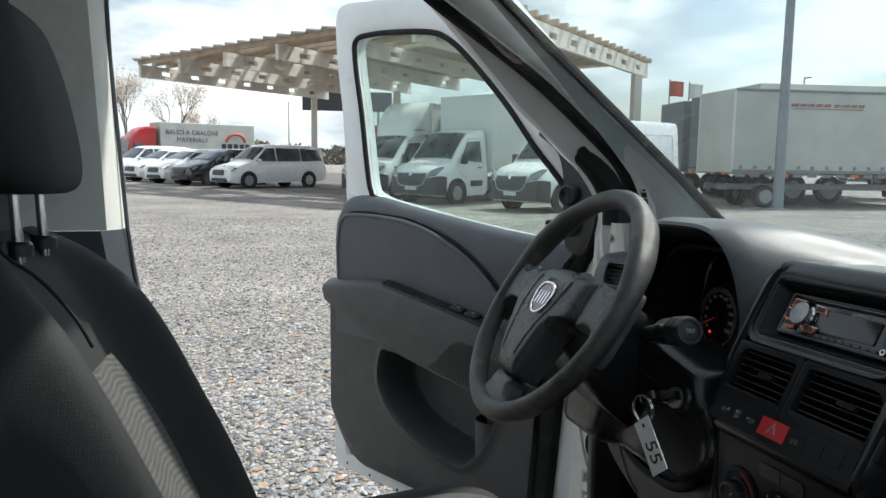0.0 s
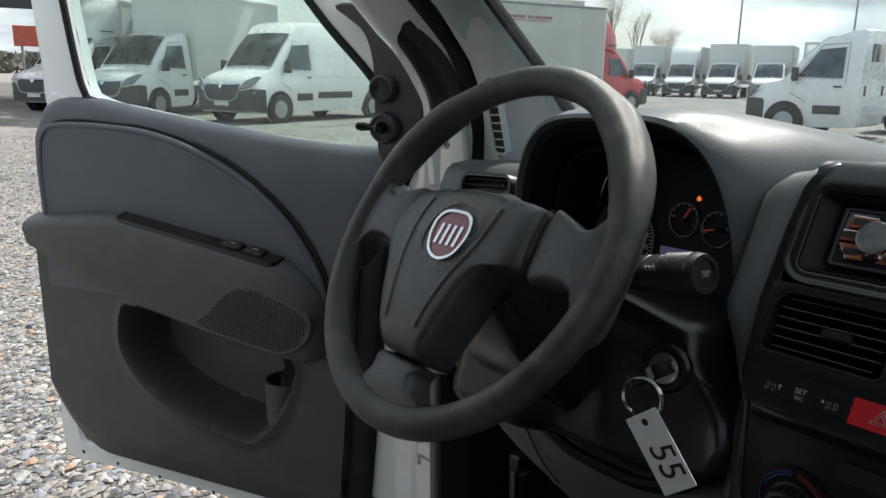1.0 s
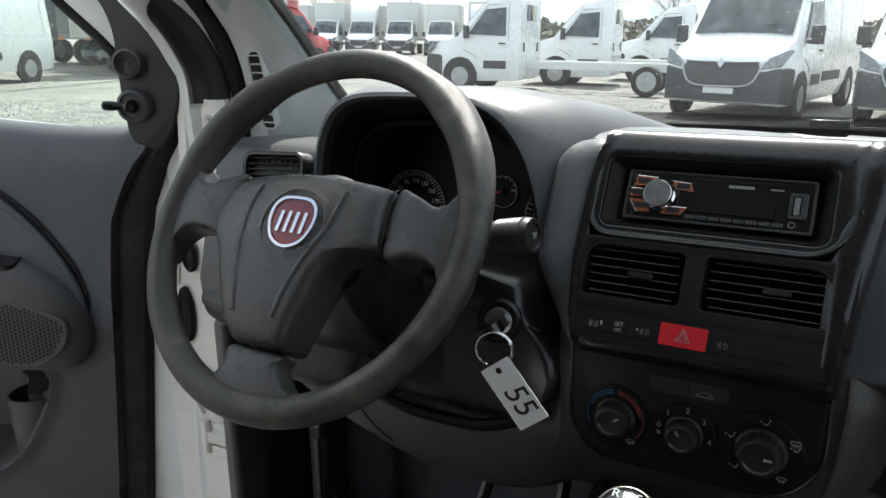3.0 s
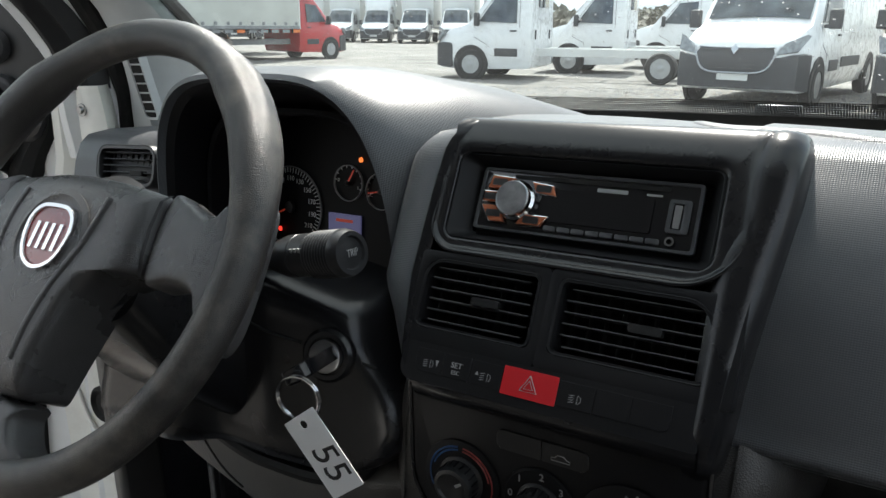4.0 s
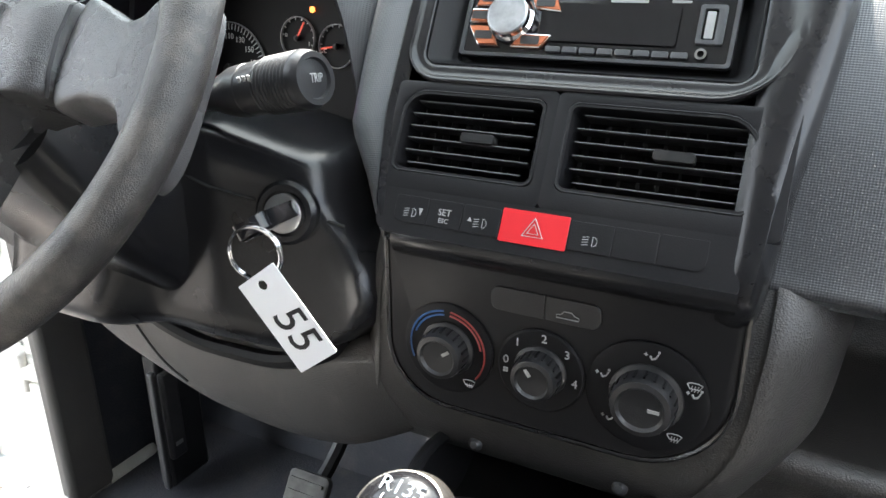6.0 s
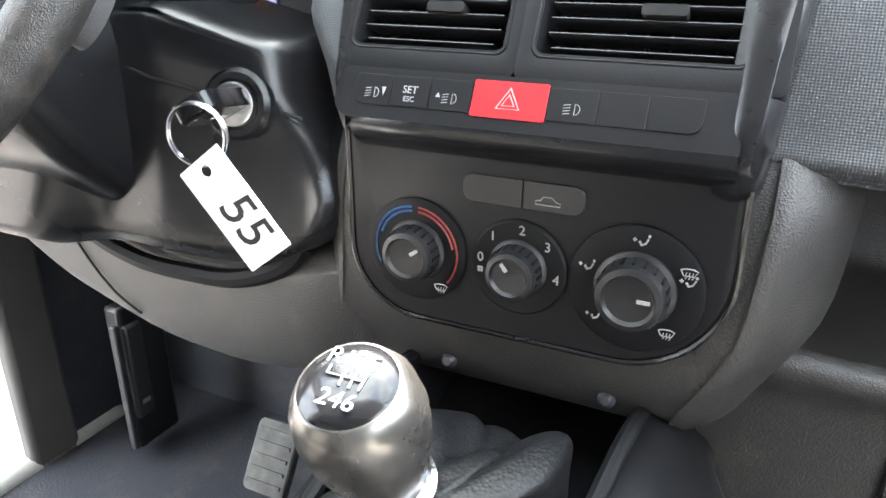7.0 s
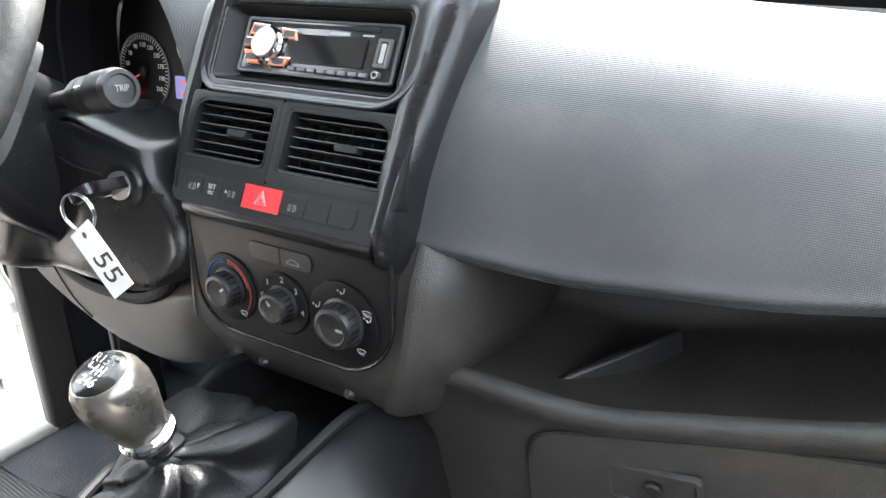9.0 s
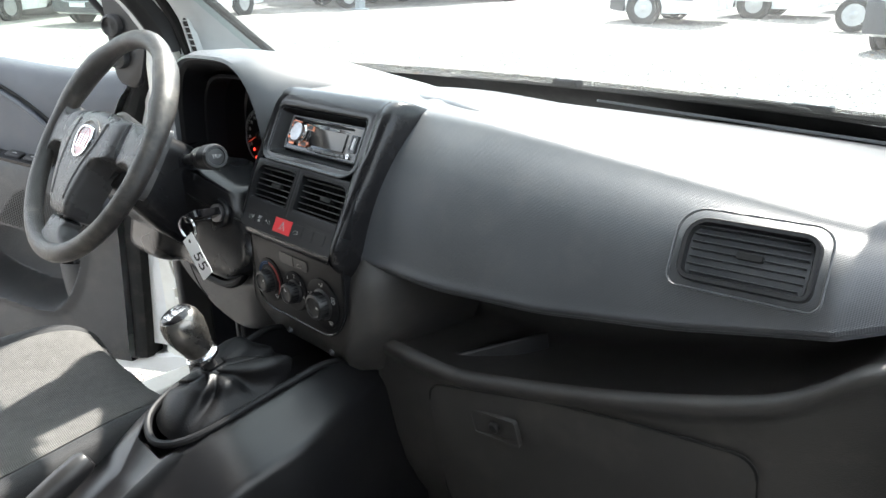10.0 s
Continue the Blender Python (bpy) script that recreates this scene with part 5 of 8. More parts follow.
# pressed ridges of the cover and seams of the spokes
pcx, pcy = sum(p[0] for p in pad) / len(pad), sum(p[1] for p in pad) / len(pad)
pex, pey = max(abs(p[0] - pcx) for p in pad), max(abs(p[1] - pcy) for p in pad)
pad_top = lambda x, y: 0.005 + 0.015 * max(0.0, 1 - 0.55 * ((x - pcx) / pex) ** 2 - 0.45 * ((y - pcy) / pey) ** 2)
for pts in (((-0.058, 0.034), (-0.064, 0.007), (-0.060, -0.032), (-0.050, -0.069), (-0.041, -0.100)), ((0.049, 0.034), (0.042, -0.004), (0.026, -0.040), (0.016, -0.070), (0.010, -0.100))):
    bm = bmesh.new()
    tube(bm, [WM @ V((p.x, p.y, pad_top(p.x, p.y) - 0.0032)) for p in smooth_path([(x, y, 0) for x, y in pts], 6)], 0.0050, 12)
    part("ridge", bm, m_wheel, pad_ob, smooth=60)
for pts in (((-0.168, -0.003, 0.0022), (-0.156, 0.018, 0.0040), (-0.138, 0.031, 0.0030)), ((0.144, 0.033, 0.0030), (0.155, 0.013, 0.0045), (0.157, -0.005, 0.0042), (0.151, -0.019, 0.0010))):
    bm = bmesh.new()
    tube(bm, [WM @ p for p in smooth_path(pts, 5)], 0.0009, 6)
    part("seam", bm, m_liner, wheel)

# ---- column, stalk, ignition ----
column = thing("steering_column", "black steering column shroud with ignition lock", "steering column")
bm = bmesh.new()
rows = []
for d, hw, zt, zb in ((0.03, 0.062, 0.055, -0.055), (0.07, 0.070, 0.058, -0.075), (0.13, 0.075, 0.058, -0.095), (0.22, 0.075, 0.05, -0.11)):
    rows.append([WM @ V((x, y, -d)) for x, y in rrect(-hw, zb, hw, zt, 0.025)])
skin(bm, rows, True, True)
part("shroud", bm, m_lock, column)
IM = frame_of((-0.195, 0.655, 1.071), (0.97, 0.24, 0), (0.0, 0.20, 0.98))
bm = bmesh.new()
rows = []
for z, xl, xr, yf in ((1.134, -0.47, -0.178, 0.76), (1.133, -0.47, -0.174, 0.69), (1.130, -0.47, -0.170, 0.664), (1.125, -0.47, -0.168, 0.657), (1.10, -0.47, -0.164, 0.656), (1.075, -0.47, -0.152, 0.654), (1.05, -0.475, -0.138, 0.652), (1.03, -0.48, -0.128, 0.650), (1.01, -0.485, -0.122, 0.648), (0.99, -0.49, -0.126, 0.645), (0.975, -0.49, -0.142, 0.644), (0.963, -0.485, -0.165, 0.648), (0.955, -0.48, -0.19, 0.662), (0.952, -0.48, -0.20, 0.70), (0.956, -0.48, -0.20, 0.78)):
    row = []
    for k in range(41):
        f = (k / 40) ** 0.7
        x = xl + (xr - xl) * f
        d = min(x - xl, xr - x)
        right = max(0.0, x + 0.257)
        y = yf - 0.012 + 0.25 * right * (0.4 + 0.6 * min(1.0, max(0.0, (z - 0.96) / 0.09))) + 0.030 * (1 - min(1.0, d / 0.016)) ** 2
        lobe = 1 / (1 + math.exp((x + 0.318 + 0.35 * (1.03 - z)) / 0.008))
        y -= lobe * (0.030 if z < 1.05 else 0.030 - 0.2 * (z - 1.05))
        row.append(V((x, y, z - 0.30 * right * min(1.0, max(0.0, (z - 1.04) / 0.07)))))
    row.append(V((xr + 0.002, yf + 0.15, row[-1].z)))
    rows.append(row)
skin(bm, rows)
part("lock_housing", bm, m_lock, column, "smooth black ignition lock housing", smooth=60)
bm = bmesh.new()
for pts in (((-0.306, 0.6415, 1.100), (-0.257, 0.6420, 1.086), (-0.222, 0.6510, 1.078)), ((-0.166, 0.6640, 1.066), (-0.155, 0.669, 1.062))):
    tube(bm, pts, 0.0013, 5)
part("seam", bm, m_rubber, column)
bm = bmesh.new()
lathe(bm, [(0.0, 0.0005), (0.7, 0.0005), (0.9, 0.0015), (1.0, 0.0)], frame_of((-0.352, 0.6135, 0.998), (0.98, 0.08, -0.18), (0.15, -0.2, 0.95)) @ Matrix.Diagonal((0.0145, 0.0075, 1, 1)), 24)
part("screw_recess", bm, m_liner, column)
LM = IM
bm = bmesh.new()
lathe(bm, [(0.024, -0.01), (0.024, 0.003), (0.021, 0.006), (0.017, 0.006), (0.0165, 0.003), (0.0, 0.003)], LM, 32)
part("lock_ring", bm, m_lock, column)
bm = bmesh.new()
lathe(bm, [(0.0145, 0.0), (0.0145, 0.009), (0.013, 0.010), (0.0, 0.010)], LM, 28)
part("lock_barrel", bm, m_steel, column)
stalk = part("indicator_stalk", bmesh.new(), m_black, column)
bm = bmesh.new()
S0, S1 = V((-0.285, 0.655, 1.145)), V((-0.150, 0.640, 1.173))
sd = (S1 - S0).normalized()
SM = frame_of(S0, sd.orthogonal(), sd.cross(sd.orthogonal()))
ln = (S1 - S0).length
lathe(bm, [(0.009, 0.0), (0.010, ln * 0.25), (0.014, ln * 0.36), (0.0178, ln * 0.46), (0.0182, ln * 0.50), (0.0182, ln * 0.555), (0.0176, ln * 0.56), (0.0176, ln * 0.568), (0.0182, ln * 0.572), (0.0182, ln * 0.685), (0.0176, ln * 0.69), (0.0176, ln * 0.70), (0.0190, ln * 0.705)] + [(0.0190 + (0.0007 if k % 2 else 0.0), ln * (0.71 + 0.012 * k)) for k in range(20)] + [(0.0188, ln * 0.97), (0.0172, ln), (0.0135, ln), (0.0125, ln - 0.0025), (0.0, ln - 0.0015)], SM, 32)
bm.to_mesh(stalk.data)
bm.free()
stalk.data.polygons.foreach_set("use_smooth", [True] * len(stalk.data.polygons))
stalk.data.set_sharp_from_angle(angle=radians(35))
lettering("TRIP", 0.0085, frame_of(S1 + sd * 0.0004, (-0.15, 0.95, -0.1), (-0.15, 0, 1)), m_print_dim, stalk, depth=0.0002)
bm = bmesh.new()
for k in (0.595, 0.63, 0.665):
    c = S0 + sd * ln * k + V((0, -0.0170, 0.007))
    box(bm, (0, 0, 0), (0.0025, 0.001, 0.006), Matrix.Translation(c) @ pose(0, 0, 0, 18, 0, 0))
part("stalk_marks", bm, m_print, stalk)

# ---- key with tag ----
key = thing("ignition_key", "ignition key in the lock with steel ring and white card tag", "key")
K0 = LM.translation + LM.to_3x3() @ V((0, 0, 0.004))
KR = V((-0.168, 0.588, 1.086))
KD = (KR - K0).normalized()
bm = bmesh.new()
km = frame_of(K0, (0.75, 0.30, 0.45), KD)
prism(bm, rrect(-0.0125, 0.0, 0.0125, 0.062, (0.003, 0.003, 0.010, 0.006), 5), km, -0.006, 0.006, 0.0025)
part("key_head", bm, m_gloss, key, "glossy black key head")
bm = bmesh.new()
prism(bm, rrect(-0.0105, 0.014, -0.003, 0.056, 0.002, 5), km, 0.0045, 0.0068, 0.001)
part("key_insert", bm, m_chrome, key, "chrome key insert")
KR_C = KR + V((0.002, -0.002, -0.0175))
bm = bmesh.new()
tube(bm, [KR_C + 0.0185 * (math.cos(a) * V((0.93, 0.2, 0.3)).normalized() + math.sin(a) * V((-0.25, -0.1, 0.96)).normalized()) for a in np.linspace(0, 2 * math.pi, 40)[:-1]], 0.0011, 8, closed=True)
tube(bm, [KR_C + V((0, -0.0018, 0)) + 0.0182 * (math.cos(a) * V((0.93, 0.2, 0.3)).normalized() + math.sin(a) * V((-0.25, -0.1, 0.96)).normalized()) for a in np.linspace(0, 2 * math.pi, 40)[:-1]], 0.0010, 8, closed=True)
part("key_ring", bm, m_chrome, key, "steel split ring")
T0 = KR_C + V((0.004, -0.004, -0.0165))
TM = frame_of(T0, (0.79, 0.10, 0.60), (-0.61, -0.08, 0.79))
bm = bmesh.new()
hole = [(0.0035 * math.cos(a), -0.004 + 0.0035 * math.sin(a)) for a in np.linspace(math.pi * 1.25, math.pi * 3.25, 25)[:-1]]
ring(bm, rrect(-0.0175, -0.066, 0.0175, 0.004, 0.001, 5), hole, TM, -0.0003, 0.0003)
tag = part("tag", bm, m_tag, key, "white card tag", smooth=0)
lettering("55", 0.034, TM @ Matrix.Translation((0.001, -0.039, 0.0005)) @ pose(0, 0, 0, 0, 0, -90), m_ink, tag, "handwritten_number", depth=0.0002, shear=0.12, wide=0.95)

# ---- lower driver's side ----
bm = bmesh.new()
rows = []
for x, zt, zb, y in ((-0.765, 0.985, 0.945, 0.745), (-0.74, 0.985, 0.940, 0.738), (-0.66, 0.98, 0.925, 0.730), (-0.60, 0.975, 0.908, 0.722), (-0.54, 0.968, 0.885, 0.714), (-0.48, 0.96, 0.866, 0.706), (-0.41, 0.945, 0.852, 0.698), (-0.34, 0.938, 0.842, 0.690), (-0.26, 0.936, 0.842, 0.682), (-0.20, 0.944, 0.852, 0.673), (-0.16, 0.954, 0.864, 0.668), (-0.138, 0.959, 0.874, 0.6685), (-0.120, 0.962, 0.882, 0.674), (-0.105, 0.962, 0.888, 0.684)):
    rows.append([V((x, y + 0.10, zt + 0.03)), V((x, y + 0.02, zt + 0.012)), V((x, y, zt)), V((x, y - 0.004, zt - 0.012)), V((x, y, zb + 0.02)), V((x, y + 0.015, zb)), V((x, y + 0.10, zb - 0.01))])
skin(bm, refine(rows, 3))
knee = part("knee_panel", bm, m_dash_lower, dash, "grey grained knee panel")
bm = bmesh.new()
lathe(bm, [(0.0, 0.0005), (0.55, 0.0005), (0.9, 0.002), (1.0, 0.0)], frame_of((-0.46, 0.684, 0.935), (1, -0.05, 0.1), (0, -0.2, 1)) @ Matrix.Diagonal((0.014, 0.008, 1, 1)), 20)
part("screw_recess", bm, m_rubber, knee)
# black tube that stands in for the shade below the column shroud
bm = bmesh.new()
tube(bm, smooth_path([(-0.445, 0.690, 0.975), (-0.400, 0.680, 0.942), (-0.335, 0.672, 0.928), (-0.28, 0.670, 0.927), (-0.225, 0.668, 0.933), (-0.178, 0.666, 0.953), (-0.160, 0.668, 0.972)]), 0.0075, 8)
part("shadow_gap", bm, m_liner, knee, "black strip standing in for the shade under the column shroud")
bm = bmesh.new()
tube(bm, smooth_path([(-0.462, 0.6995, 0.940), (-0.430, 0.6955, 0.903), (-0.398, 0.6925, 0.876), (-0.368, 0.6925, 0.860)]), 0.0012, 6)
part("seam", bm, m_rubber, knee)
bm = bmesh.new()
box(bm, (-0.830, 0.864, 0.65), (0.03, 0.080, 0.50))
part("kick_panel", bm, m_kick, dash, "grey footwell side panel", bevel=0.01)
bm = bmesh.new()
box(bm, (-0.835, 1.01, 0.70), (0.02, 0.21, 0.60))
part("footwell_lining", bm, m_floor_mat, dash, "black footwell lining")
bm = bmesh.new()
box(bm, (-0.705, 0.955, 0.57), (0.030, 0.080, 0.24))
release = part("bonnet_release", bm, m_black, dash, "black bonnet release housing", bevel=0.006)
bm = bmesh.new()
box(bm, (-0.686, 0.930, 0.585), (0.012, 0.030, 0.155))
part("release_lever", bm, m_doordark, release, "grey bonnet release lever", bevel=0.004)
bm = bmesh.new()
box(bm, (-0.690, 0.905, 0.565), (0.012, 0.010, 0.21))
part("housing_edge", bm, m_doordark, release, bevel=0.003)
bm = bmesh.new()
box(bm, (-0.6795, 0.930, 0.535), (0.001, 0.014, 0.007))
part("symbol", bm, m_print, release)
pedals = thing("pedal_box", "black pedals in the dark footwell", "pedals")
for x, z, h in ((-0.36, 0.60, 0.085), (-0.235, 0.60, 0.085), (-0.125, 0.56, 0.15)):
    bm = bmesh.new()
    m = frame_of((x, 0.84, z), (1, 0, 0), (0, 0.55, 0.83))
    prism(bm, rrect(-0.03, -h / 2, 0.03, h / 2, 0.008), m, 0, 0.012, 0.003)
    for i in range(5):
        box(bm, (0, -h * 0.36 + h * 0.18 * i, 0.013), (0.048, 0.004, 0.003), m)
    pd = part("pedal", bm, m_pedal, pedals)
    bm = bmesh.new()
    tube(bm, smooth_path([(x, 0.845, z), (x + 0.01, 0.93, z + 0.08), (x + 0.01, 0.98, z + 0.26)]), 0.010, 8)
    part("pedal_arm", bm, m_black, pd)

# ---- tunnel console, gear lever, handbrake ----
console = thing("tunnel_console", "black plastic tunnel console round the gear lever", "console")
bm = bmesh.new()
rows = []
for y, zt, hw, zo in ((0.15, 0.72, 0.10, 0.70), (0.30, 0.76, 0.12, 0.738), (0.38, 0.806, 0.14, 0.780), (0.415, 0.838, 0.152, 0.805), (0.44, 0.856, 0.160, 0.822), (0.47, 0.866, 0.167, 0.836), (0.54, 0.880, 0.170, 0.850), (0.60, 0.891, 0.160, 0.858), (0.66, 0.899, 0.142, 0.863), (0.71, 0.896, 0.124, 0.863), (0.78, 0.88, 0.12, 0.85)):
    inner = lerp_table((0.38, 0.42, 0.45, 0.50, 0.60, 0.70), (0.02, 0.04, 0.062, 0.071, 0.078, 0.085), y)
    deep = 0.06 if 0.43 < y < 0.72 else 0.006
    hl = min(hw, 0.112)
    rows.append([V((x, y, z)) for x, z in ((-hl - 0.03, 0.45), (-hl - 0.015, zo - 0.10), (-hl, zo - 0.022), (-hl + 0.010, zo), (-inner - 0.004, zt - 0.002), (-inner, zt - 0.003), (-inner + 0.008, zt - deep), (0.0, zt - deep), (inner - 0.008, zt - deep), (inner, zt - 0.003), (inner + 0.004, zt - 0.002), (inner + 0.02, zt - 0.008), (hw - 0.012, zo + 0.003), (hw - 0.004, zo - 0.002), (hw + 0.002, zo - 0.012), (hw + 0.02, zo - 0.12), (hw + 0.05, 0.45))])
skin(bm, rows)
part("console_body", bm, m_console, console, "black satin console body")
RIM = [(0.083, 0.715, 0.888), (0.080, 0.655, 0.902), (0.076, 0.60, 0.894), (0.072, 0.53, 0.881), (0.067, 0.475, 0.869), (0.052, 0.438, 0.860), (0.022, 0.420, 0.853), (-0.012, 0.422, 0.853), (-0.045, 0.440, 0.860), (-0.064, 0.475, 0.869), (-0.071, 0.53, 0.881), (-0.076, 0.60, 0.894), (-0.081, 0.655, 0.902), (-0.083, 0.715, 0.888)]
RING = [(0.0, 0.436, 0.846), (0.042, 0.446, 0.850), (0.060, 0.475, 0.858), (0.064, 0.53, 0.872), (0.062, 0.585, 0.882), (0.050, 0.612, 0.884), (0.0, 0.622, 0.884), (-0.050, 0.612, 0.884), (-0.062, 0.585, 0.882), (-0.064, 0.53, 0.872), (-0.060, 0.475, 0.858), (-0.042, 0.446, 0.850)]
ringp = smooth_path(RING, 10, True)
bm = bmesh.new()
tube(bm, [p - V((0, 0, 0.003)) for p in smooth_path(RIM, 6)], 0.0055, 10)
part("gaiter_frame", bm, m_fascia, console, "black raised frame round the gaiter")
gear = thing("gear_lever", "gear lever with worn black knob and leatherette gaiter", "gear lever")
GB, GT = V((0.001, 0.518, 0.913)), V((0.015, 0.490, 0.982))
bm = bmesh.new()
rows = []
random.seed(4)
N = len(ringp)
BASE = V((0.0, 0.53, 0.868))
for k in range(25):
    s = k / 24
    c = BASE.lerp(GB + V((0, 0, 0.008)), s)
    row = []
    for i, p in enumerate(ringp):
        a = 2 * math.pi * i / N
        q = c + (p - BASE) * max(0.17, (1 - s ** 1.7) ** 0.85)
        bulge = math.sin(math.pi * min(1, s * 1.08)) if s < 0.925 else 0.0
        crease = lambda ph, w, sh: math.exp(-((math.sin((a - ph - sh * s) / 2)) / w) ** 2)
        fold = 0.005 * math.sin(3 * a + 3 * s) - 0.017 * crease(0.5, 0.10, 0.8) - 0.017 * crease(1.9, 0.08, -0.7) - 0.016 * crease(2.7, 0.10, 0.5) - 0.018 * crease(4.3, 0.09, 0.9) - 0.017 * crease(5.5, 0.10, -0.6) - 0.010 * crease(3.5, 0.06, -1.6) - 0.010 * crease(4.9, 0.05, 1.8) + 0.005 * math.sin(9 * s + 2 * a)
        out = (p - BASE).normalized()
        q = q + out * fold * bulge + V((0, 0.014 * bulge, 0.014 * bulge + 0.3 * fold * bulge))
        row.append(q)
    rows.append(row)
skin(bm, rows, True, True)
part("gaiter", bm, m_leather, gear, "creased black leatherette gaiter", smooth=60)
ax = (GT - GB).normalized()
GM = frame_of(GB, V((1, 0, 0)), ax.cross(V((1, 0, 0))))
bm = bmesh.new()
lathe(bm, [(0.016, -0.012), (0.015, 0.0), (0.010, 0.006), (0.009, 0.030)], GM, 24)
part("gaiter_collar", bm, m_black, gear)
bm = bmesh.new()
lathe(bm, [(0.020, 0.026), (0.0225, 0.028), (0.0225, 0.032), (0.019, 0.034), (0.021, 0.037), (0.018, 0.040)], GM, 32)
part("reverse_ring", bm, m_chrome, gear, "chrome ring under the knob")
bm = bmesh.new()
lathe(bm, [(0.016, 0.034), (0.0200, 0.040), (0.0235, 0.055), (0.0275, 0.072), (0.0285, 0.084), (0.0268, 0.096), (0.0222, 0.104), (0.0212, 0.1045)], GM, 40)
knob = part("knob", bm, m_knob, gear, "worn gloss black knob")
bm = bmesh.new()
lathe(bm, [(0.0217, 0.1035), (0.019, 0.1065), (0.012, 0.1085), (0.0, 0.109)], GM, 40)
cap = part("shift_plate", bm, m_gloss, knob)
cm = GM @ Matrix.Translation((0, 0, 0.1092))
for s, y in (("R135", 0.0092), ("246", -0.0100)):
    lettering(s, 0.0108, cm @ Matrix.Translation((0.0015 if "R" not in s else -0.001, y, -0.001)), m_chrome, cap, "shift_pattern", depth=0.0006, wide=1.05)
for a, b in [((x, -0.004 if x > -0.005 else 0.0), (x, 0.0042)) for x in (-0.0085, -0.001, 0.0035, 0.008)] + [((-0.0085, 0.0002), (0.008, 0.0002))]:
    bm = bmesh.new()
    tube(bm, [cm @ V((*a, 0.0002)), cm @ V((*b, 0.0002))], 0.0006, 4)
    part("shift_line", bm, m_chrome, cap)
brake = thing("hand_brake", "black hand brake lever beside the seat", "hand brake")
B0, B1 = V((-0.055, 0.12, 0.70)), V((-0.050, 0.352, 0.826))
bm = bmesh.new()
tube(bm, [B0, B0.lerp(B1, 0.35), B0.lerp(B1, 0.55), B0.lerp(B1, 0.85), B0.lerp(B1, 0.97), B1], [0.014, 0.015, 0.018, 0.019, 0.017, 0.012], 14)
part("grip", bm, m_black, brake)
bm = bmesh.new()
lathe(bm, [(0.006, 0), (0.006, 0.016), (0.005, 0.018), (0, 0.018)], frame_of(B1, (1, 0, 0), (0, -0.5, 0.9)), 14)
part("release_button", bm, m_gloss, brake)

# ---- driver's seat ----
seat = thing("driver_seat", "dark fabric driver's seat with grey woven centre panels", "seat")


def cushion(rows_xyz):
    bm = bmesh.new()
    skin(bm, refine(rows_xyz, 4, True), True, True)
    return bm


rows = []
for y, zt, hw, zb in ((-0.12, 0.778, 0.215, 0.66), (0.0, 0.763, 0.245, 0.62), (0.15, 0.763, 0.252, 0.60), (0.30, 0.778, 0.252, 0.60), (0.42, 0.790, 0.245, 0.62), (0.49, 0.783, 0.232, 0.64), (0.53, 0.758, 0.21, 0.66), (0.54, 0.718, 0.19, 0.68)):
    c = -0.355
    rows.append([V((c + x, y, z)) for x, z in ((-hw, zb), (-hw - 0.012, (zb + zt) / 2), (-hw, zt + 0.006), (-hw + 0.025, zt + 0.022), (-hw + 0.060, zt + 0.012), (-0.08, zt - 0.002), (0, zt), (0.08, zt - 0.002), (hw - 0.060, zt + 0.012), (hw - 0.025, zt + 0.022), (hw, zt + 0.006), (hw + 0.012, (zb + zt) / 2), (hw, zb), (0, zb - 0.01))])
part("seat_cushion", cushion(rows), m_cloth_dark, seat, "dark fabric cushion bolsters", smooth=60)
bm = bmesh.new()
grid = []
for y, zt, hw in ((-0.08, 0.773, 0.215), (0.0, 0.763, 0.245), (0.15, 0.763, 0.252), (0.30, 0.778, 0.252), (0.42, 0.790, 0.245), (0.485, 0.785, 0.234), (0.515, 0.772, 0.222)):
    grid.append([V((-0.355 + x, y, z)) for x, z in ((-hw + 0.048, zt + 0.010), (-hw + 0.054, zt + 0.019), (-0.08, zt + 0.006), (0, zt + 0.008), (0.08, zt + 0.006), (hw - 0.054, zt + 0.019), (hw - 0.048, zt + 0.010))])
skin(bm, refine(grid))
part("cushion_panel", bm, m_cloth, seat, "grey woven seat panel", smooth=60)
SD, SN = V((0, -0.418, 0.908)), V((0, 0.908, 0.418))         # lean of the backrest, and its front
SB = V((-0.355, 0.030, 0.79))
back_rows = []
for s, hw, th in ((-0.02, 0.235, 0.14), (0.10, 0.262, 0.14), (0.22, 0.264, 0.13), (0.34, 0.258, 0.12), (0.43, 0.240, 0.115), (0.50, 0.205, 0.11), (0.545, 0.15, 0.09), (0.56, 0.09, 0.05)):
    o = SB + SD * s
    bol = lerp_table((0.0, 0.1, 0.40, 0.48, 0.55), (0.056, 0.058, 0.054, 0.030, 0.0), s)
    back_rows.append([o + V((x, 0, 0)) + SN * d for x, d in ((-hw, -th), (-hw - 0.01, -th * 0.3), (-hw + 0.005, bol), (-hw + 0.045, bol + 0.006), (-hw + 0.095, 0.004), (-0.07, 0.0), (0, 0.002), (0.07, 0.0), (hw - 0.095, 0.004), (hw - 0.045, bol + 0.006), (hw - 0.005, bol), (hw + 0.01, -th * 0.3), (hw, -th), (0, -th - 0.01))])
part("backrest", cushion(back_rows), m_cloth_dark, seat, "dark fabric backrest with side bolsters", smooth=60)
bm = bmesh.new()
grid = []
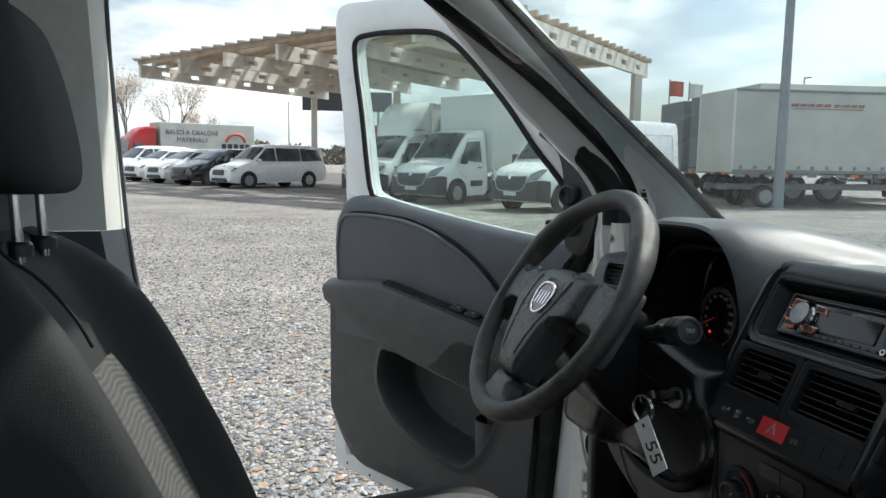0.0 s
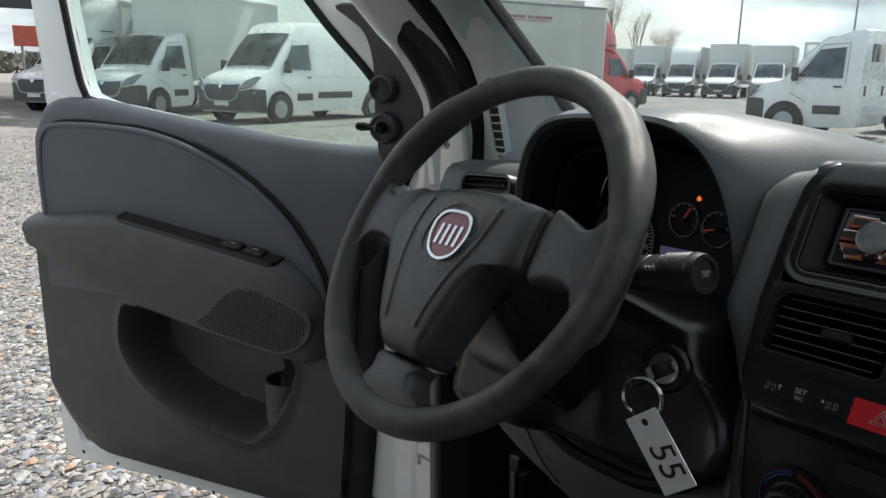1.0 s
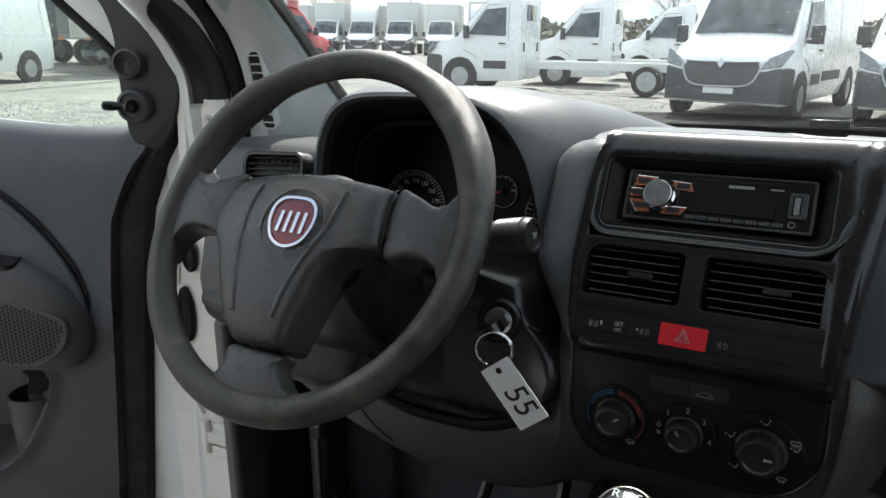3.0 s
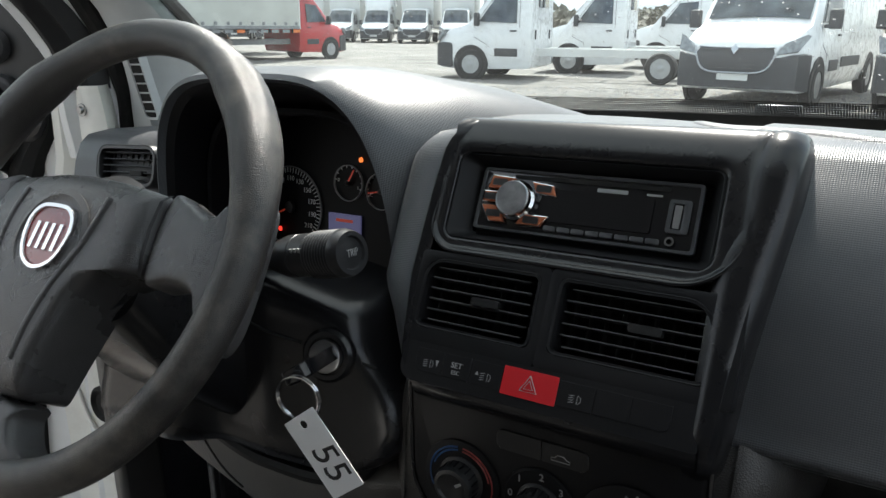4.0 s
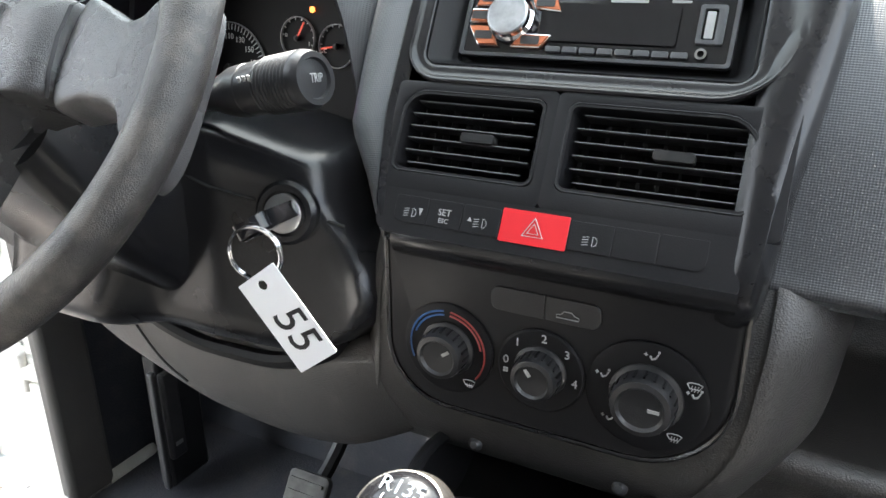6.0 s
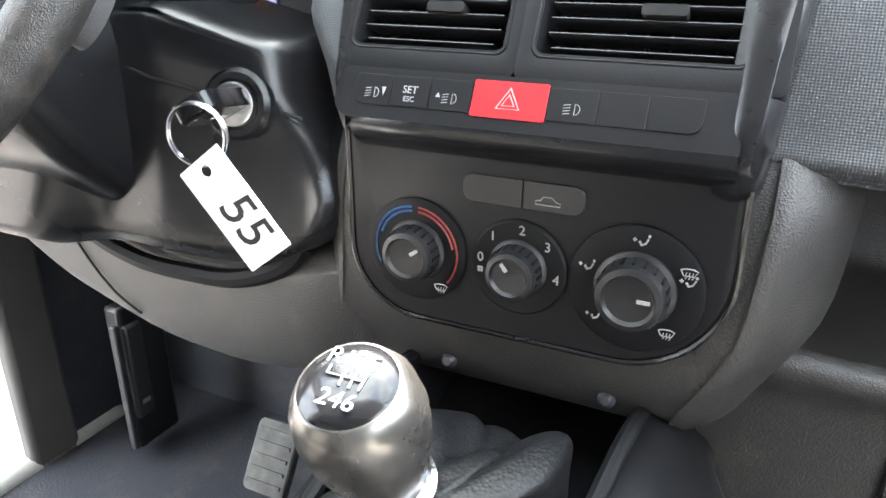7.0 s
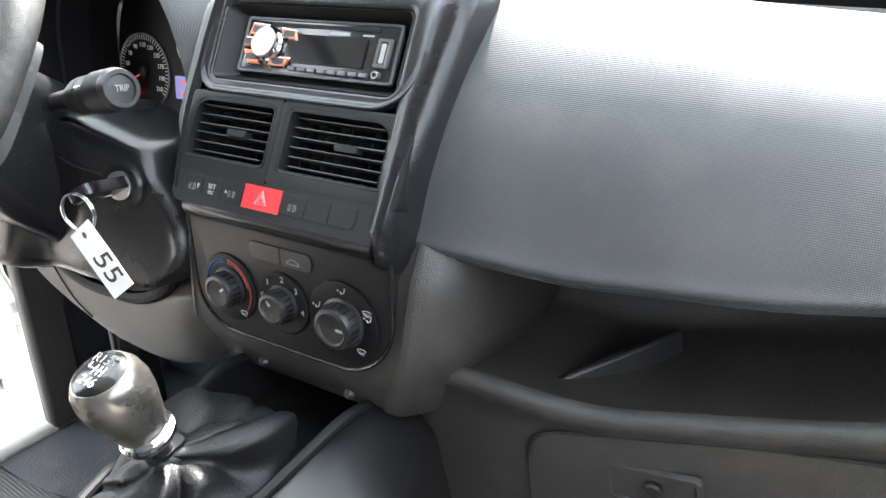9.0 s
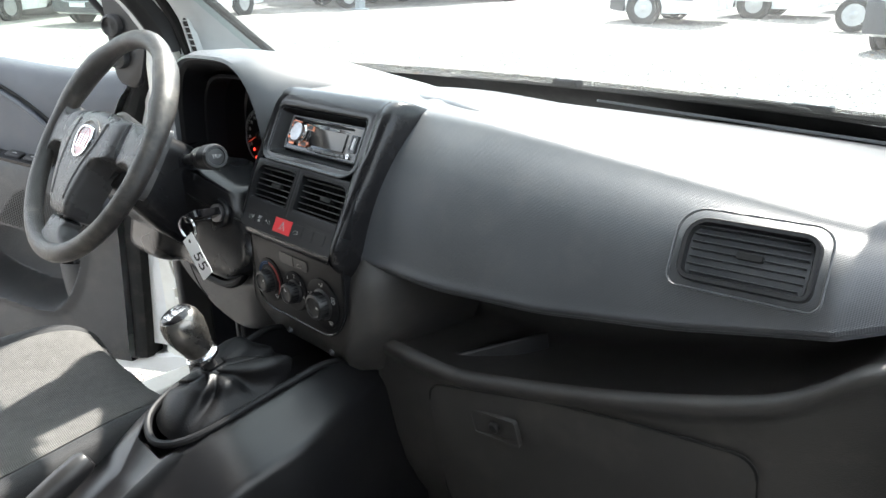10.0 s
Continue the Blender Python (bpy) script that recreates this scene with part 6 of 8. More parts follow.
for s, hw in ((0.02, 0.12), (0.12, 0.145), (0.22, 0.148), (0.30, 0.125), (0.355, 0.09)):
    o = SB + SD * s
    grid.append([o + V((x, 0, 0)) + SN * d for x, d in ((-hw, 0.004), (-hw + 0.006, 0.010), (-hw / 2, 0.007), (0, 0.008), (hw / 2, 0.007), (hw - 0.006, 0.010), (hw, 0.004))])
skin(bm, refine(grid))
part("backrest_panel", bm, m_cloth, seat, "grey woven backrest panel", smooth=60)
bm = bmesh.new()
tube(bm, smooth_path([SB + SD * s + SN * d + V((x, 0, 0)) for s, d, x in ((0.545, 0.012, 0.10), (0.53, 0.022, 0.15), (0.49, 0.046, 0.165), (0.44, 0.062, 0.178), (0.40, 0.066, 0.185))]), 0.0022, 6)
part("seam", bm, m_rubber, seat)
hr = []
HO = V((-0.355, -0.185, 1.345))
for s, hw, th in ((0.0, 0.085, 0.035), (0.012, 0.115, 0.052), (0.05, 0.130, 0.060), (0.12, 0.132, 0.060), (0.18, 0.125, 0.055), (0.22, 0.105, 0.045), (0.24, 0.075, 0.025)):
    o = HO + V((0, -0.16, 0.987)) * s
    hr.append([o + V((hw * math.copysign(abs(math.cos(a)) ** 0.6, math.cos(a)), th * math.copysign(abs(math.sin(a)) ** 0.8, math.sin(a)), 0)) for a in np.linspace(0, 2 * math.pi, 21)[:-1]])
part("headrest", cushion(hr), m_cloth_dark, seat, "dark fabric headrest", smooth=60)
for x in (-0.41, -0.30):
    bm = bmesh.new()
    tube(bm, [(x, -0.183, 1.26), (x, -0.187, 1.36)], 0.0065, 12)
    part("headrest_post", bm, m_chrome, seat)
    bm = bmesh.new()
    lathe(bm, [(0.016, -0.008), (0.016, 0.006), (0.012, 0.010), (0.0075, 0.010)], Matrix.Translation((x, -0.183, 1.278)), 16)
    part("post_sleeve", bm, m_black, seat)

# ---- driver's door, open ----
door = thing("driver_door", "open white driver's door with grey trim and charcoal pocket", "van door")
DO = frame_of((-0.925, 0.900, 0.0), (-0.877, -0.480, 0.0), (0, 0, 1)) @ Matrix.Diagonal((1, 1, -1, 1))     # x along the door from the hinge, y up, z to the cab


def zb(u):
    return 0.024 + 0.0290 * u



SILL = curve2([(0.0, 0.45), (0.03, 0.38), (0.30, 0.36), (0.75, 0.355), (1.08, 0.345), (1.16, 0.37), (1.155, 0.60), (1.12, 0.95), (1.085, 1.31), (0.95, 1.305), (0.55, 1.245), (0.15, 1.205), (0.0, 1.22)], 4)
bm = bmesh.new()
prism(bm, SILL, DO, -0.140, -0.120, 0.01)
ring(bm, SILL, [(0.575 + (x - 0.575) * 0.87, 0.80 + (y - 0.80) * 0.87) for x, y in SILL], DO, -0.125, -0.012, 0.008)
shell = part("door_shell", bm, m_white, door, "white painted door shell")
# window frame as a hollow loop
fo = curve2([(0.02, 1.21), (0.035, 1.37), (0.18, 1.515), (0.29, 1.645), (0.44, 1.785), (0.55, 1.865), (0.655, 1.91), (0.80, 1.935), (0.97, 1.955), (1.14, 1.955), (1.15, 1.80), (1.118, 1.604), (1.10, 1.42), (1.09, 1.29), (1.0, 1.245), (0.55, 1.19), (0.25, 1.16)], 5)
fi = curve2([(0.10, 1.215), (0.125, 1.33), (0.245, 1.46), (0.355, 1.585), (0.50, 1.722), (0.588, 1.785), (0.663, 1.812), (0.80, 1.832), (0.956, 1.845), (1.036, 1.835), (1.038, 1.76), (1.004, 1.596), (0.975, 1.42), (0.952, 1.335), (0.90, 1.308), (0.55, 1.245), (0.25, 1.208)], 5)
bm = bmesh.new()
ring(bm, fo, fi, DO, -0.07, -0.02, 0.006)
part("window_frame", bm, m_white, door, "white painted window frame")
bm = bmesh.new()
tube(bm, [DO @ V((x, y, -0.022)) for x, y in fi], 0.009, 8, closed=True)
part("window_seal", bm, m_rubber, door, "black rubber window seal")
bm = bmesh.new()
prism(bm, fi, DO, -0.046, -0.042)
wg = part("window_glass", bm, m_glass_door, door, "green tinted door glass", smooth=0)
wg.visible_shadow = False
bm = bmesh.new()
tube(bm, [DO @ V((x, y, -0.004)) for x, y in SILL if y < 1.2 and x > 0.005 or x < 0.02], 0.006, 6)
UZ = (0.40, 0.52, 0.71, 0.97, 1.07, 1.157, 1.196, 1.25)
u_trim = lambda z: lerp_table(UZ, (0.232, 0.219, 0.20, 0.178, 0.163, 0.116, 0.080, 0.060), z)
u_seal = lambda z: lerp_table(UZ, (0.175, 0.161, 0.141, 0.113, 0.098, 0.062, 0.033, 0.020), z)
sill_top = lambda u: lerp_table((0.0, 0.20, 0.25, 0.35, 0.54, 0.75, 0.90, 1.0, 1.10), (1.207, 1.209, 1.212, 1.222, 1.247, 1.278, 1.304, 1.308, 1.300), u)
# inner trim, upper (grey-blue) and lower (charcoal)
bm = bmesh.new()
rows = []
for u in np.linspace(0.085, 1.095, 30):
    zt = sill_top(u)
    edge = 0.05 * max(0, (u - 1.04) / 0.055) ** 2
    rows.append([DO @ V((max(u, u_trim(z)), z, w)) for z, w in ((zt - 0.006 - edge, -0.036), (zt + 0.012 - edge, -0.034), (zt + 0.016 - edge, -0.026), (zt + 0.012 - edge, -0.010), (zt + 0.002 - edge, 0.005), (zt - 0.012 - edge, 0.012), (zt - 0.035 - edge, 0.018), (1.165, 0.021), (1.14, 0.022), (1.11, 0.021), (1.06, 0.020), (1.0, 0.020), (0.93, 0.022), (0.85, 0.022))])
skin(bm, rows)
part("upper_trim", bm, m_doorcard, door, "grey-blue upper door trim")
# raised arch panel above the armrest
bm = bmesh.new()
arc = curve2([(1.065, 1.02), (1.068, 1.16), (1.045, 1.238), (0.97, 1.260), (0.76, 1.252), (0.64, 1.232), (0.545, 1.202), (0.46, 1.165), (0.385, 1.118), (0.315, 1.055), (0.258, 0.972), (0.236, 0.905), (0.244, 0.870), (0.33, 0.94), (0.46, 0.98), (0.60, 1.0), (0.85, 1.03)], 4)
prism(bm, arc, DO, 0.012, 0.034, 0.012)
part("arch_panel", bm, m_doorcard, door, "grey-blue raised arch panel")
bm = bmesh.new()
edge = smooth_path([DO @ V((u, z, 0.030)) for u, z in ((1.064, 1.03), (1.066, 1.16), (1.043, 1.236), (0.97, 1.257), (0.76, 1.249), (0.64, 1.229), (0.545, 1.199), (0.46, 1.162), (0.385, 1.115), (0.315, 1.052), (0.258, 0.970), (0.236, 0.905), (0.240, 0.875))])
tube(bm, edge, 0.0075, 10)
part("arch_edge", bm, m_doorcard, door, "rolled edge of the arch panel")
bm = bmesh.new()
tube(bm, [p + (DO.to_3x3() @ V((-0.008, 0.010, -0.008))) for p in edge], 0.0045, 8)
part("arch_groove", bm, m_rubber, door)
POC = curve2([(0.845, 0.80), (0.80, 0.83), (0.60, 0.80), (0.42, 0.775), (0.335, 0.765), (0.338, 0.70), (0.385, 0.615), (0.44, 0.560), (0.49, 0.546), (0.58, 0.556), (0.70, 0.585), (0.80, 0.640), (0.852, 0.715)], 4)


def edge_gap(x, y, poly):
    best = 9.0
    for (x0, y0), (x1, y1) in zip(poly, poly[1:] + poly[:1]):
        dx, dy = x1 - x0, y1 - y0
        k = max(0.0, min(1.0, ((x - x0) * dx + (y - y0) * dy) / (dx * dx + dy * dy + 1e-12)))
        best = min(best, math.hypot(x - x0 - k * dx, y - y0 - k * dy))
    return best


def inside(x, y, poly):
    c = False
    for (x0, y0), (x1, y1) in zip(poly, poly[1:] + poly[:1]):
        if (y0 > y) != (y1 > y) and x < (x1 - x0) * (y - y0) / (y1 - y0) + x0:
            c = not c
    return c


bm = bmesh.new()
rows = []
for u in np.linspace(0.085, 1.135, 190):
    rear = max(0, (u - 0.93) / 0.20)
    zlow = 0.405 + 0.135 * rear ** 2.2
    row = [DO @ V((max(u, u_trim(zlow)), zlow - 0.002, -0.012))]
    ztop = lerp_table((0.0, 0.55, 0.80, 1.2), (0.90, 0.90, 0.955, 0.975), u)
    for k in range(90):
        z = zlow + (ztop - zlow) * k / 89
        w = 0.020 - 0.010 * max(0, 1 - k / 7)
        if inside(u, z, POC):
            g = min(1.0, edge_gap(u, z, POC) / 0.030)
            w -= 0.130 * g * g * (3 - 2 * g) * (1 - 0.8 * math.exp(-((u - 0.385) / 0.045) ** 2) * (1 if z < 0.70 else 0))
        elif 0.30 < u < 0.9:
            g = edge_gap(u, z, POC)
            w += 0.008 * math.exp(-(g / 0.018) ** 2)
        row.append(DO @ V((max(u, u_trim(z)), z, w)))
    rows.append(row)
skin(bm, rows)
part("lower_trim", bm, m_doordark, door, "charcoal lower door trim with open pocket")
# armrest: swept block
bm = bmesh.new()
rows = []
for u, zt, zbm, w in ((1.138, 1.008, 0.975, 0.02), (1.125, 1.014, 0.955, 0.06), (1.05, 1.024, 0.935, 0.072), (0.95, 1.036, 0.900, 0.075), (0.84, 1.045, 0.870, 0.075), (0.78, 1.045, 0.858, 0.075), (0.70, 1.033, 0.842, 0.075), (0.56, 1.012, 0.815, 0.074), (0.46, 0.997, 0.795, 0.073), (0.36, 0.982, 0.780, 0.072), (0.33, 0.975, 0.776, 0.071), (0.28, 0.945, 0.772, 0.069), (0.25, 0.915, 0.785, 0.064), (0.232, 0.892, 0.808, 0.052), (0.224, 0.866, 0.838, 0.025)):
    rows.append([DO @ V((u, z, ww)) for z, ww in ((zt + 0.020, 0.012), (zt + 0.012, w * 0.6), (zt - 0.002, w * 0.93), (zt - 0.016, w), (zbm + 0.03, w * 0.93), (zbm + 0.006, w * 0.85), (zbm, w * 0.6), (zbm, 0.012))])
skin(bm, rows, True, True)
arm = part("armrest", bm, m_doordark, door, "charcoal armrest", smooth=45)
# switch panel on the armrest
SWM = frame_of(DO @ V((0.56, 1.0245, 0.044)), DO.to_3x3() @ V((0.989, 0.148, 0)), DO.to_3x3() @ V((0, -0.26, 0.966)))
bm = bmesh.new()
ring(bm, rrect(-0.228, -0.027, 0.225, 0.027, (0.012, 0.02, 0.012, 0.02)), rrect(-0.223, -0.022, 0.22, 0.022, (0.01, 0.016, 0.01, 0.016)), SWM, -0.01, 0.0022, 0.0008)
prism(bm, rrect(-0.223, -0.022, 0.22, 0.022, 0.01), SWM, -0.02, 0.0005)
sw = part("switch_panel", bm, m_bezel, arm, "black window switch panel")
for a, b in ((0.085, 0.205), (-0.055, 0.06)):
    bm = bmesh.new()
    prism(bm, rrect(a, -0.017, b, 0.017, 0.01), SWM, -0.001, 0.0010)
    part("grip_recess", bm, m_rubber, sw)
for a in (-0.185, -0.125):
    bm = bmesh.new()
    prism(bm, rrect(a, -0.015, a + 0.048, 0.013, 0.005), SWM, 0, 0.006, 0.002)
    part("window_switch", bm, m_black, sw)
    bm = bmesh.new()
    box(bm, (a + 0.024, -0.001, 0.0063), (0.014, 0.004, 0.0006), SWM)
    part("switch_mark", bm, m_print, sw)
# speaker grille with holes as raised mesh bars
bm = bmesh.new()
SPK = curve2([(0.565, 0.826), (0.53, 0.855), (0.475, 0.910), (0.445, 0.928), (0.40, 0.932), (0.33, 0.917), (0.265, 0.893), (0.247, 0.873), (0.252, 0.842), (0.275, 0.815), (0.32, 0.793), (0.40, 0.797), (0.48, 0.810)], 3)
SPM = DO @ Matrix.Translation((0, 0, 0.0715))
prism(bm, SPK, SPM, -0.03, 0.0, 0.004)
spk = part("speaker_grille", bm, m_doordark, arm, "perforated charcoal speaker grille")
shrunk = [(0.390 + (x - 0.390) * 0.92, 0.862 + (y - 0.862) * 0.88) for x, y in SPK]
bm = bmesh.new()
for i in range(46):
    for j in range(24):
        x, y = 0.235 + i * 0.0078, 0.780 + j * 0.0072 + (0.0036 if i % 2 else 0)
        if inside(x, y, shrunk):
            bmesh.ops.create_circle(bm, cap_ends=True, segments=6, radius=0.0031, matrix=SPM @ Matrix.Translation((x, y, 0.0008)))
holes = part("grille_holes", bm, m_rubber, spk, smooth=0)
holes["kind"] = "stuff"
# bottle holder in the pocket
bm = bmesh.new()
lathe(bm, [(0.050, 0.0), (0.052, 0.05), (0.054, 0.125), (0.053, 0.131), (0.049, 0.132), (0.047, 0.126), (0.044, 0.02), (0.0, 0.015)], DO @ Matrix.Translation((0.392, 0.562, -0.034)) @ pose(0, 0, 0, -90, 0, 0), 28)
part("bottle_holder", bm, m_doordark, door, "round charcoal bottle holder in the pocket")
bm = bmesh.new()
zs = np.linspace(0.42, 1.25, 20)
skin(bm, [[DO @ V((u, z, w)) for u, w in ((u_seal(z) - 0.004, -0.05), (u_seal(z), -0.012), (u_seal(z) + 0.008, 0.004), (u_seal(z) * 0.5 + u_trim(z) * 0.5, 0.010), (u_trim(z) - 0.006, 0.004), (u_trim(z) + 0.002, -0.03))] for z in zs])
part("edge_seal", bm, m_rubber, door, "black rubber seal along the door's front edge")
bm = bmesh.new()
skin(bm, [[DO @ V((u, z, w)) for u, w in ((0.002, -0.06), (0.004, -0.02), (0.012, -0.010), (0.5 * u_seal(z), -0.016), (u_seal(z) + 0.004, -0.018))] for z in np.linspace(0.46, 1.20, 14)])
part("front_flange", bm, m_white, door, "white painted front edge of the door")
bm = bmesh.new()
rows = []
for u in np.linspace(0.05, 1.05, 34):
    zt = sill_top(u)
    rows.append([DO @ V((u, zt + dz, w)) for dz, w in ((0.000, -0.047), (0.011, -0.045), (0.0125, -0.040), (0.010, -0.034), (0.000, -0.032))])
skin(bm, rows)
part("sill_seal", bm, m_rubber, door, "black rubber strip along the window sill")
# mirror corner with tweeter and adjuster knob
bm = bmesh.new()
prism(bm, curve2([(0.050, 1.195), (0.105, 1.198), (0.118, 1.25), (0.121, 1.33), (0.123, 1.39), (0.140, 1.440), (0.172, 1.468), (0.205, 1.492), (0.155, 1.492), (0.098, 1.455), (0.052, 1.412), (0.025, 1.36), (0.016, 1.29)], 4), DO, -0.02, 0.014, 0.006)
corner = part("mirror_corner", bm, m_black, door, "black corner trim with tweeter and mirror adjuster")
for (u, z, r) in ((0.098, 1.336, 0.027), (0.096, 1.264, 0.030)):
    bm = bmesh.new()
    lathe(bm, [(r, 0.0), (r, 0.012), (r * 0.92, 0.020), (r * 0.75, 0.022), (r * 0.72, 0.018), (0.0, 0.019)], DO @ Matrix.Translation((u, z, 0.010)), 32)
    tw = part("tweeter" if z > 1.3 else "adjuster_base", bm, m_doordark, corner)
    if z > 1.3:
        bm = bmesh.new()
        for k in (0.2, 0.35, 0.5, 0.65):
            tube(bm, [DO @ V((u + r * k * math.cos(a), z + r * k * math.sin(a), 0.0295)) for a in np.linspace(0, 2 * math.pi, 25)[:-1]], 0.0012, 4, closed=True)
        part("tweeter_mesh", bm, m_black, tw)
    else:
        bm = bmesh.new()
        lathe(bm, [(0.012, 0.02), (0.010, 0.03), (0.008, 0.04), (0.006, 0.045), (0, 0.046)], DO @ Matrix.Translation((u, z, 0.010)), 20)
        tube(bm, [DO @ V((u, z, 0.045)), DO @ V((u + 0.012, z + 0.002, 0.053)), DO @ V((u + 0.024, z + 0.003, 0.058)), DO @ V((u + 0.034, z + 0.004, 0.062)), DO @ V((u + 0.037, z + 0.004, 0.063))], [0.0055, 0.0065, 0.0085, 0.0075, 0.004], 12)
        part("adjuster_knob", bm, m_gloss, corner)
bm = bmesh.new()
for u, z in ((1.08, 0.372), (0.95, 0.366), (0.80, 0.362), (0.62, 0.362), (0.45, 0.365)):
    lathe(bm, [(0.0, 0.001), (0.005, 0.001), (0.005, 0.0)], DO @ Matrix.Translation((u, z, -0.0115)), 10)
part("drain_plugs", bm, m_rubber, shell)

# ---- wiper outside the windscreen ----
wiper = thing("windscreen_wiper", "black windscreen wiper arm resting at the glass foot", "wiper")
bm = bmesh.new()
tube(bm, smooth_path([(0.72, 1.17, 1.19), (0.50, 1.185, 1.235), (0.30, 1.22, 1.232), (0.0, 1.26, 1.225)]), 0.009, 8, flat=0.6)
part("wiper_arm", bm, m_rubber, wiper)
bm = bmesh.new()
tube(bm, smooth_path([(0.62, 1.165, 1.235), (0.35, 1.20, 1.232), (0.0, 1.245, 1.225), (-0.25, 1.24, 1.222)]), 0.006, 6)
part("wiper_blade", bm, m_rubber, wiper)
for x in (0.06, 0.50):
    bm = bmesh.new()
    box(bm, (x, 1.235 - 0.05 * x, 1.236), (0.055, 0.022, 0.016))
    part("wiper_joint", bm, m_trim, wiper, bevel=0.004)

# ================= outside =================
m_gravel = bpy.data.materials.new("grey gravel")
m_gravel.use_nodes = True
nt = m_gravel.node_tree
bs = nt.nodes["Principled BSDF"]
bs.inputs["Roughness"].default_value = 0.9
tc = nt.nodes.new("ShaderNodeTexCoord")
vo = nt.nodes.new("ShaderNodeTexVoronoi")
vo.inputs["Scale"].default_value = 36.0
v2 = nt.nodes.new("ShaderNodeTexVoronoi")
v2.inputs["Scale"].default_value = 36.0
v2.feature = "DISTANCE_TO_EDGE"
n1 = nt.nodes.new("ShaderNodeTexNoise")
n1.inputs["Scale"].default_value, n1.inputs["Detail"].default_value, n1.inputs["Roughness"].default_value = 0.35, 10.0, 0.78
for n in (vo, v2, n1):
    nt.links.new(tc.outputs["Object"], n.inputs["Vector"])
sep = nt.nodes.new("ShaderNodeSeparateColor")
nt.links.new(vo.outputs["Color"], sep.inputs["Color"])
cr = nt.nodes.new("ShaderNodeValToRGB")
cr.color_ramp.elements[0].color, cr.color_ramp.elements[1].color = (0.14, 0.135, 0.135, 1), (0.42, 0.41, 0.41, 1)
e = cr.color_ramp.elements.new(0.45)
e.color = (0.30, 0.285, 0.265, 1)
e = cr.color_ramp.elements.new(0.75)
e.color = (0.36, 0.315, 0.27, 1)
nt.links.new(sep.outputs["Red"], cr.inputs["Fac"])
# shade of the crevices between stones, put into the colour at cell edges
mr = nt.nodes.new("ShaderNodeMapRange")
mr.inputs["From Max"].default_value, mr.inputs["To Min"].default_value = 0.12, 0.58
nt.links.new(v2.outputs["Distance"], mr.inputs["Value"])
m2 = nt.nodes.new("ShaderNodeMapRange")
m2.inputs["From Min"].default_value, m2.inputs["From Max"].default_value, m2.inputs["To Min"].default_value, m2.inputs["To Max"].default_value = 0.34, 0.66, 0.58, 1.30
nt.links.new(n1.outputs["Fac"], m2.inputs["Value"])
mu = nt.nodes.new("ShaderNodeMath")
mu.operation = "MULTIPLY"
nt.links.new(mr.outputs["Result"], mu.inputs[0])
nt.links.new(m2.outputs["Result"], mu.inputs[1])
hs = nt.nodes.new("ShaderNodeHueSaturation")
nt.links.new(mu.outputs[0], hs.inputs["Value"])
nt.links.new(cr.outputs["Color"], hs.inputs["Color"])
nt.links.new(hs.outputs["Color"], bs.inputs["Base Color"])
bp = nt.nodes.new("ShaderNodeBump")
bp.inputs["Strength"].default_value, bp.inputs["Distance"].default_value = 0.9, 0.02
nt.links.new(mr.outputs["Result"], bp.inputs["Height"])
nt.links.new(bp.outputs["Normal"], bs.inputs["Normal"])
m_stone = material("loose gravel stones", (0.34, 0.32, 0.295), 0.85, vary=0.25, scale=45.0)
m_asphalt = material("pale worn asphalt", (0.115, 0.108, 0.10), 0.9, vary=0.25, scale=0.6, bump=0.4, bump_scale=60.0)
m_vwhite = material("white vehicle paint", (0.72, 0.73, 0.74), 0.28, vary=0.03, coat=0.5, by_object=0.05)
m_vblack = material("black car paint", (0.012, 0.012, 0.014), 0.2, coat=0.8)
m_vred = material("red truck paint", (0.42, 0.018, 0.022), 0.3, coat=0.5)
m_vplastic = material("dark grey bumper plastic", (0.040, 0.042, 0.046), 0.55, vary=0.15)
m_vglass = material("dark vehicle glass", (0.055, 0.065, 0.072), 0.04, metal=0.22, vary=0.6, scale=3.0, spec=0.7)
m_tyre = material("tyre rubber", (0.022, 0.022, 0.022), 0.8, vary=0.2)
m_rim = material("silver wheel", (0.36, 0.37, 0.38), 0.35, metal=0.7)
m_lens = material("headlamp lens", (0.20, 0.22, 0.24), 0.08, vary=0.35, scale=14.0)
m_lens_orange = material("orange lamp", (0.65, 0.16, 0.03), 0.3)
m_boxbody = material("white box body panels", (0.62, 0.63, 0.62), 0.45, vary=0.06, scale=0.8, dirt=(0.42, 0.40, 0.35), dirt_amt=0.3, dirt_scale=2.0)
m_tarp = material("pale grey tarpaulin", (0.47, 0.48, 0.45), 0.6, vary=0.08, scale=1.2, dirt=(0.30, 0.29, 0.26), dirt_amt=0.4, dirt_scale=1.5)
m_tarp_dark = material("slate grey tarpaulin", (0.17, 0.19, 0.20), 0.6, vary=0.12, scale=1.2)
m_frame_grey = material("grey chassis steel", (0.20, 0.21, 0.22), 0.5, vary=0.2)
m_canopy = material("cream painted steel", (0.64, 0.60, 0.53), 0.5, vary=0.08, scale=1.0)
m_slat = material("pale roof battens", (0.46, 0.37, 0.28), 0.7, vary=0.2, scale=2.0)
m_sheet = material("translucent roof sheet", (0.75, 0.72, 0.66), 0.5, vary=0.05)
m_sheet.node_tree.nodes["Principled BSDF"].inputs["Transmission Weight"].default_value = 0.75
m_pole = material("galvanised pole", (0.24, 0.27, 0.29), 0.5, metal=0.3, vary=0.1)
m_bark = material("grey brown bark", (0.20, 0.17, 0.145), 0.9, vary=0.3)
m_leaf = material("young spring leaves", (0.52, 0.41, 0.32), 0.8, vary=0.4, scale=3.0)
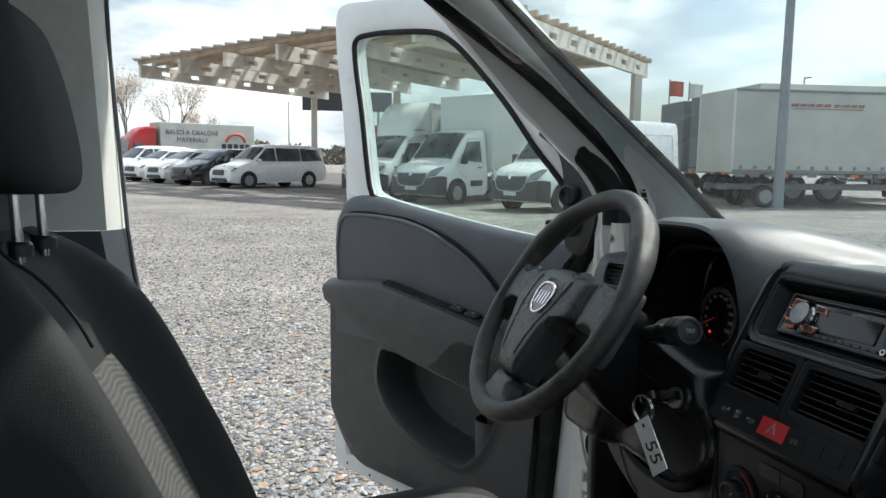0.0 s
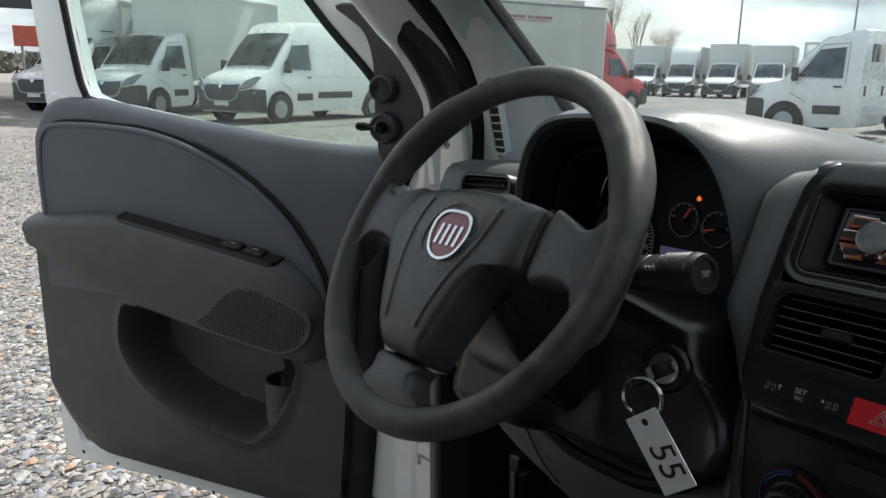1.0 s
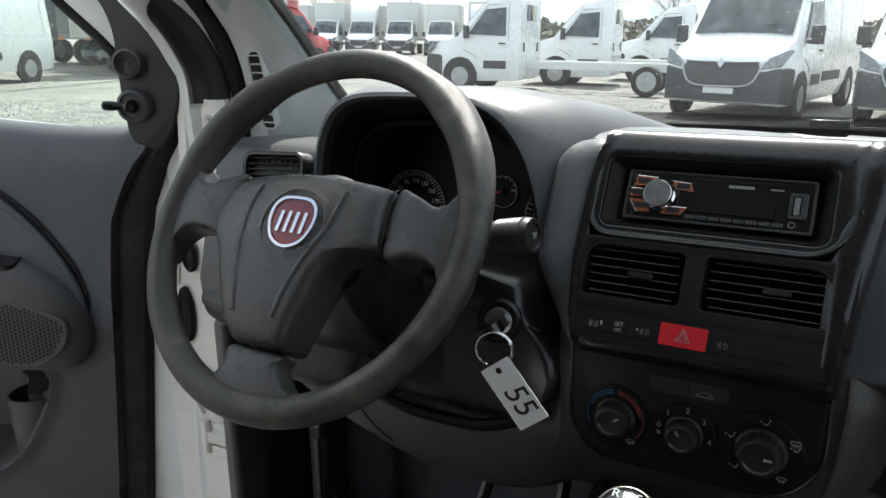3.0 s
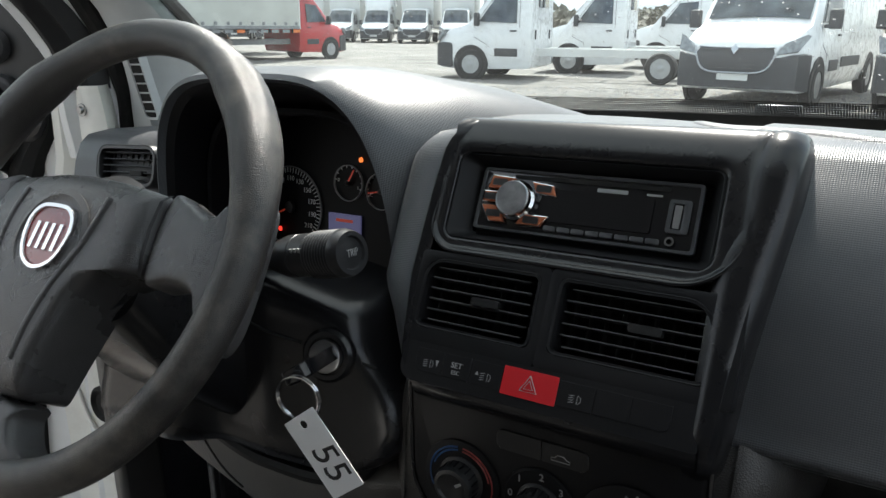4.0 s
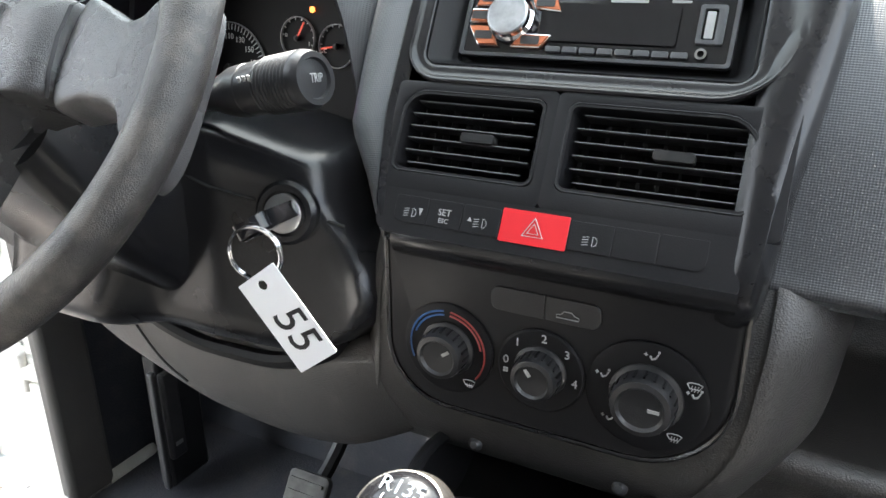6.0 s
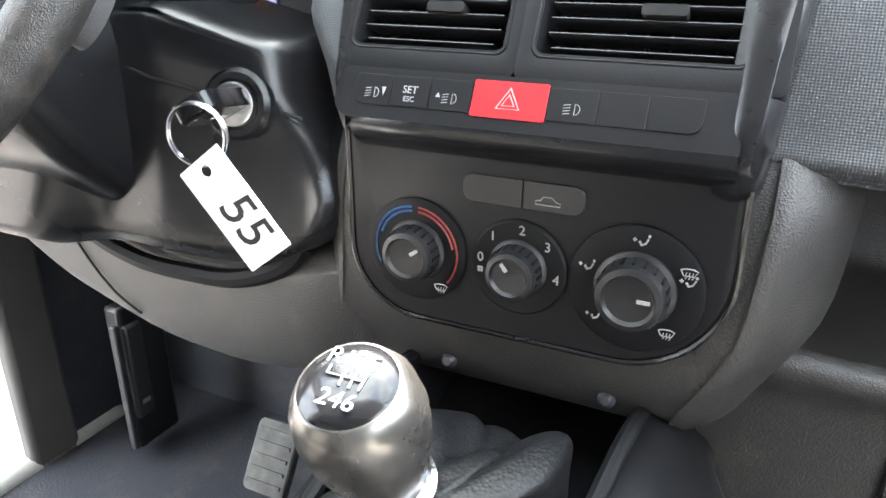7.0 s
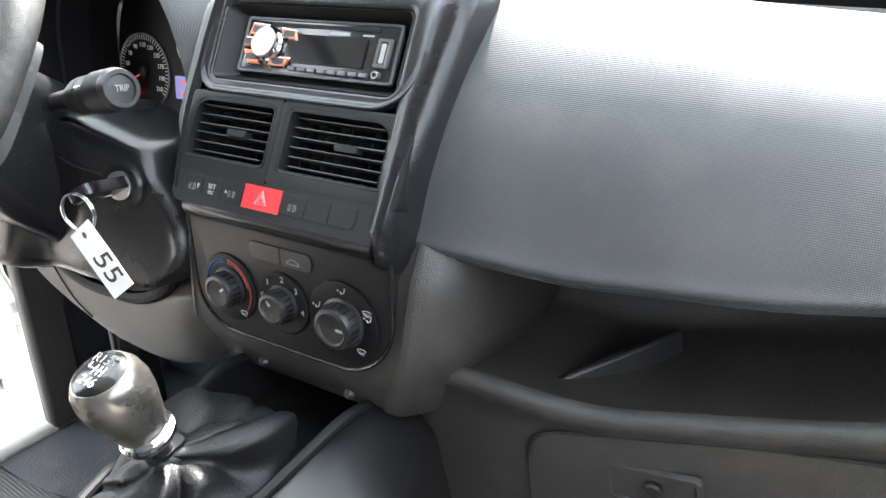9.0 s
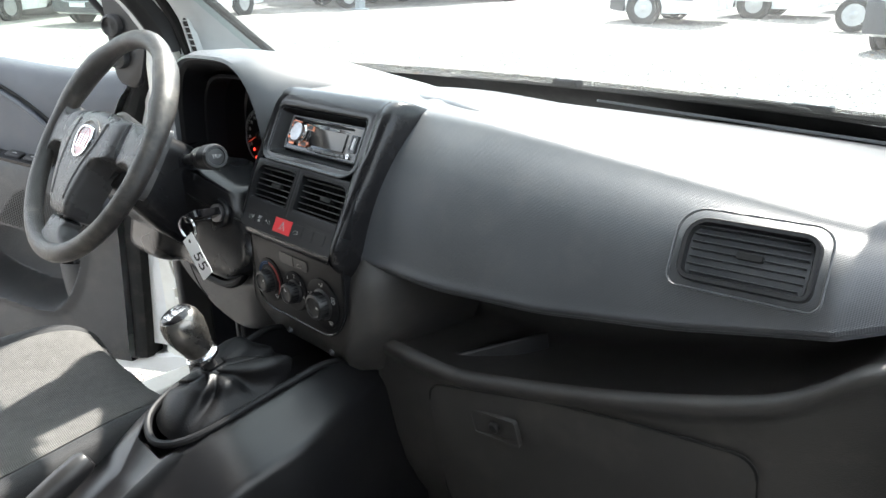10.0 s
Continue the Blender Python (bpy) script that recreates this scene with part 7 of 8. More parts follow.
m_hedge = material("dark distant trees", (0.17, 0.16, 0.13), 0.9, vary=0.4, scale=0.6)
m_bar_dim = material("faded brown red print", (0.30, 0.15, 0.13), 0.6)
m_banner_red = material("faded red sign", (0.45, 0.10, 0.07), 0.6)

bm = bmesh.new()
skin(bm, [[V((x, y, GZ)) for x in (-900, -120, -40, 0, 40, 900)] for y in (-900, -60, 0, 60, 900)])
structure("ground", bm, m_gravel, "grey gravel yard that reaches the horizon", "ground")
bm = bmesh.new()
prism(bm, [(-35.0, -1.2), (-24.5, 7.5), (-34.0, 20.0), (-75.0, 20.0), (-100.0, -40.0), (-62.0, -19.0)], Matrix.Diagonal((NEAR, NEAR, 1, 1)), -0.05, GZ + 0.006)
structure("pavement", bm, m_asphalt, "pale asphalt below the canopy", "pavement")
# loose stones near the open door
rng = np.random.default_rng(5)
verts, faces = [], []
base = np.array([(1, 0, 0), (0.45, 0.8, 0.1), (-0.5, 0.75, 0), (-1, -0.1, 0), (-0.4, -0.8, 0.1), (0.5, -0.8, 0), (0.1, 0.05, 0.75), (0, 0, -0.5)], float)
tris = [(0, 1, 6), (1, 2, 6), (2, 3, 6), (3, 4, 6), (4, 5, 6), (5, 0, 6), (1, 0, 7), (2, 1, 7), (3, 2, 7), (4, 3, 7), (5, 4, 7), (0, 5, 7)]
for i in range(85000):
    d = 1.3 + 15.0 * rng.random() ** 1.3
    a = radians(rng.uniform(86, 200))
    p = np.array([0.55 + d * math.cos(a), 0.1 - d * math.sin(a) * -1.0, 0.0])
    p[1], p[2] = 0.1 + d * math.sin(a), GZ
    s = rng.uniform(0.009, 0.024)
    t, c0 = rng.uniform(0, 6.28), len(verts)
    k = base * (s * rng.uniform(0.8, 1.3, 3) * (1, 0.75, 0.62)) + rng.normal(0, s * 0.10, base.shape)
    rot = np.array([[math.cos(t), -math.sin(t), 0], [math.sin(t), math.cos(t), 0], [0, 0, 1]])
    verts.extend((k @ rot.T + p + (0, 0, s * 0.15)).tolist())
    faces.extend([(x + c0, y + c0, z + c0) for x, y, z in tris])
me = bpy.data.meshes.new("gravel_stones")
me.from_pydata(verts, [], faces)
me.materials.append(m_stone)
geo = m_stone.node_tree.nodes.new("ShaderNodeNewGeometry")
tint = m_stone.node_tree.nodes.new("ShaderNodeValToRGB")
tint.color_ramp.interpolation = "CONSTANT"
for k, (at, c) in enumerate(((0.0, (0.12, 0.12, 0.125)), (0.22, (0.25, 0.24, 0.235)), (0.45, (0.33, 0.30, 0.26)), (0.62, (0.24, 0.255, 0.285)), (0.78, (0.40, 0.385, 0.37)), (0.93, (0.36, 0.25, 0.18)))):
    e = tint.color_ramp.elements[k] if k < 2 else tint.color_ramp.elements.new(at)
    e.position, e.color = at, (*c, 1)
m_stone.node_tree.links.new(geo.outputs["Random Per Island"], tint.inputs["Fac"])
hsv_node = [n for n in m_stone.node_tree.nodes if n.type == "HUE_SAT"][0]
m_stone.node_tree.links.new(tint.outputs["Color"], hsv_node.inputs["Color"])
tagged(new("gravel_stones", me), "loose grey gravel stones beside the van", "gravel", kind="stuff")


# ---- vehicles: x forward, y to the vehicle's left, origin on the ground under the nose ----
def at_place(x, y, hx, hy):
    a = math.degrees(math.atan2(hy, hx))
    return pose(x * NEAR, y * NEAR, GZ, 0, 0, a)


def hull(stations):
    """Skin over cross sections (x, z bottom, z top, half width low, half width high)."""
    bm = bmesh.new()
    rows = []
    for x, zb_, zt, wl, wh in stations:
        belt = min(1.02, zb_ + (zt - zb_) * 0.62)
        sh = zt - min(0.14, (zt - belt) * 0.45)
        half = [(wl * 0.93, zb_), (wl, zb_ + (belt - zb_) * 0.35), (wl, belt), (wl * 0.5 + wh * 0.5, belt + (sh - belt) * 0.5), (wh, sh), (wh - 0.07, zt - 0.03), (wh * 0.55, zt)]
        rows.append([V((x, y, z)) for y, z in half] + [V((x, 0, zt + 0.012))] + [V((x, -y, z)) for y, z in reversed(half)] + [V((x, 0, zb_))])
    skin(bm, rows, True, True)
    return bm


def section(st, x):
    """The cross section (z bottom, z top, half widths) at x."""
    xs = [-q[0] for q in st]
    return [lerp_table(xs, [q[k] for q in st], -x) for k in range(1, 5)]


def side_at(st, x, z):
    """Half width of the skin at x and height z."""
    zb_, zt, wl, wh = section(st, x)
    belt = min(1.02, zb_ + (zt - zb_) * 0.62)
    sh = zt - min(0.14, (zt - belt) * 0.45)
    return lerp_table((zb_, zb_ + (belt - zb_) * 0.35, belt, sh, zt - 0.03), (wl * 0.93, wl, wl, wh, wh - 0.07), z)


def top_at(st, x, y):
    zb_, zt, wl, wh = section(st, x)
    return lerp_table((0.0, wh * 0.55, wh - 0.07, wh), (zt + 0.012, zt, zt - 0.03, zt - 0.14), abs(y))


def side_patch(bm, st, s, corners, off=0.03):
    """A pane that follows the body's side between four corners (x, z)."""
    a, b, c, d = corners
    rows = []
    for i in range(7):
        f = i / 6
        row = []
        for k in range(6):
            g = k / 5
            x = (a[0] * (1 - f) + d[0] * f) * (1 - g) + (b[0] * (1 - f) + c[0] * f) * g
            z = (a[1] * (1 - f) + d[1] * f) * (1 - g) + (b[1] * (1 - f) + c[1] * f) * g
            row.append(V((x, s * (side_at(st, x, z) + off), z)))
        rows.append(row)
    skin(bm, rows)
    rim = [r[0] for r in rows] + rows[-1][1:] + [r[-1] for r in reversed(rows[:-1])] + rows[0][-2:0:-1]
    skin(bm, [rim, [p - V((0, s * (off + 0.02), 0)) for p in rim]], True)
    return bm


def top_patch(bm, st, x0, x1, w0, w1, off=0.016):
    """A windscreen that follows the body's top between two stations."""
    rows = []
    for i in range(9):
        f = i / 8
        x, w = x0 + (x1 - x0) * f, w0 + (w1 - w0) * f
        rows.append([V((x + off * 0.7, y, top_at(st, x, y) + off)) for y in np.linspace(-w, w, 11)])
    skin(bm, rows)
    return bm


def wheel_well(parent, x, y, r):
    s = 1 if y > 0 else -1
    m = Matrix.Translation((x, y, r * 0.86)) @ pose(0, 0, 0, -90 * s, 0, 0)
    bm = bmesh.new()
    lathe(bm, [(r, -0.06), (r, 0.004), (r * 0.96, 0.012), (r * 0.90, 0.006), (0.0, 0.004)], m, 32)
    part("wheel_arch", bm, m_tyre, parent)


def pane_pts(bm, pts, off):
    """A slightly raised pane through points, with thickness."""
    c = sum((V(p) for p in pts), V()) / len(pts)
    skin(bm, [[V(p) for p in pts], [V(p) + V(off) for p in pts], [c + (V(p) - c) * 0.985 + V(off) * 1.3 for p in pts]], True, True)
    return bm


def road_wheel(parent, x, y, r=0.34, w=0.22, dark=False):
    side = 1 if y > 0 else -1
    m = Matrix.Translation((x, y, r)) @ pose(0, 0, 0, -90 * side, 0, 0)
    bm = bmesh.new()
    lathe(bm, [(r * 0.62, -w * 0.85), (r * 0.92, -w * 0.9), (r, -w * 0.7), (r, -w * 0.1), (r * 0.93, 0.015), (r * 0.66, 0.02), (r * 0.62, 0.0)], m, 28, caps=False)
    tyre = part("wheel", bm, m_tyre, parent)
    bm = bmesh.new()
    lathe(bm, [(r * 0.66, 0.005), (r * 0.63, -0.02), (r * 0.50, -0.05), (r * 0.32, -0.005), (r * 0.18, 0.012), (0.0, 0.016)], m, 28)
    rim = part("rim", bm, m_vplastic if dark else m_rim, tyre)
    bm = bmesh.new()
    for i in range(8):
        a = math.pi * 2 * i / 8
        lathe(bm, [(r * 0.065, -0.012), (r * 0.065, -0.022), (0, -0.022)], m @ Matrix.Translation((r * 0.43 * math.cos(a), r * 0.43 * math.sin(a), 0.004)), 8)
    part("rim_holes", bm, m_tyre, rim)
    return tyre


def mirror_arm(parent, x, y, z, mat=None):
    s = 1 if y > 0 else -1
    bm = bmesh.new()
    box(bm, (x, y + s * 0.14, z + 0.03), (0.10, 0.20, 0.30))
    box(bm, (x, y + s * 0.03, z - 0.08), (0.06, 0.12, 0.06))
    part("mirror", bm, mat or m_vplastic, parent, bevel=0.03)


def van(name, label, where, style, group="parked vans", paint=None, length=5.6, roof=2.5, cargo=None, face="wide"):
    """A large panel van or cab with box or bare frame."""
    paint = paint or m_vwhite
    v = thing(name, label, "van" if style == "panel" else "truck", group, where)
    r1 = roof if style == "panel" else 2.28
    st = [(0.0, 0.42, 0.80, 0.78, 0.70), (-0.06, 0.30, 0.96, 0.88, 0.80), (-0.16, 0.25, 1.06, 0.95, 0.88), (-0.40, 0.24, 1.17, 0.99, 0.92), (-0.80, 0.24, 1.28, 1.00, 0.94), (-0.98, 0.24, 1.50, 1.005, 0.92), (-1.28, 0.24, 1.86, 1.01, 0.88), (-1.55, 0.24, 2.12, 1.01, 0.85), (-1.78, 0.25, r1 - 0.12, 1.01, 0.86), (-2.05, 0.25, r1 - 0.02, 1.01, 0.88)]
    if style == "panel":
        st += [(-3.0, 0.26, r1, 1.01, 0.90), (-length + 0.3, 0.28, r1, 1.01, 0.90), (-length + 0.04, 0.32, r1 - 0.02, 1.0, 0.88), (-length, 0.36, r1 - 0.10, 0.97, 0.85)]
        tail = length
    else:
        st += [(-2.28, 0.26, r1, 1.0, 0.88), (-2.36, 0.30, r1 - 0.04, 0.97, 0.84)]
        tail = length
    cab = part("body", hull(st), paint, v, smooth=40)
    # bumper, grille, lamps, badge, plate
    bm = bmesh.new()
    rows = []
    for x, w, z0, z1 in ((0.035, 0.55, 0.30, 0.70), (0.02, 0.78, 0.30, 0.74), (-0.06, 0.92, 0.30, 0.80), (-0.22, 0.99, 0.28, 0.82), (-0.42, 1.02, 0.26, 0.80), (-0.46, 1.0, 0.30, 0.76)):
        rows.append([V((x, y, z)) for y, z in ((w, z0), (w, z1), (w - 0.02, z1 + 0.02), (-w + 0.02, z1 + 0.02), (-w, z1), (-w, z0))])
    skin(bm, rows, True, True)
    bumper = part("bumper", bm, m_vplastic, v, "dark grey plastic bumper")
    bm = bmesh.new()
    rows = [[V((x, y, z)) for y in (-w, -w * 0.5, 0, w * 0.5, w)] for x, w, z in ((0.045, 0.50, 0.55), (0.045, 0.56, 0.70), (0.03, 0.60, 0.84), (-0.015, 0.56, 0.92))]
    skin(bm, rows)
    grille = part("grille", bm, m_vplastic, v)
    for k in range(6):
        bm = bmesh.new()
        z = 0.60 + 0.055 * k
        box(bm, (0.050 - 0.006 * k, 0, z), (0.012, 0.90 + 0.03 * k, 0.010))
        part("grille_bar", bm, m_trim, grille)
    bm = bmesh.new()
    tube(bm, smooth_path([(-0.05, 0.66, 0.93), (0.03, 0.60, 0.78), (0.055, 0.52, 0.62), (0.065, 0.36, 0.545), (0.068, 0.0, 0.535), (0.065, -0.36, 0.545), (0.055, -0.52, 0.62), (0.03, -0.60, 0.78), (-0.05, -0.66, 0.93)]), 0.016, 6)
    tube(bm, [(-0.02, 0.58, 0.925), (0.015, 0.3, 0.915), (0.02, 0.0, 0.915), (0.015, -0.3, 0.915), (-0.02, -0.58, 0.925)], 0.014, 6)
    part("grille_trim", bm, m_brushed, grille, "silver trim round the grille")
    for s in (1, -1):
        bm = bmesh.new()
        lathe(bm, [(0.0, 0.0), (0.05, 0.004), (0.055, -0.01)], frame_of((-0.02, s * 0.72, 0.52), (0, 1, 0), (0, 0, 1)), 14)
        part("fog_lamp", bm, m_lens, v)
    for s in (1, -1):
        bm = bmesh.new()
        pts = [(-0.01, s * 0.60, 0.80), (-0.08, s * 0.90, 0.86), (-0.34, s * 0.985, 1.08), (-0.24, s * 0.95, 1.10), (-0.06, s * 0.70, 0.97)]
        pane_pts(bm, pts, (0.03, s * 0.02, 0.015))
        part("headlamp", bm, m_lens, v)
    bm = bmesh.new()
    prism(bm, [(0, 0.085), (0.06, 0.0), (0, -0.085), (-0.06, 0.0)] if face == "wide" else [(0.075 * math.cos(a), 0.075 * math.sin(a)) for a in np.linspace(0, 6.283, 25)[:-1]], frame_of((0.03, 0, 0.885), (0, 1, 0), (-0.25, 0, 1)), -0.02, 0.03, 0.01)
    part("badge", bm, m_chrome, v)
    bm = bmesh.new()
    prism(bm, rrect(-0.24, -0.05, 0.24, 0.05, 0.01), frame_of((0.042, 0, 0.47), (0, 1, 0), (0, 0, 1)), -0.01, 0.012)
    part("plate_bar", bm, m_boxbody, v)
    # glass
    bm = bmesh.new()
    top_patch(bm, st, -0.86, -1.58, 0.80, 0.74)
    part("windscreen", bm, m_vglass, v, "dark reflective windscreen", smooth=60)
    for s in (1, -1):
        def wy(z):
            return s * (1.012 - 0.125 * max(0, (z - 1.02)) / 1.1 + 0.006)
        bm = bmesh.new()
        side_patch(bm, st, s, ((-1.10, 1.30), (-1.50, 1.86), (-2.0, 1.90), (-2.02, 1.27)))
        part("side_window", bm, m_vglass, v)
        bm = bmesh.new()
        tube(bm, [(x, s * (side_at(st, x, z) + 0.002), z) for x, z in ((-1.36, 0.42), (-1.30, 0.80), (-1.0, 0.95), (-1.0, 1.22), (-1.22, 1.55), (-1.54, 1.96), (-2.07, 1.98), (-2.09, 1.2), (-2.10, 0.42))], 0.006, 4)
        part("door_gap", bm, m_vplastic, v)
        bm = bmesh.new()
        box(bm, (-1.95, s * 1.02, 1.10), (0.16, 0.03, 0.035))
        part("door_handle", bm, m_vplastic, v, bevel=0.008)
        bm = bmesh.new()
        box(bm, (-1.78, s * 1.015, 0.62), (0.55, 0.03, 0.18))
        part("side_moulding", bm, m_vplastic, v, bevel=0.01)
        if style == "panel":
            bm = bmesh.new()
            box(bm, (-2.95, s * 1.015, 0.66), (1.35, 0.03, 0.17))
            part("side_moulding", bm, m_vplastic, v, bevel=0.01)
            bm = bmesh.new()
            for x0, x1 in ((-2.2, -3.4), (-3.55, -length + 0.3)):
                tube(bm, [(x, s * (side_at(st, x, z) + 0.001), z) for x, z in ((x0, 1.15), (x0, 1.7), (x0, 2.1), (x1, 2.1), (x1, 1.7), (x1, 1.15))], 0.008, 4, closed=True)
            part("panel_crease", bm, paint, v)
        mirror_arm(v, -1.10, s * 0.98, 1.32)
        wheel_well(v, -0.92, s * 1.008, 0.42)
        if style == "panel":
            wheel_well(v, -length + 1.0, s * 1.010, 0.42)
        road_wheel(v, -0.92, s * 1.018)
    if style == "panel":
        for s in (1, -1):
            road_wheel(v, -length + 1.0, s * 1.018)
            bm = bmesh.new()
            box(bm, (-length - 0.005, s * 0.90, 1.15), (0.03, 0.10, 0.55))
            part("tail_lamp", bm, m_vred, v, bevel=0.01)
    else:
        # rear wall of the cab: window and vents
        bm = bmesh.new()
        pane_pts(bm, [(-2.365, y, z) for y, z in ((0.42, 1.62), (-0.42, 1.62), (-0.42, 1.98), (0.42, 1.98))], (-0.012, 0, 0))
        part("rear_window", bm, m_vglass, v)
        for s in (1, -1):
            bm = bmesh.new()
            box(bm, (-2.37, s * 0.62, 1.02), (0.02, 0.09, 0.22))
            part("cab_vent", bm, m_vplastic, v, bevel=0.02)
            bm = bmesh.new()
            box(bm, (-(2.3 + tail) / 2, s * 0.42, 0.62), (tail - 2.2, 0.09, 0.18))
            part("frame_rail", bm, m_boxbody if style == "chassis" else m_frame_grey, v, bevel=0.006)
            road_wheel(v, -tail + 1.25, s * 0.95, 0.34, 0.40)
        for k in range(4):
            bm = bmesh.new()
            box(bm, (-2.7 - (tail - 3.0) * k / 3, 0, 0.60), (0.08, 0.90, 0.12))
            part("cross_member", bm, m_frame_grey, v)
    if cargo:
        h0, h1, mat_c, over = cargo
        bm = bmesh.new()
        box(bm, (-(2.42 + tail) / 2, 0, (h0 + h1) / 2), (tail - 2.42, 2.16, h1 - h0))
        bx = part("cargo_box", bm, mat_c, v, bevel=0.025)
        for s in (1, -1):
            bm = bmesh.new()
            box(bm, (-(2.42 + tail) / 2, s * 1.085, h1 - 0.04), (tail - 2.42, 0.03, 0.08))
            part("edge_profile", bm, m_frame_grey if mat_c is m_tarp else m_boxbody, bx, bevel=0.006)
            bm = bmesh.new()
            box(bm, (-(2.42 + tail) / 2, s * 1.085, h0 + 0.05), (tail - 2.42, 0.03, 0.10))
            part("edge_profile", bm, m_frame_grey, bx, bevel=0.006)
            for x in (-2.44, -tail + 0.02):
                bm = bmesh.new()
                box(bm, (x, s * 1.075, (h0 + h1) / 2), (0.06, 0.05, h1 - h0))
                part("corner_post", bm, m_boxbody, bx, bevel=0.008)
        if over:
            rows = []
            for x, z0, z1, w in ((-1.55, 2.02, 2.16, 0.66), (-1.62, 2.04, 2.46, 0.82), (-1.78, 2.10, 2.80, 0.90), (-2.05, 2.16, 3.10, 0.95), (-2.40, 2.18, 3.30, 1.0)):
                rows.append([V((x, y, z)) for y, z in ((w, z0), (w, z1 - 0.12), (w - 0.10, z1), (-w + 0.10, z1), (-w, z1 - 0.12), (-w, z0))])
            bm = bmesh.new()
            skin(bm, rows, True, True)
            part("roof_fairing", bm, paint, v, smooth=45)
            bm = bmesh.new()
            box(bm, (-2.10, 0, 2.32), (0.70, 1.94, 0.03))
            part("fairing_stripe", bm, m_vplastic, v)
    return v


def lower_car(name, label, where, paint, kind, group="parked cars"):
    """Passenger vans and cars under the canopy."""
    h, ln, w = {"mpv": (1.92, 5.1, 0.96), "suv": (1.72, 4.9, 0.98), "hatch": (1.75, 4.7, 0.95)}[kind]
    v = thing(name, label, "car", group, where)
    hood = 1.02 if kind == "mpv" else 1.0
    st = [(0.0, 0.42, 0.66, w * 0.70, w * 0.62), (-0.06, 0.28, 0.84, w * 0.86, w * 0.78), (-0.30, 0.22, hood - 0.06, w * 0.95, w * 0.86), (-0.95, 0.22, hood + 0.08, w, w * 0.90), (-1.15, 0.22, hood + 0.20, w, w * 0.89), (-1.85, 0.24, h - 0.16, w, w * 0.80), (-2.2, 0.24, h - 0.02, w, w * 0.79), (-3.2, 0.25, h, w, w * 0.80), (-ln + 0.7, 0.27, h - 0.03, w, w * 0.80), (-ln + 0.15, 0.32, h - (0.12 if kind == "mpv" else 0.35), w * 0.98, w * 0.78), (-ln, 0.45, h - (0.75 if kind == "mpv" else 0.8), w * 0.93, w * 0.75)]
    part("body", hull(st), paint, v, smooth=40)
    bm = bmesh.new()
    top_patch(bm, st, -1.18, -1.86, w * 0.82, w * 0.72)
    part("windscreen", bm, m_vglass, v, smooth=60)
    zb0, zt0 = hood + 0.15, h - 0.20
    for s in (1, -1):
        wy = lambda z: s * (w - 0.20 * w * max(0, z - 1.02) / (h - 0.14 - 1.02) + 0.012)
        for xs in (((-1.30, zb0), (-1.88, zt0), (-2.25, zt0 + 0.02), (-2.28, zb0)), ((-2.36, zb0), (-2.36, zt0 + 0.02), (-3.6, zt0 + 0.02), (-3.6, zb0)), ((-3.68, zb0), (-3.68, zt0 + 0.02), (-ln + 0.45, zt0 - 0.02), (-ln + 0.25, zb0 + 0.05))):
            bm = bmesh.new()
            side_patch(bm, st, s, xs)
            part("side_window", bm, m_vglass, v)
        bm = bmesh.new()
        pane_pts(bm, [(-0.04, s * w * 0.55, 0.70), (-0.16, s * w * 0.86, 0.74), (-0.40, s * w * 0.93, 0.88), (-0.14, s * w * 0.62, 0.82)], (0.03, s * 0.02, 0.01))
        part("headlamp", bm, m_lens, v)
        bm = bmesh.new()
        box(bm, (-1.35, s * (w + 0.10), hood + 0.17), (0.12, 0.20, 0.15))
        part("mirror", bm, paint, v, bevel=0.04)
        for x in (-0.88, -ln + 1.05):
            wheel_well(v, x, s * (w + 0.003), 0.40)
            road_wheel(v, x, s * (w + 0.012), 0.345, 0.22, dark=paint is m_vblack)
    bm = bmesh.new()
    prism(bm, rrect(-0.42, -0.12, 0.42, 0.10, 0.05), frame_of((0.005, 0, 0.68), (0, 1, 0), (-0.3, 0, 1)), -0.06, 0.03, 0.01)
    gr = part("grille", bm, m_vplastic, v)
    for k in range(3):
        bm = bmesh.new()
        box(bm, (0.03 - 0.012 * k, 0, 0.62 + 0.05 * k), (0.012, 0.78, 0.012))
        part("grille_bar", bm, m_chrome, gr)
    bm = bmesh.new()
    box(bm, (-0.01, 0, 0.36), (0.06, w * 1.2, 0.14))
    part("lower_intake", bm, m_vplastic, v, bevel=0.02)
    return v



left = lambda h: (-h[1], h[0])


def nose(wheel, h, off=0.92, half=0.985):
    """Where the nose stands, from the ground under the front-left wheel."""
    l = left(h)
    return wheel[0] + h[0] * off - l[0] * half, wheel[1] + h[1] * off - l[1] * half


def norm2(x, y):
    d = math.hypot(x, y)
    return x / d, y / d


h1 = norm2(0.37, -0.93)
p = nose((-18.6, 8.2), h1)
van("panel_van", "white panel van with dark bumper parked on gravel", at_place(*p, *h1), "panel", length=5.55, roof=2.48)
h2 = norm2(0.55, -0.83)
p = nose((-22.6, 6.2), h2)
van("box_truck", "white cab truck with pale box body parked on gravel", at_place(*p, *h2), "box", length=6.6, cargo=(0.95, 3.35, m_boxbody, False), face="round")
p = nose((-26.0, 4.9), h2)
van("box_truck", "white cab truck with roof fairing and grey box body", at_place(*p, *h2), "box", length=6.8, cargo=(0.95, 3.25, m_boxbody, True), face="round")
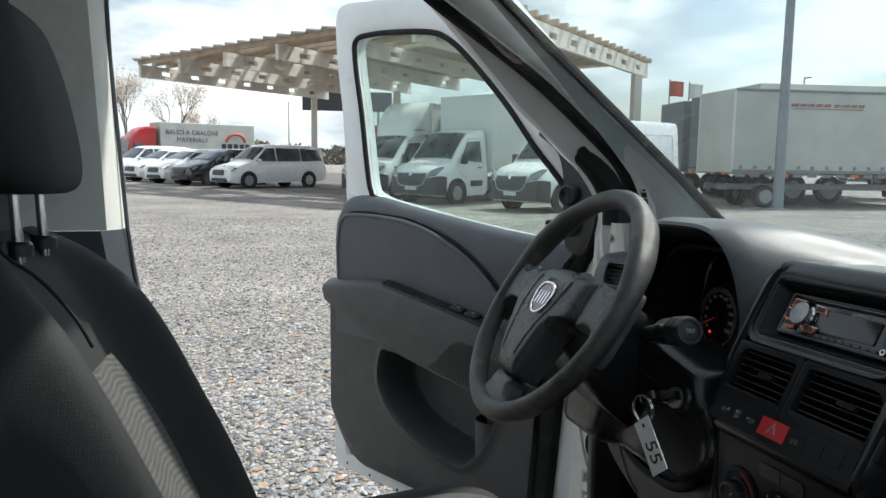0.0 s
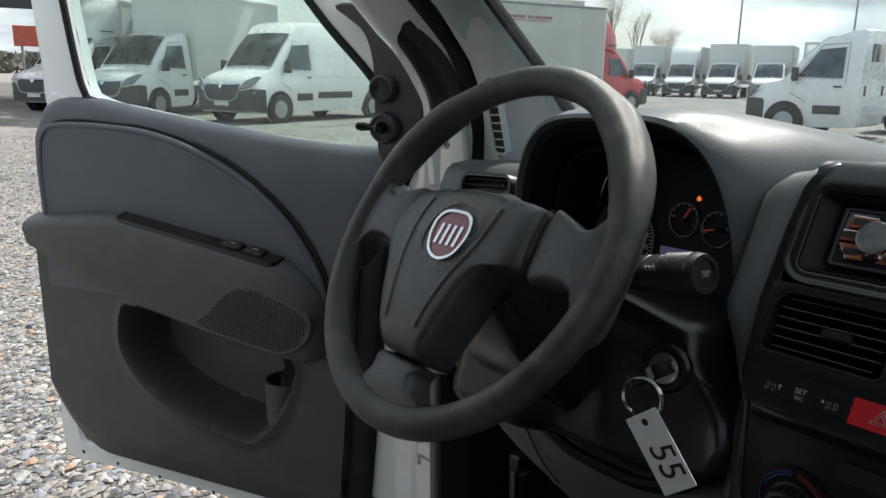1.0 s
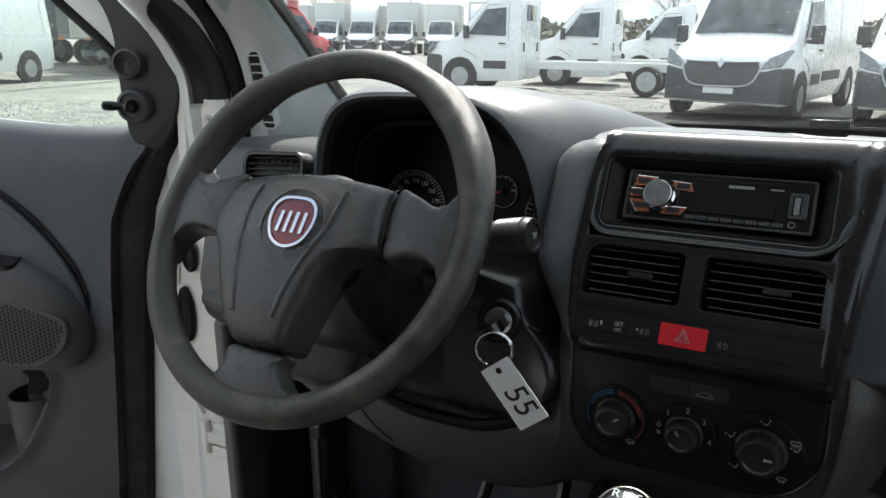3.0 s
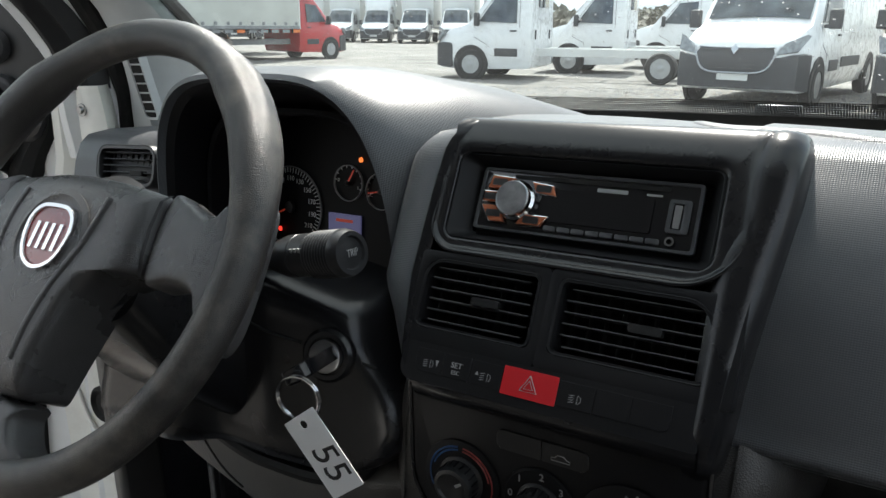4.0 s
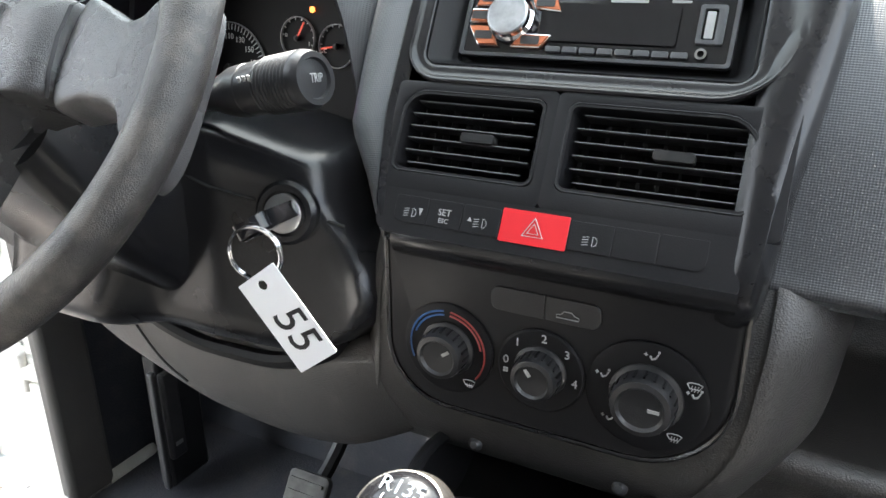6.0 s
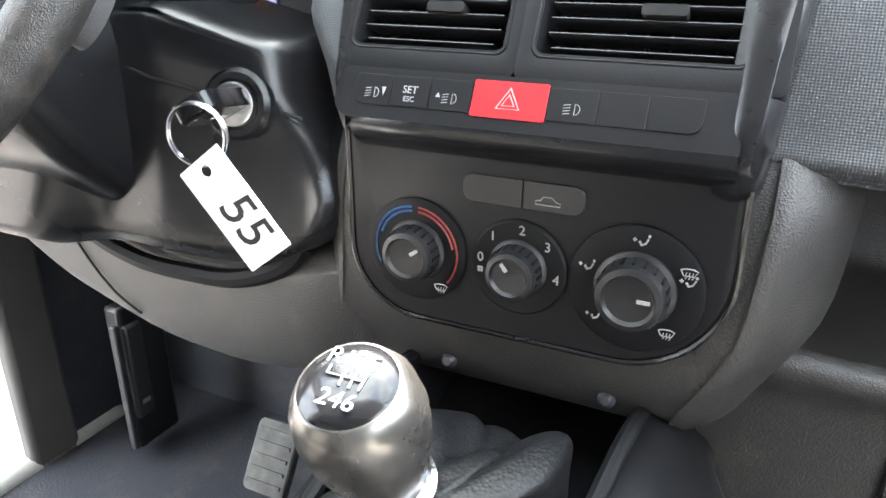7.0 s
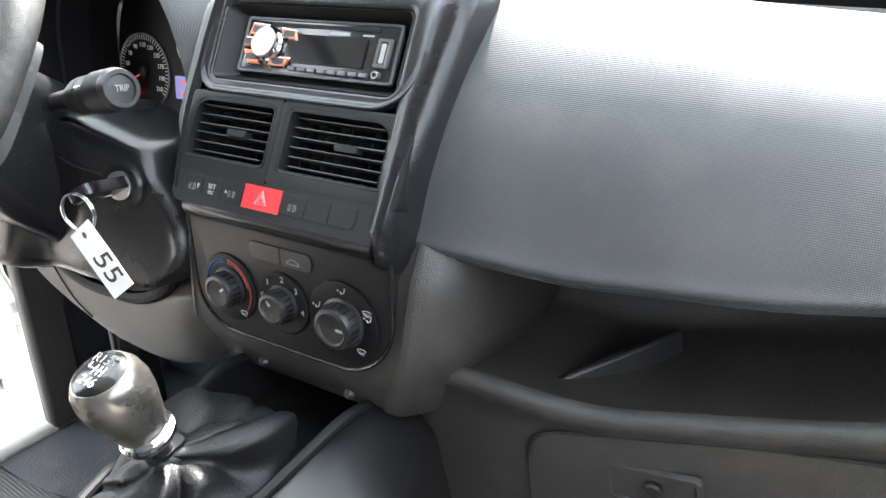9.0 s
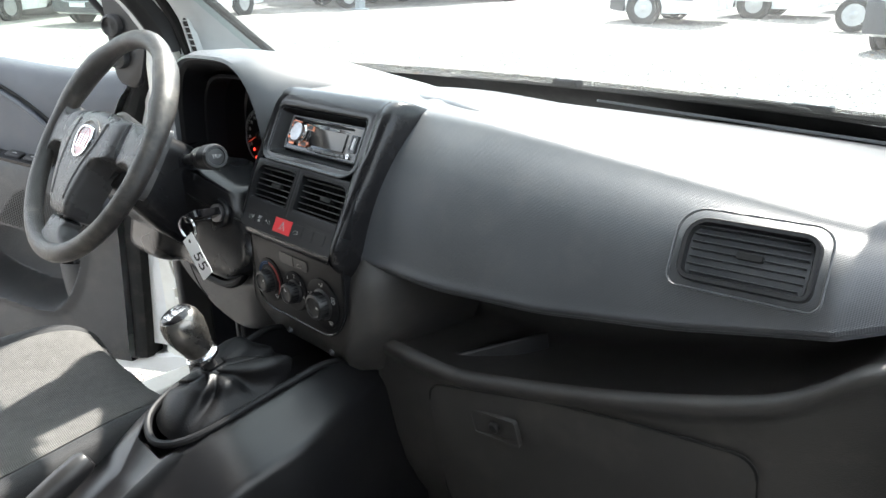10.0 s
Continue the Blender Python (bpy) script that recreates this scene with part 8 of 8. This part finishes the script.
# cars in a row under the canopy
hm = norm2(0.56, -0.83)
p = nose((-35.0, -0.45), hm, 0.88, 0.94)
lower_car("passenger_van", "white passenger van with dark rear windows on asphalt", at_place(*p, *hm), m_vwhite, "mpv")
for i, (dx, dy, mt, kd, lb) in enumerate(((-3.0, -2.0, m_vblack, "suv", "black off-road car parked in a row"), (-5.9, -3.6, m_vwhite, "suv", "white off-road car parked in a row"), (-8.8, -5.2, m_vwhite, "hatch", "white family car parked in a row"), (-11.7, -6.9, m_vwhite, "mpv", "white passenger van at the row's end"))):
    lower_car("parked_car", lb, at_place(p[0] + dx, p[1] + dy, *norm2(0.62, -0.78)), mt, kd)
# truck with pale tarpaulin and red cab, and more trailers behind
hc = norm2(0.10, 0.995)
truck = van("tarpaulin_truck", "red cab truck with pale grey tarpaulin body", at_place(-20.9, 24.9, *hc), "box", paint=m_vred, length=9.0, cargo=(1.05, 3.55, m_tarp, True), group="parked trucks")

for x0, x1, y0, y1 in ((-1.75, -1.45, 0.0, 0.13), (-1.40, -1.12, 0, 0.13), (-1.07, -0.80, 0, 0.13), (-0.75, -0.47, 0, 0.13), (-0.42, -0.14, 0, 0.13), (0.0, 0.22, 0, 0.13), (0.27, 0.36, 0, 0.13), (0.41, 0.66, 0, 0.13), (0.71, 0.95, 0, 0.13), (1.0, 1.25, 0, 0.13), (-1.70, 1.25, -0.10, -0.07)):
    bm = bmesh.new()
    prism(bm, [(x0 * 0.8 - 1.6, y0 * 0.7 + 0.1), (x1 * 0.8 - 1.6, y0 * 0.7 + 0.1), (x1 * 0.8 - 1.56, y1 * 0.7 + 0.1), (x0 * 0.8 - 1.56, y1 * 0.7 + 0.1)], Matrix.Identity(4), 0.0, 0.01)
    ob = part("sign_bar", bm, m_bar_dim, truck)
    ob.matrix_basis = frame_of((-4.2, -1.085, 2.95), (1, 0, 0), (0, 0, 1))
for k in range(14):
    bm = bmesh.new()
    box(bm, (-2.6 - 0.47 * k, -1.10, 1.22), (0.10, 0.02, 0.10))
    part("tarp_strap", bm, m_frame_grey, truck)
    bm = bmesh.new()
    box(bm, (-2.6 - 0.47 * k, -1.10, 0.98), (0.30, 0.02, 0.10))
    part("reflector" if k % 3 == 0 else "side_board", bm, m_lens_orange if k % 5 == 0 else m_frame_grey, truck)


def trailer(x, y, hx, hy, ln, h, mat_t, label):
    t = thing("semi_trailer", label, "trailer", "parked trailers", at_place(x, y, hx, hy))
    bm = bmesh.new()
    box(bm, (-ln / 2, 0, (1.15 + h) / 2), (ln, 2.5, h - 1.15))
    part("tarpaulin", bm, mat_t, t, bevel=0.04)
    bm = bmesh.new()
    box(bm, (-ln / 2, 0, 1.05), (ln, 2.4, 0.18))
    part("chassis", bm, m_frame_grey, t)
    for k in range(int(ln / 1.2)):
        for s in (1, -1):
            bm = bmesh.new()
            box(bm, (-0.6 - 1.2 * k, s * 1.262, (1.15 + h) / 2), (0.05, 0.02, h - 1.2))
            part("post", bm, mat_t, t)
    for x0 in (-0.18, ):
        for s in (1, -1):
            bm = bmesh.new()
            box(bm, (0.0, s * 1.0, 1.0), (0.04, 0.35, 0.14))
            part("tail_lamp", bm, m_lens_orange, t)
    for x0 in (-1.4, -2.7):
        for s in (1, -1):
            road_wheel(t, x0, s * 1.2, 0.48, 0.30)
    return t


trailer(-24.4, 17.9, -0.15, -0.99, 5.2, 4.0, m_tarp, "pale tarpaulin trailer with orange reflectors")
trailer(-27.6, 18.4, -0.15, -0.99, 8.5, 3.95, m_tarp_dark, "slate grey tarpaulin trailer")
trailer(-31.0, 18.9, -0.15, -0.99, 8.5, 3.9, m_tarp_dark, "slate grey tarpaulin trailer")
# far row of box trucks facing the van
for i, x in enumerate((-47.5, -44.2, -41.0, -37.6, -34.4, -31.2, -27.9, -24.6)):
    h = norm2(0.42, -0.9)
    van("box_truck", "white box truck in a far row", at_place(x, 45.5 + 0.1 * (x + 35), *h), "box", group="far row of trucks", length=7.0, cargo=(0.95, 3.3 + 0.15 * (i % 2), m_boxbody, i % 3 == 1))
# bare chassis cabs
hb = norm2(-0.985, -0.17)
for i, (dx, dy) in enumerate(((0, 0), (1.15, 3.6), (2.5, 7.4), (3.9, 11.2), (5.2, 15.0))):
    p = nose((-9.75 + dx, 17.3 + dy), hb)
    van("chassis_cab", "white cab with bare chassis frame on gravel", at_place(*p, *hb), "chassis", group="chassis cabs", length=6.5)
# panel vans ahead of the bonnet
hv = norm2(-0.13, -0.99)
p = nose((-1.45, 14.7), hv)
van("panel_van", "white panel van with dark bumper facing the bonnet", at_place(*p, *hv), "panel", length=5.6, roof=2.5)
van("panel_van", "white panel van beside another one", at_place(p[0] + 3.1, p[1] + 0.2, *hv), "panel", length=5.6, roof=2.5)
van("panel_van", "white panel van beside another one", at_place(p[0] + 6.2, p[1] + 0.6, *hv), "panel", length=5.6, roof=2.5)
# lorry behind the cars, with printed tarpaulin
lt = thing("lorry", "red cab lorry with grey printed tarpaulin body", "truck", "parked trucks", at_place(-70.0, -9.6, *norm2(0.45, -0.90)))
bm = bmesh.new()
box(bm, (-4.9, 0, 2.62), (8.2, 2.5, 3.0))
part("tarpaulin", bm, m_tarp, lt, bevel=0.05)
cab_rows = []
for x, z0, z1, w in ((1.72, 0.5, 1.5, 1.10), (1.70, 0.5, 1.75, 1.18), (1.52, 0.5, 2.65, 1.20), (1.25, 0.5, 3.05, 1.16), (0.7, 0.5, 3.55, 1.12), (0.2, 0.5, 3.72, 1.12), (-0.5, 0.5, 3.72, 1.12)):
    cab_rows.append([V((x, y, z)) for y, z in ((w, z0), (w, z1 * 0.6), (w - 0.04, z1 - 0.12), (w - 0.16, z1), (-w + 0.16, z1), (-w + 0.04, z1 - 0.12), (-w, z1 * 0.6), (-w, z0))])
bm = bmesh.new()
skin(bm, cab_rows, True, True)
part("cab", bm, m_vred, lt, "red cab with roof fairing")
bm = bmesh.new()
skin(bm, [[V((1.74, y, 1.70)) for y in (-1.05, 0, 1.05)], [V((1.57, y, 2.5)) for y in (-1.0, 0, 1.0)]])
part("windscreen", bm, m_vglass, lt)
bm = bmesh.new()
pane_pts(bm, [(1.45, 1.17, 1.75), (1.32, 1.14, 2.4), (0.55, 1.14, 2.4), (0.55, 1.17, 1.75)], (0, 0.03, 0))
part("side_window", bm, m_vglass, lt)
bm = bmesh.new()
box(bm, (-4.4, 0, 0.95), (9.0, 0.9, 0.25))
part("chassis", bm, m_frame_grey, lt)
for x in (0.9, -5.6, -6.9, -8.2):
    for s in (1, -1):
        road_wheel(lt, x, s * 1.15, 0.5, 0.3)
LMx = frame_of((-4.9, 1.262, 2.62), (-1, 0, 0), (0, 0, 1))
lettering("BALÍCÍ A OBALOVÉ", 0.52, LMx @ Matrix.Translation((-1.45, 0.70, 0)), m_vplastic, lt, "lettering", 0.005)
lettering("MATERIÁLY", 0.52, LMx @ Matrix.Translation((-1.45, 0.10, 0)), m_vplastic, lt, "lettering", 0.005)
bm = bmesh.new()
tube(bm, [LMx @ V((2.35 + 0.85 * math.cos(a), 0.0 + 0.70 * math.sin(a), 0.01)) for a in np.linspace(0, math.pi, 16)], 0.12, 6)
part("red_arc", bm, m_banner_red, lt)
for k in range(5):
    bm = bmesh.new()
    prism(bm, rrect(1.05 + 0.54 * k, -0.70, 1.45 + 0.54 * k, -0.15, 0.05), LMx, 0, 0.012)
    part("sign_bar", bm, m_vplastic, lt)

# ---- canopy ----
canopy = thing("canopy", "cream steel canopy with slatted roof on tall posts", "canopy", at=Matrix.Identity(4))
E0, E1 = V((-20.4, 7.1, 0)) * NEAR, V((-38.4, -5.4, 0)) * NEAR
ev = (E1 - E0).normalized()
dp = V((-0.70, 0.714, 0)).normalized()
CANZ = 5.42
DEEP = 12.7
LONG = (E1 - E0).length
nb = 7
for i in range(nb):
    a = E0 + ev * LONG * i / (nb - 1)
    m = frame_of((a.x, a.y, CANZ - 0.25), dp, (0, 0, 1))
    edges_x = [0.0, 1.2] + [2.0 + 1.9 * k for k in range(6)] + [DEEP]
    bm = bmesh.new()
    h0 = 0.55
    box(bm, (DEEP / 2, h0 / 2 - 0.09, 0), (DEEP, 0.18, 0.16), m)
    box(bm, (DEEP / 2, -h0 / 2 + 0.09, 0), (DEEP, 0.18, 0.16), m)
    for k in range(8):
        box(bm, (0.55 + k * (DEEP - 1.1) / 7, 0, 0), (1.1, 0.24, 0.15), m)
    part("beam", bm, m_canopy, canopy, "cream beam with cut-outs")
    if i % 2 == 0:
        for dd in (DEEP - 1.2,):
            q = a + dp * dd
            bm = bmesh.new()
            box(bm, (q.x, q.y, GZ + (CANZ - 0.5 - GZ) / 2), (0.34, 0.34, CANZ - 0.5 - GZ), None)
            part("post", bm, m_canopy, canopy, bevel=0.02)
for k in range(18):
    a = E0 + dp * (0.1 + (DEEP - 0.2) * k / 17)
    bm = bmesh.new()
    m = frame_of((a.x, a.y, CANZ + 0.14), ev, (0, 0, 1))
    box(bm, (LONG / 2, 0, 0), (LONG + 0.5, 0.18, 0.10), m)
    part("purlin", bm, m_slat, canopy, "brown roof batten")
random.seed(3)
for k in range(17):
    for i in range(nb * 2 - 2):
        if random.random() < 0.80:
            a = E0 + dp * (0.1 + (DEEP - 0.2) * (k + 0.5) / 17) + ev * LONG * (i + 0.5) / (nb * 2 - 2)
            bm = bmesh.new()
            box(bm, (0, 0, 0), (LONG / (nb * 2 - 2) * 0.97, 0.012, DEEP / 17 * 0.72), frame_of((a.x, a.y, CANZ + 0.22), ev, (0, 0, 1)))
            part("roof_sheet", bm, m_slat, canopy)
for i in range(26):
    a = E0 + ev * LONG * i / 25
    bm = bmesh.new()
    box(bm, (a.x, a.y, CANZ + 0.24), (0.9, 0.5, 0.05))
    part("eave_sheet", bm, m_canopy, canopy)

# ---- poles, signs, trees, far buildings ----
def lamp_post(x, y, h, r=0.06, arm=0.0, label="grey steel lamp post"):
    t = thing("lamp_post", label, "lamp post", "lamp posts", Matrix.Translation((x * NEAR, y * NEAR, GZ)))
    bm = bmesh.new()
    tube(bm, [(0, 0, 0), (0, 0, h * 0.5), (0, 0, h)], [r * 1.3, r * 1.05, r * 0.8], 10)
    part("pole", bm, m_pole, t)
    bm = bmesh.new()
    lathe(bm, [(r * 2.4, 0), (r * 2.4, 0.03), (r * 1.4, 0.05)], None, 12)
    part("base_plate", bm, m_pole, t)
    bm = bmesh.new()
    box(bm, (arm * 0.5, 0, h + 0.03), (max(0.5, arm), 0.18, 0.09))
    part("lamp_head", bm, m_pole, t, bevel=0.02)


lamp_post(-19.7, 16.1, 10.5, 0.12, label="thick grey steel pole on gravel")
for x, y, h in ((-62, -17.5, 9.5), (-58.0, 48, 8.5), (-36.0, 55.0, 9.5), (-30.5, 62.0, 9.0), (-18.0, 70.0, 11.0), (-95.0, -22.0, 9.0), (-100, 4.0, 8.0)):
    lamp_post(x, y, h, 0.07, 0.8)
for x, y, w, h, z, mt in ((-55.0, 6.5, 6.0, 1.3, 5.2, m_vplastic), (-66.0, 9.5, 3.2, 1.4, 3.4, m_banner_red)):
    t = thing("sign_board", "dark board under the canopy" if mt is m_vplastic else "weathered red sign board on posts", "sign", at=at_place(x, y, *norm2(1.0, -0.1)))
    bm = bmesh.new()
    box(bm, (0, 0, z), (0.15, w, h))
    part("board", bm, mt, t, bevel=0.02)
    for s in (1, -1):
        bm = bmesh.new()
        tube(bm, [(-0.12, s * w * 0.35, 0), (-0.12, s * w * 0.35, z + h / 2)], 0.09, 8)
        part("support_post", bm, m_pole, t)
for x, y, mt in ((-39.0, 23.4, m_banner_red), (-40.0, 25.3, m_boxbody)):
    t = thing("flag", "small flag on a thin pole", "flag", "flags", Matrix.Translation((x * NEAR, y * NEAR, GZ)))
    bm = bmesh.new()
    tube(bm, [(0, 0, 0), (0, 0, 5.8)], 0.04, 6)
    part("pole", bm, m_pole, t)
    bm = bmesh.new()
    skin(bm, [[V((0.1 * math.sin(5 * f), 0.9 * f, z)) for f in np.linspace(0, 1, 7)] for z in (4.9, 5.3, 5.7)])
    part("cloth", bm, mt, t)


def tree(x, y, h, seed, leafy, label):
    rnd = random.Random(seed)
    t = thing("tree", label, "tree", "bare spring trees", Matrix.Translation((x * NEAR, y * NEAR, GZ)))
    bm = bmesh.new()
    tips = []

    def grow(p, d, ln, r, depth):
        q = p + d * ln * 0.5 + V((rnd.uniform(-1, 1), rnd.uniform(-1, 1), 0)) * ln * 0.06
        e = p + d * ln
        tube(bm, [p, q, e], [r, r * 0.8, r * 0.6], 5 if depth < 3 else 3, caps=False)
        if depth >= 5:
            tips.append(e)
            return
        if depth >= 3:
            tips.append(q)
        for _ in range(3 if depth < 3 else 2):
            nd = (d + V((rnd.uniform(-1, 1), rnd.uniform(-1, 1), rnd.uniform(-0.15, 0.7) + (0 if leafy > 2 else 0.9))) * (0.62 if leafy > 2 else 0.36)).normalized()
            grow(p + d * ln * rnd.uniform(0.55, 1.0), nd, ln * rnd.uniform(0.6, 0.8), r * 0.55, depth + 1)

    grow(V((0, 0, 0)), V((0, 0, 1)), h * 0.34, h * 0.016, 0)
    part("trunk", bm, m_bark, t)
    if leafy:
        vs, fs = [], []
        for p in tips:
            for _ in range(leafy * 4):
                c = p + V((rnd.gauss(0, 1), rnd.gauss(0, 1), rnd.gauss(0, 0.8))) * h * 0.045
                s = h * rnd.uniform(0.003, 0.007)
                a, b = V((rnd.gauss(0, 1), rnd.gauss(0, 1), rnd.gauss(0, 1))).normalized() * s, V((rnd.gauss(0, 1), rnd.gauss(0, 1), rnd.gauss(0, 1))).normalized() * s
                k = len(vs)
                vs.extend([c - a, c - b, c + a, c + b])
                fs.append((k, k + 1, k + 2, k + 3))
        me = bpy.data.meshes.new("crown")
        me.from_pydata(vs, [], fs)
        me.materials.append(m_leaf)
        ob = new("crown", me)
        ob.parent = t
        ob["kind"] = "stuff"


for i, (x, y, h, l) in enumerate(((-92, -20, 11.5, 5), (-97, -15.5, 12.5, 5), (-90, -26, 12, 4), (-100, -10, 12, 5), (-104, -30, 12, 4), (-118, -8, 10, 4), (-72.4, 80.8, 12.5, 2), (-69.7, 83.2, 11.2, 1), (-66.5, 85.8, 8.0, 6), (-25, 74, 8.5, 4), (-19, 76, 9.0, 4), (-12, 75, 9.5, 3), (-6, 78, 10, 4), (1, 80, 9.5, 4))):
    tree(x, y, h, 20 + i, l, "bare spring tree with first leaves" if l > 2 else "slender bare poplar tree")
# far tree line
rnd = random.Random(9)
vs, fs = [], []
for i in range(26000):
    a = radians(rnd.uniform(-30, 215))
    d = rnd.uniform(190, 240)
    top = 5.0 + 3.0 * noise.noise(V((a * 9, 0, 0))) + 1.5 * noise.noise(V((a * 40, 3, 0)))
    c = V((d * math.cos(a), d * math.sin(a), rnd.random() ** 0.8 * max(1.5, top)))
    s = rnd.uniform(0.6, 1.3)
    u, w = V((rnd.gauss(0, 1), rnd.gauss(0, 1), rnd.gauss(0, 1))).normalized() * s, V((rnd.gauss(0, 1), rnd.gauss(0, 1), rnd.gauss(0, 1))).normalized() * s
    k = len(vs)
    vs.extend([c - u, c - w, c + u, c + w])
    fs.append((k, k + 1, k + 2, k + 3))
me = bpy.data.meshes.new("tree_line")
me.from_pydata(vs, [], fs)
me.materials.append(m_hedge)
tagged(new("tree_line", me), "dark line of distant trees at the yard's edge", "trees", kind="stuff")

# ---- closing walls and wheels of the van itself ----
for x, w in ((-0.90, 0.03), (0.975, 0.03)):
    bm = bmesh.new()
    box(bm, (x, -1.42, 1.05), (w, 2.10, 1.42))
    part("cargo_side", bm, m_white, body, "plain white cargo side", bevel=0.01)
bm = bmesh.new()
box(bm, (0.037, -2.46, 1.05), (1.90, 0.03, 1.42))
part("cargo_rear", bm, m_white, body, bevel=0.01)
bm = bmesh.new()
box(bm, (0.037, -1.42, 1.78), (1.90, 2.10, 0.03))
part("cargo_roof", bm, m_white, body, bevel=0.01)
TURN = Matrix.Translation((0, 0, 0.115)) @ pose(0, 0, 0, 0, 0, 90)
for x in (1.42, -1.75):
    for y in (0.86, -0.86):
        road_wheel(body, x, y, 0.31, 0.20).matrix_basis = TURN
for sx in (-1, 1):
    bm = bmesh.new()
    skin(bm, [[V((sx * 0.80, y, z)), V((sx * 0.88, y, z - 0.06)), V((sx * 0.90, y, z - 0.30)), V((sx * 0.88, y, 0.50))] for y, z in ((1.06, 1.16), (1.20, 1.13), (1.34, 1.10), (1.75, 0.98), (1.88, 0.86))])
    part("front_wing", bm, m_white, body, "white front wing")
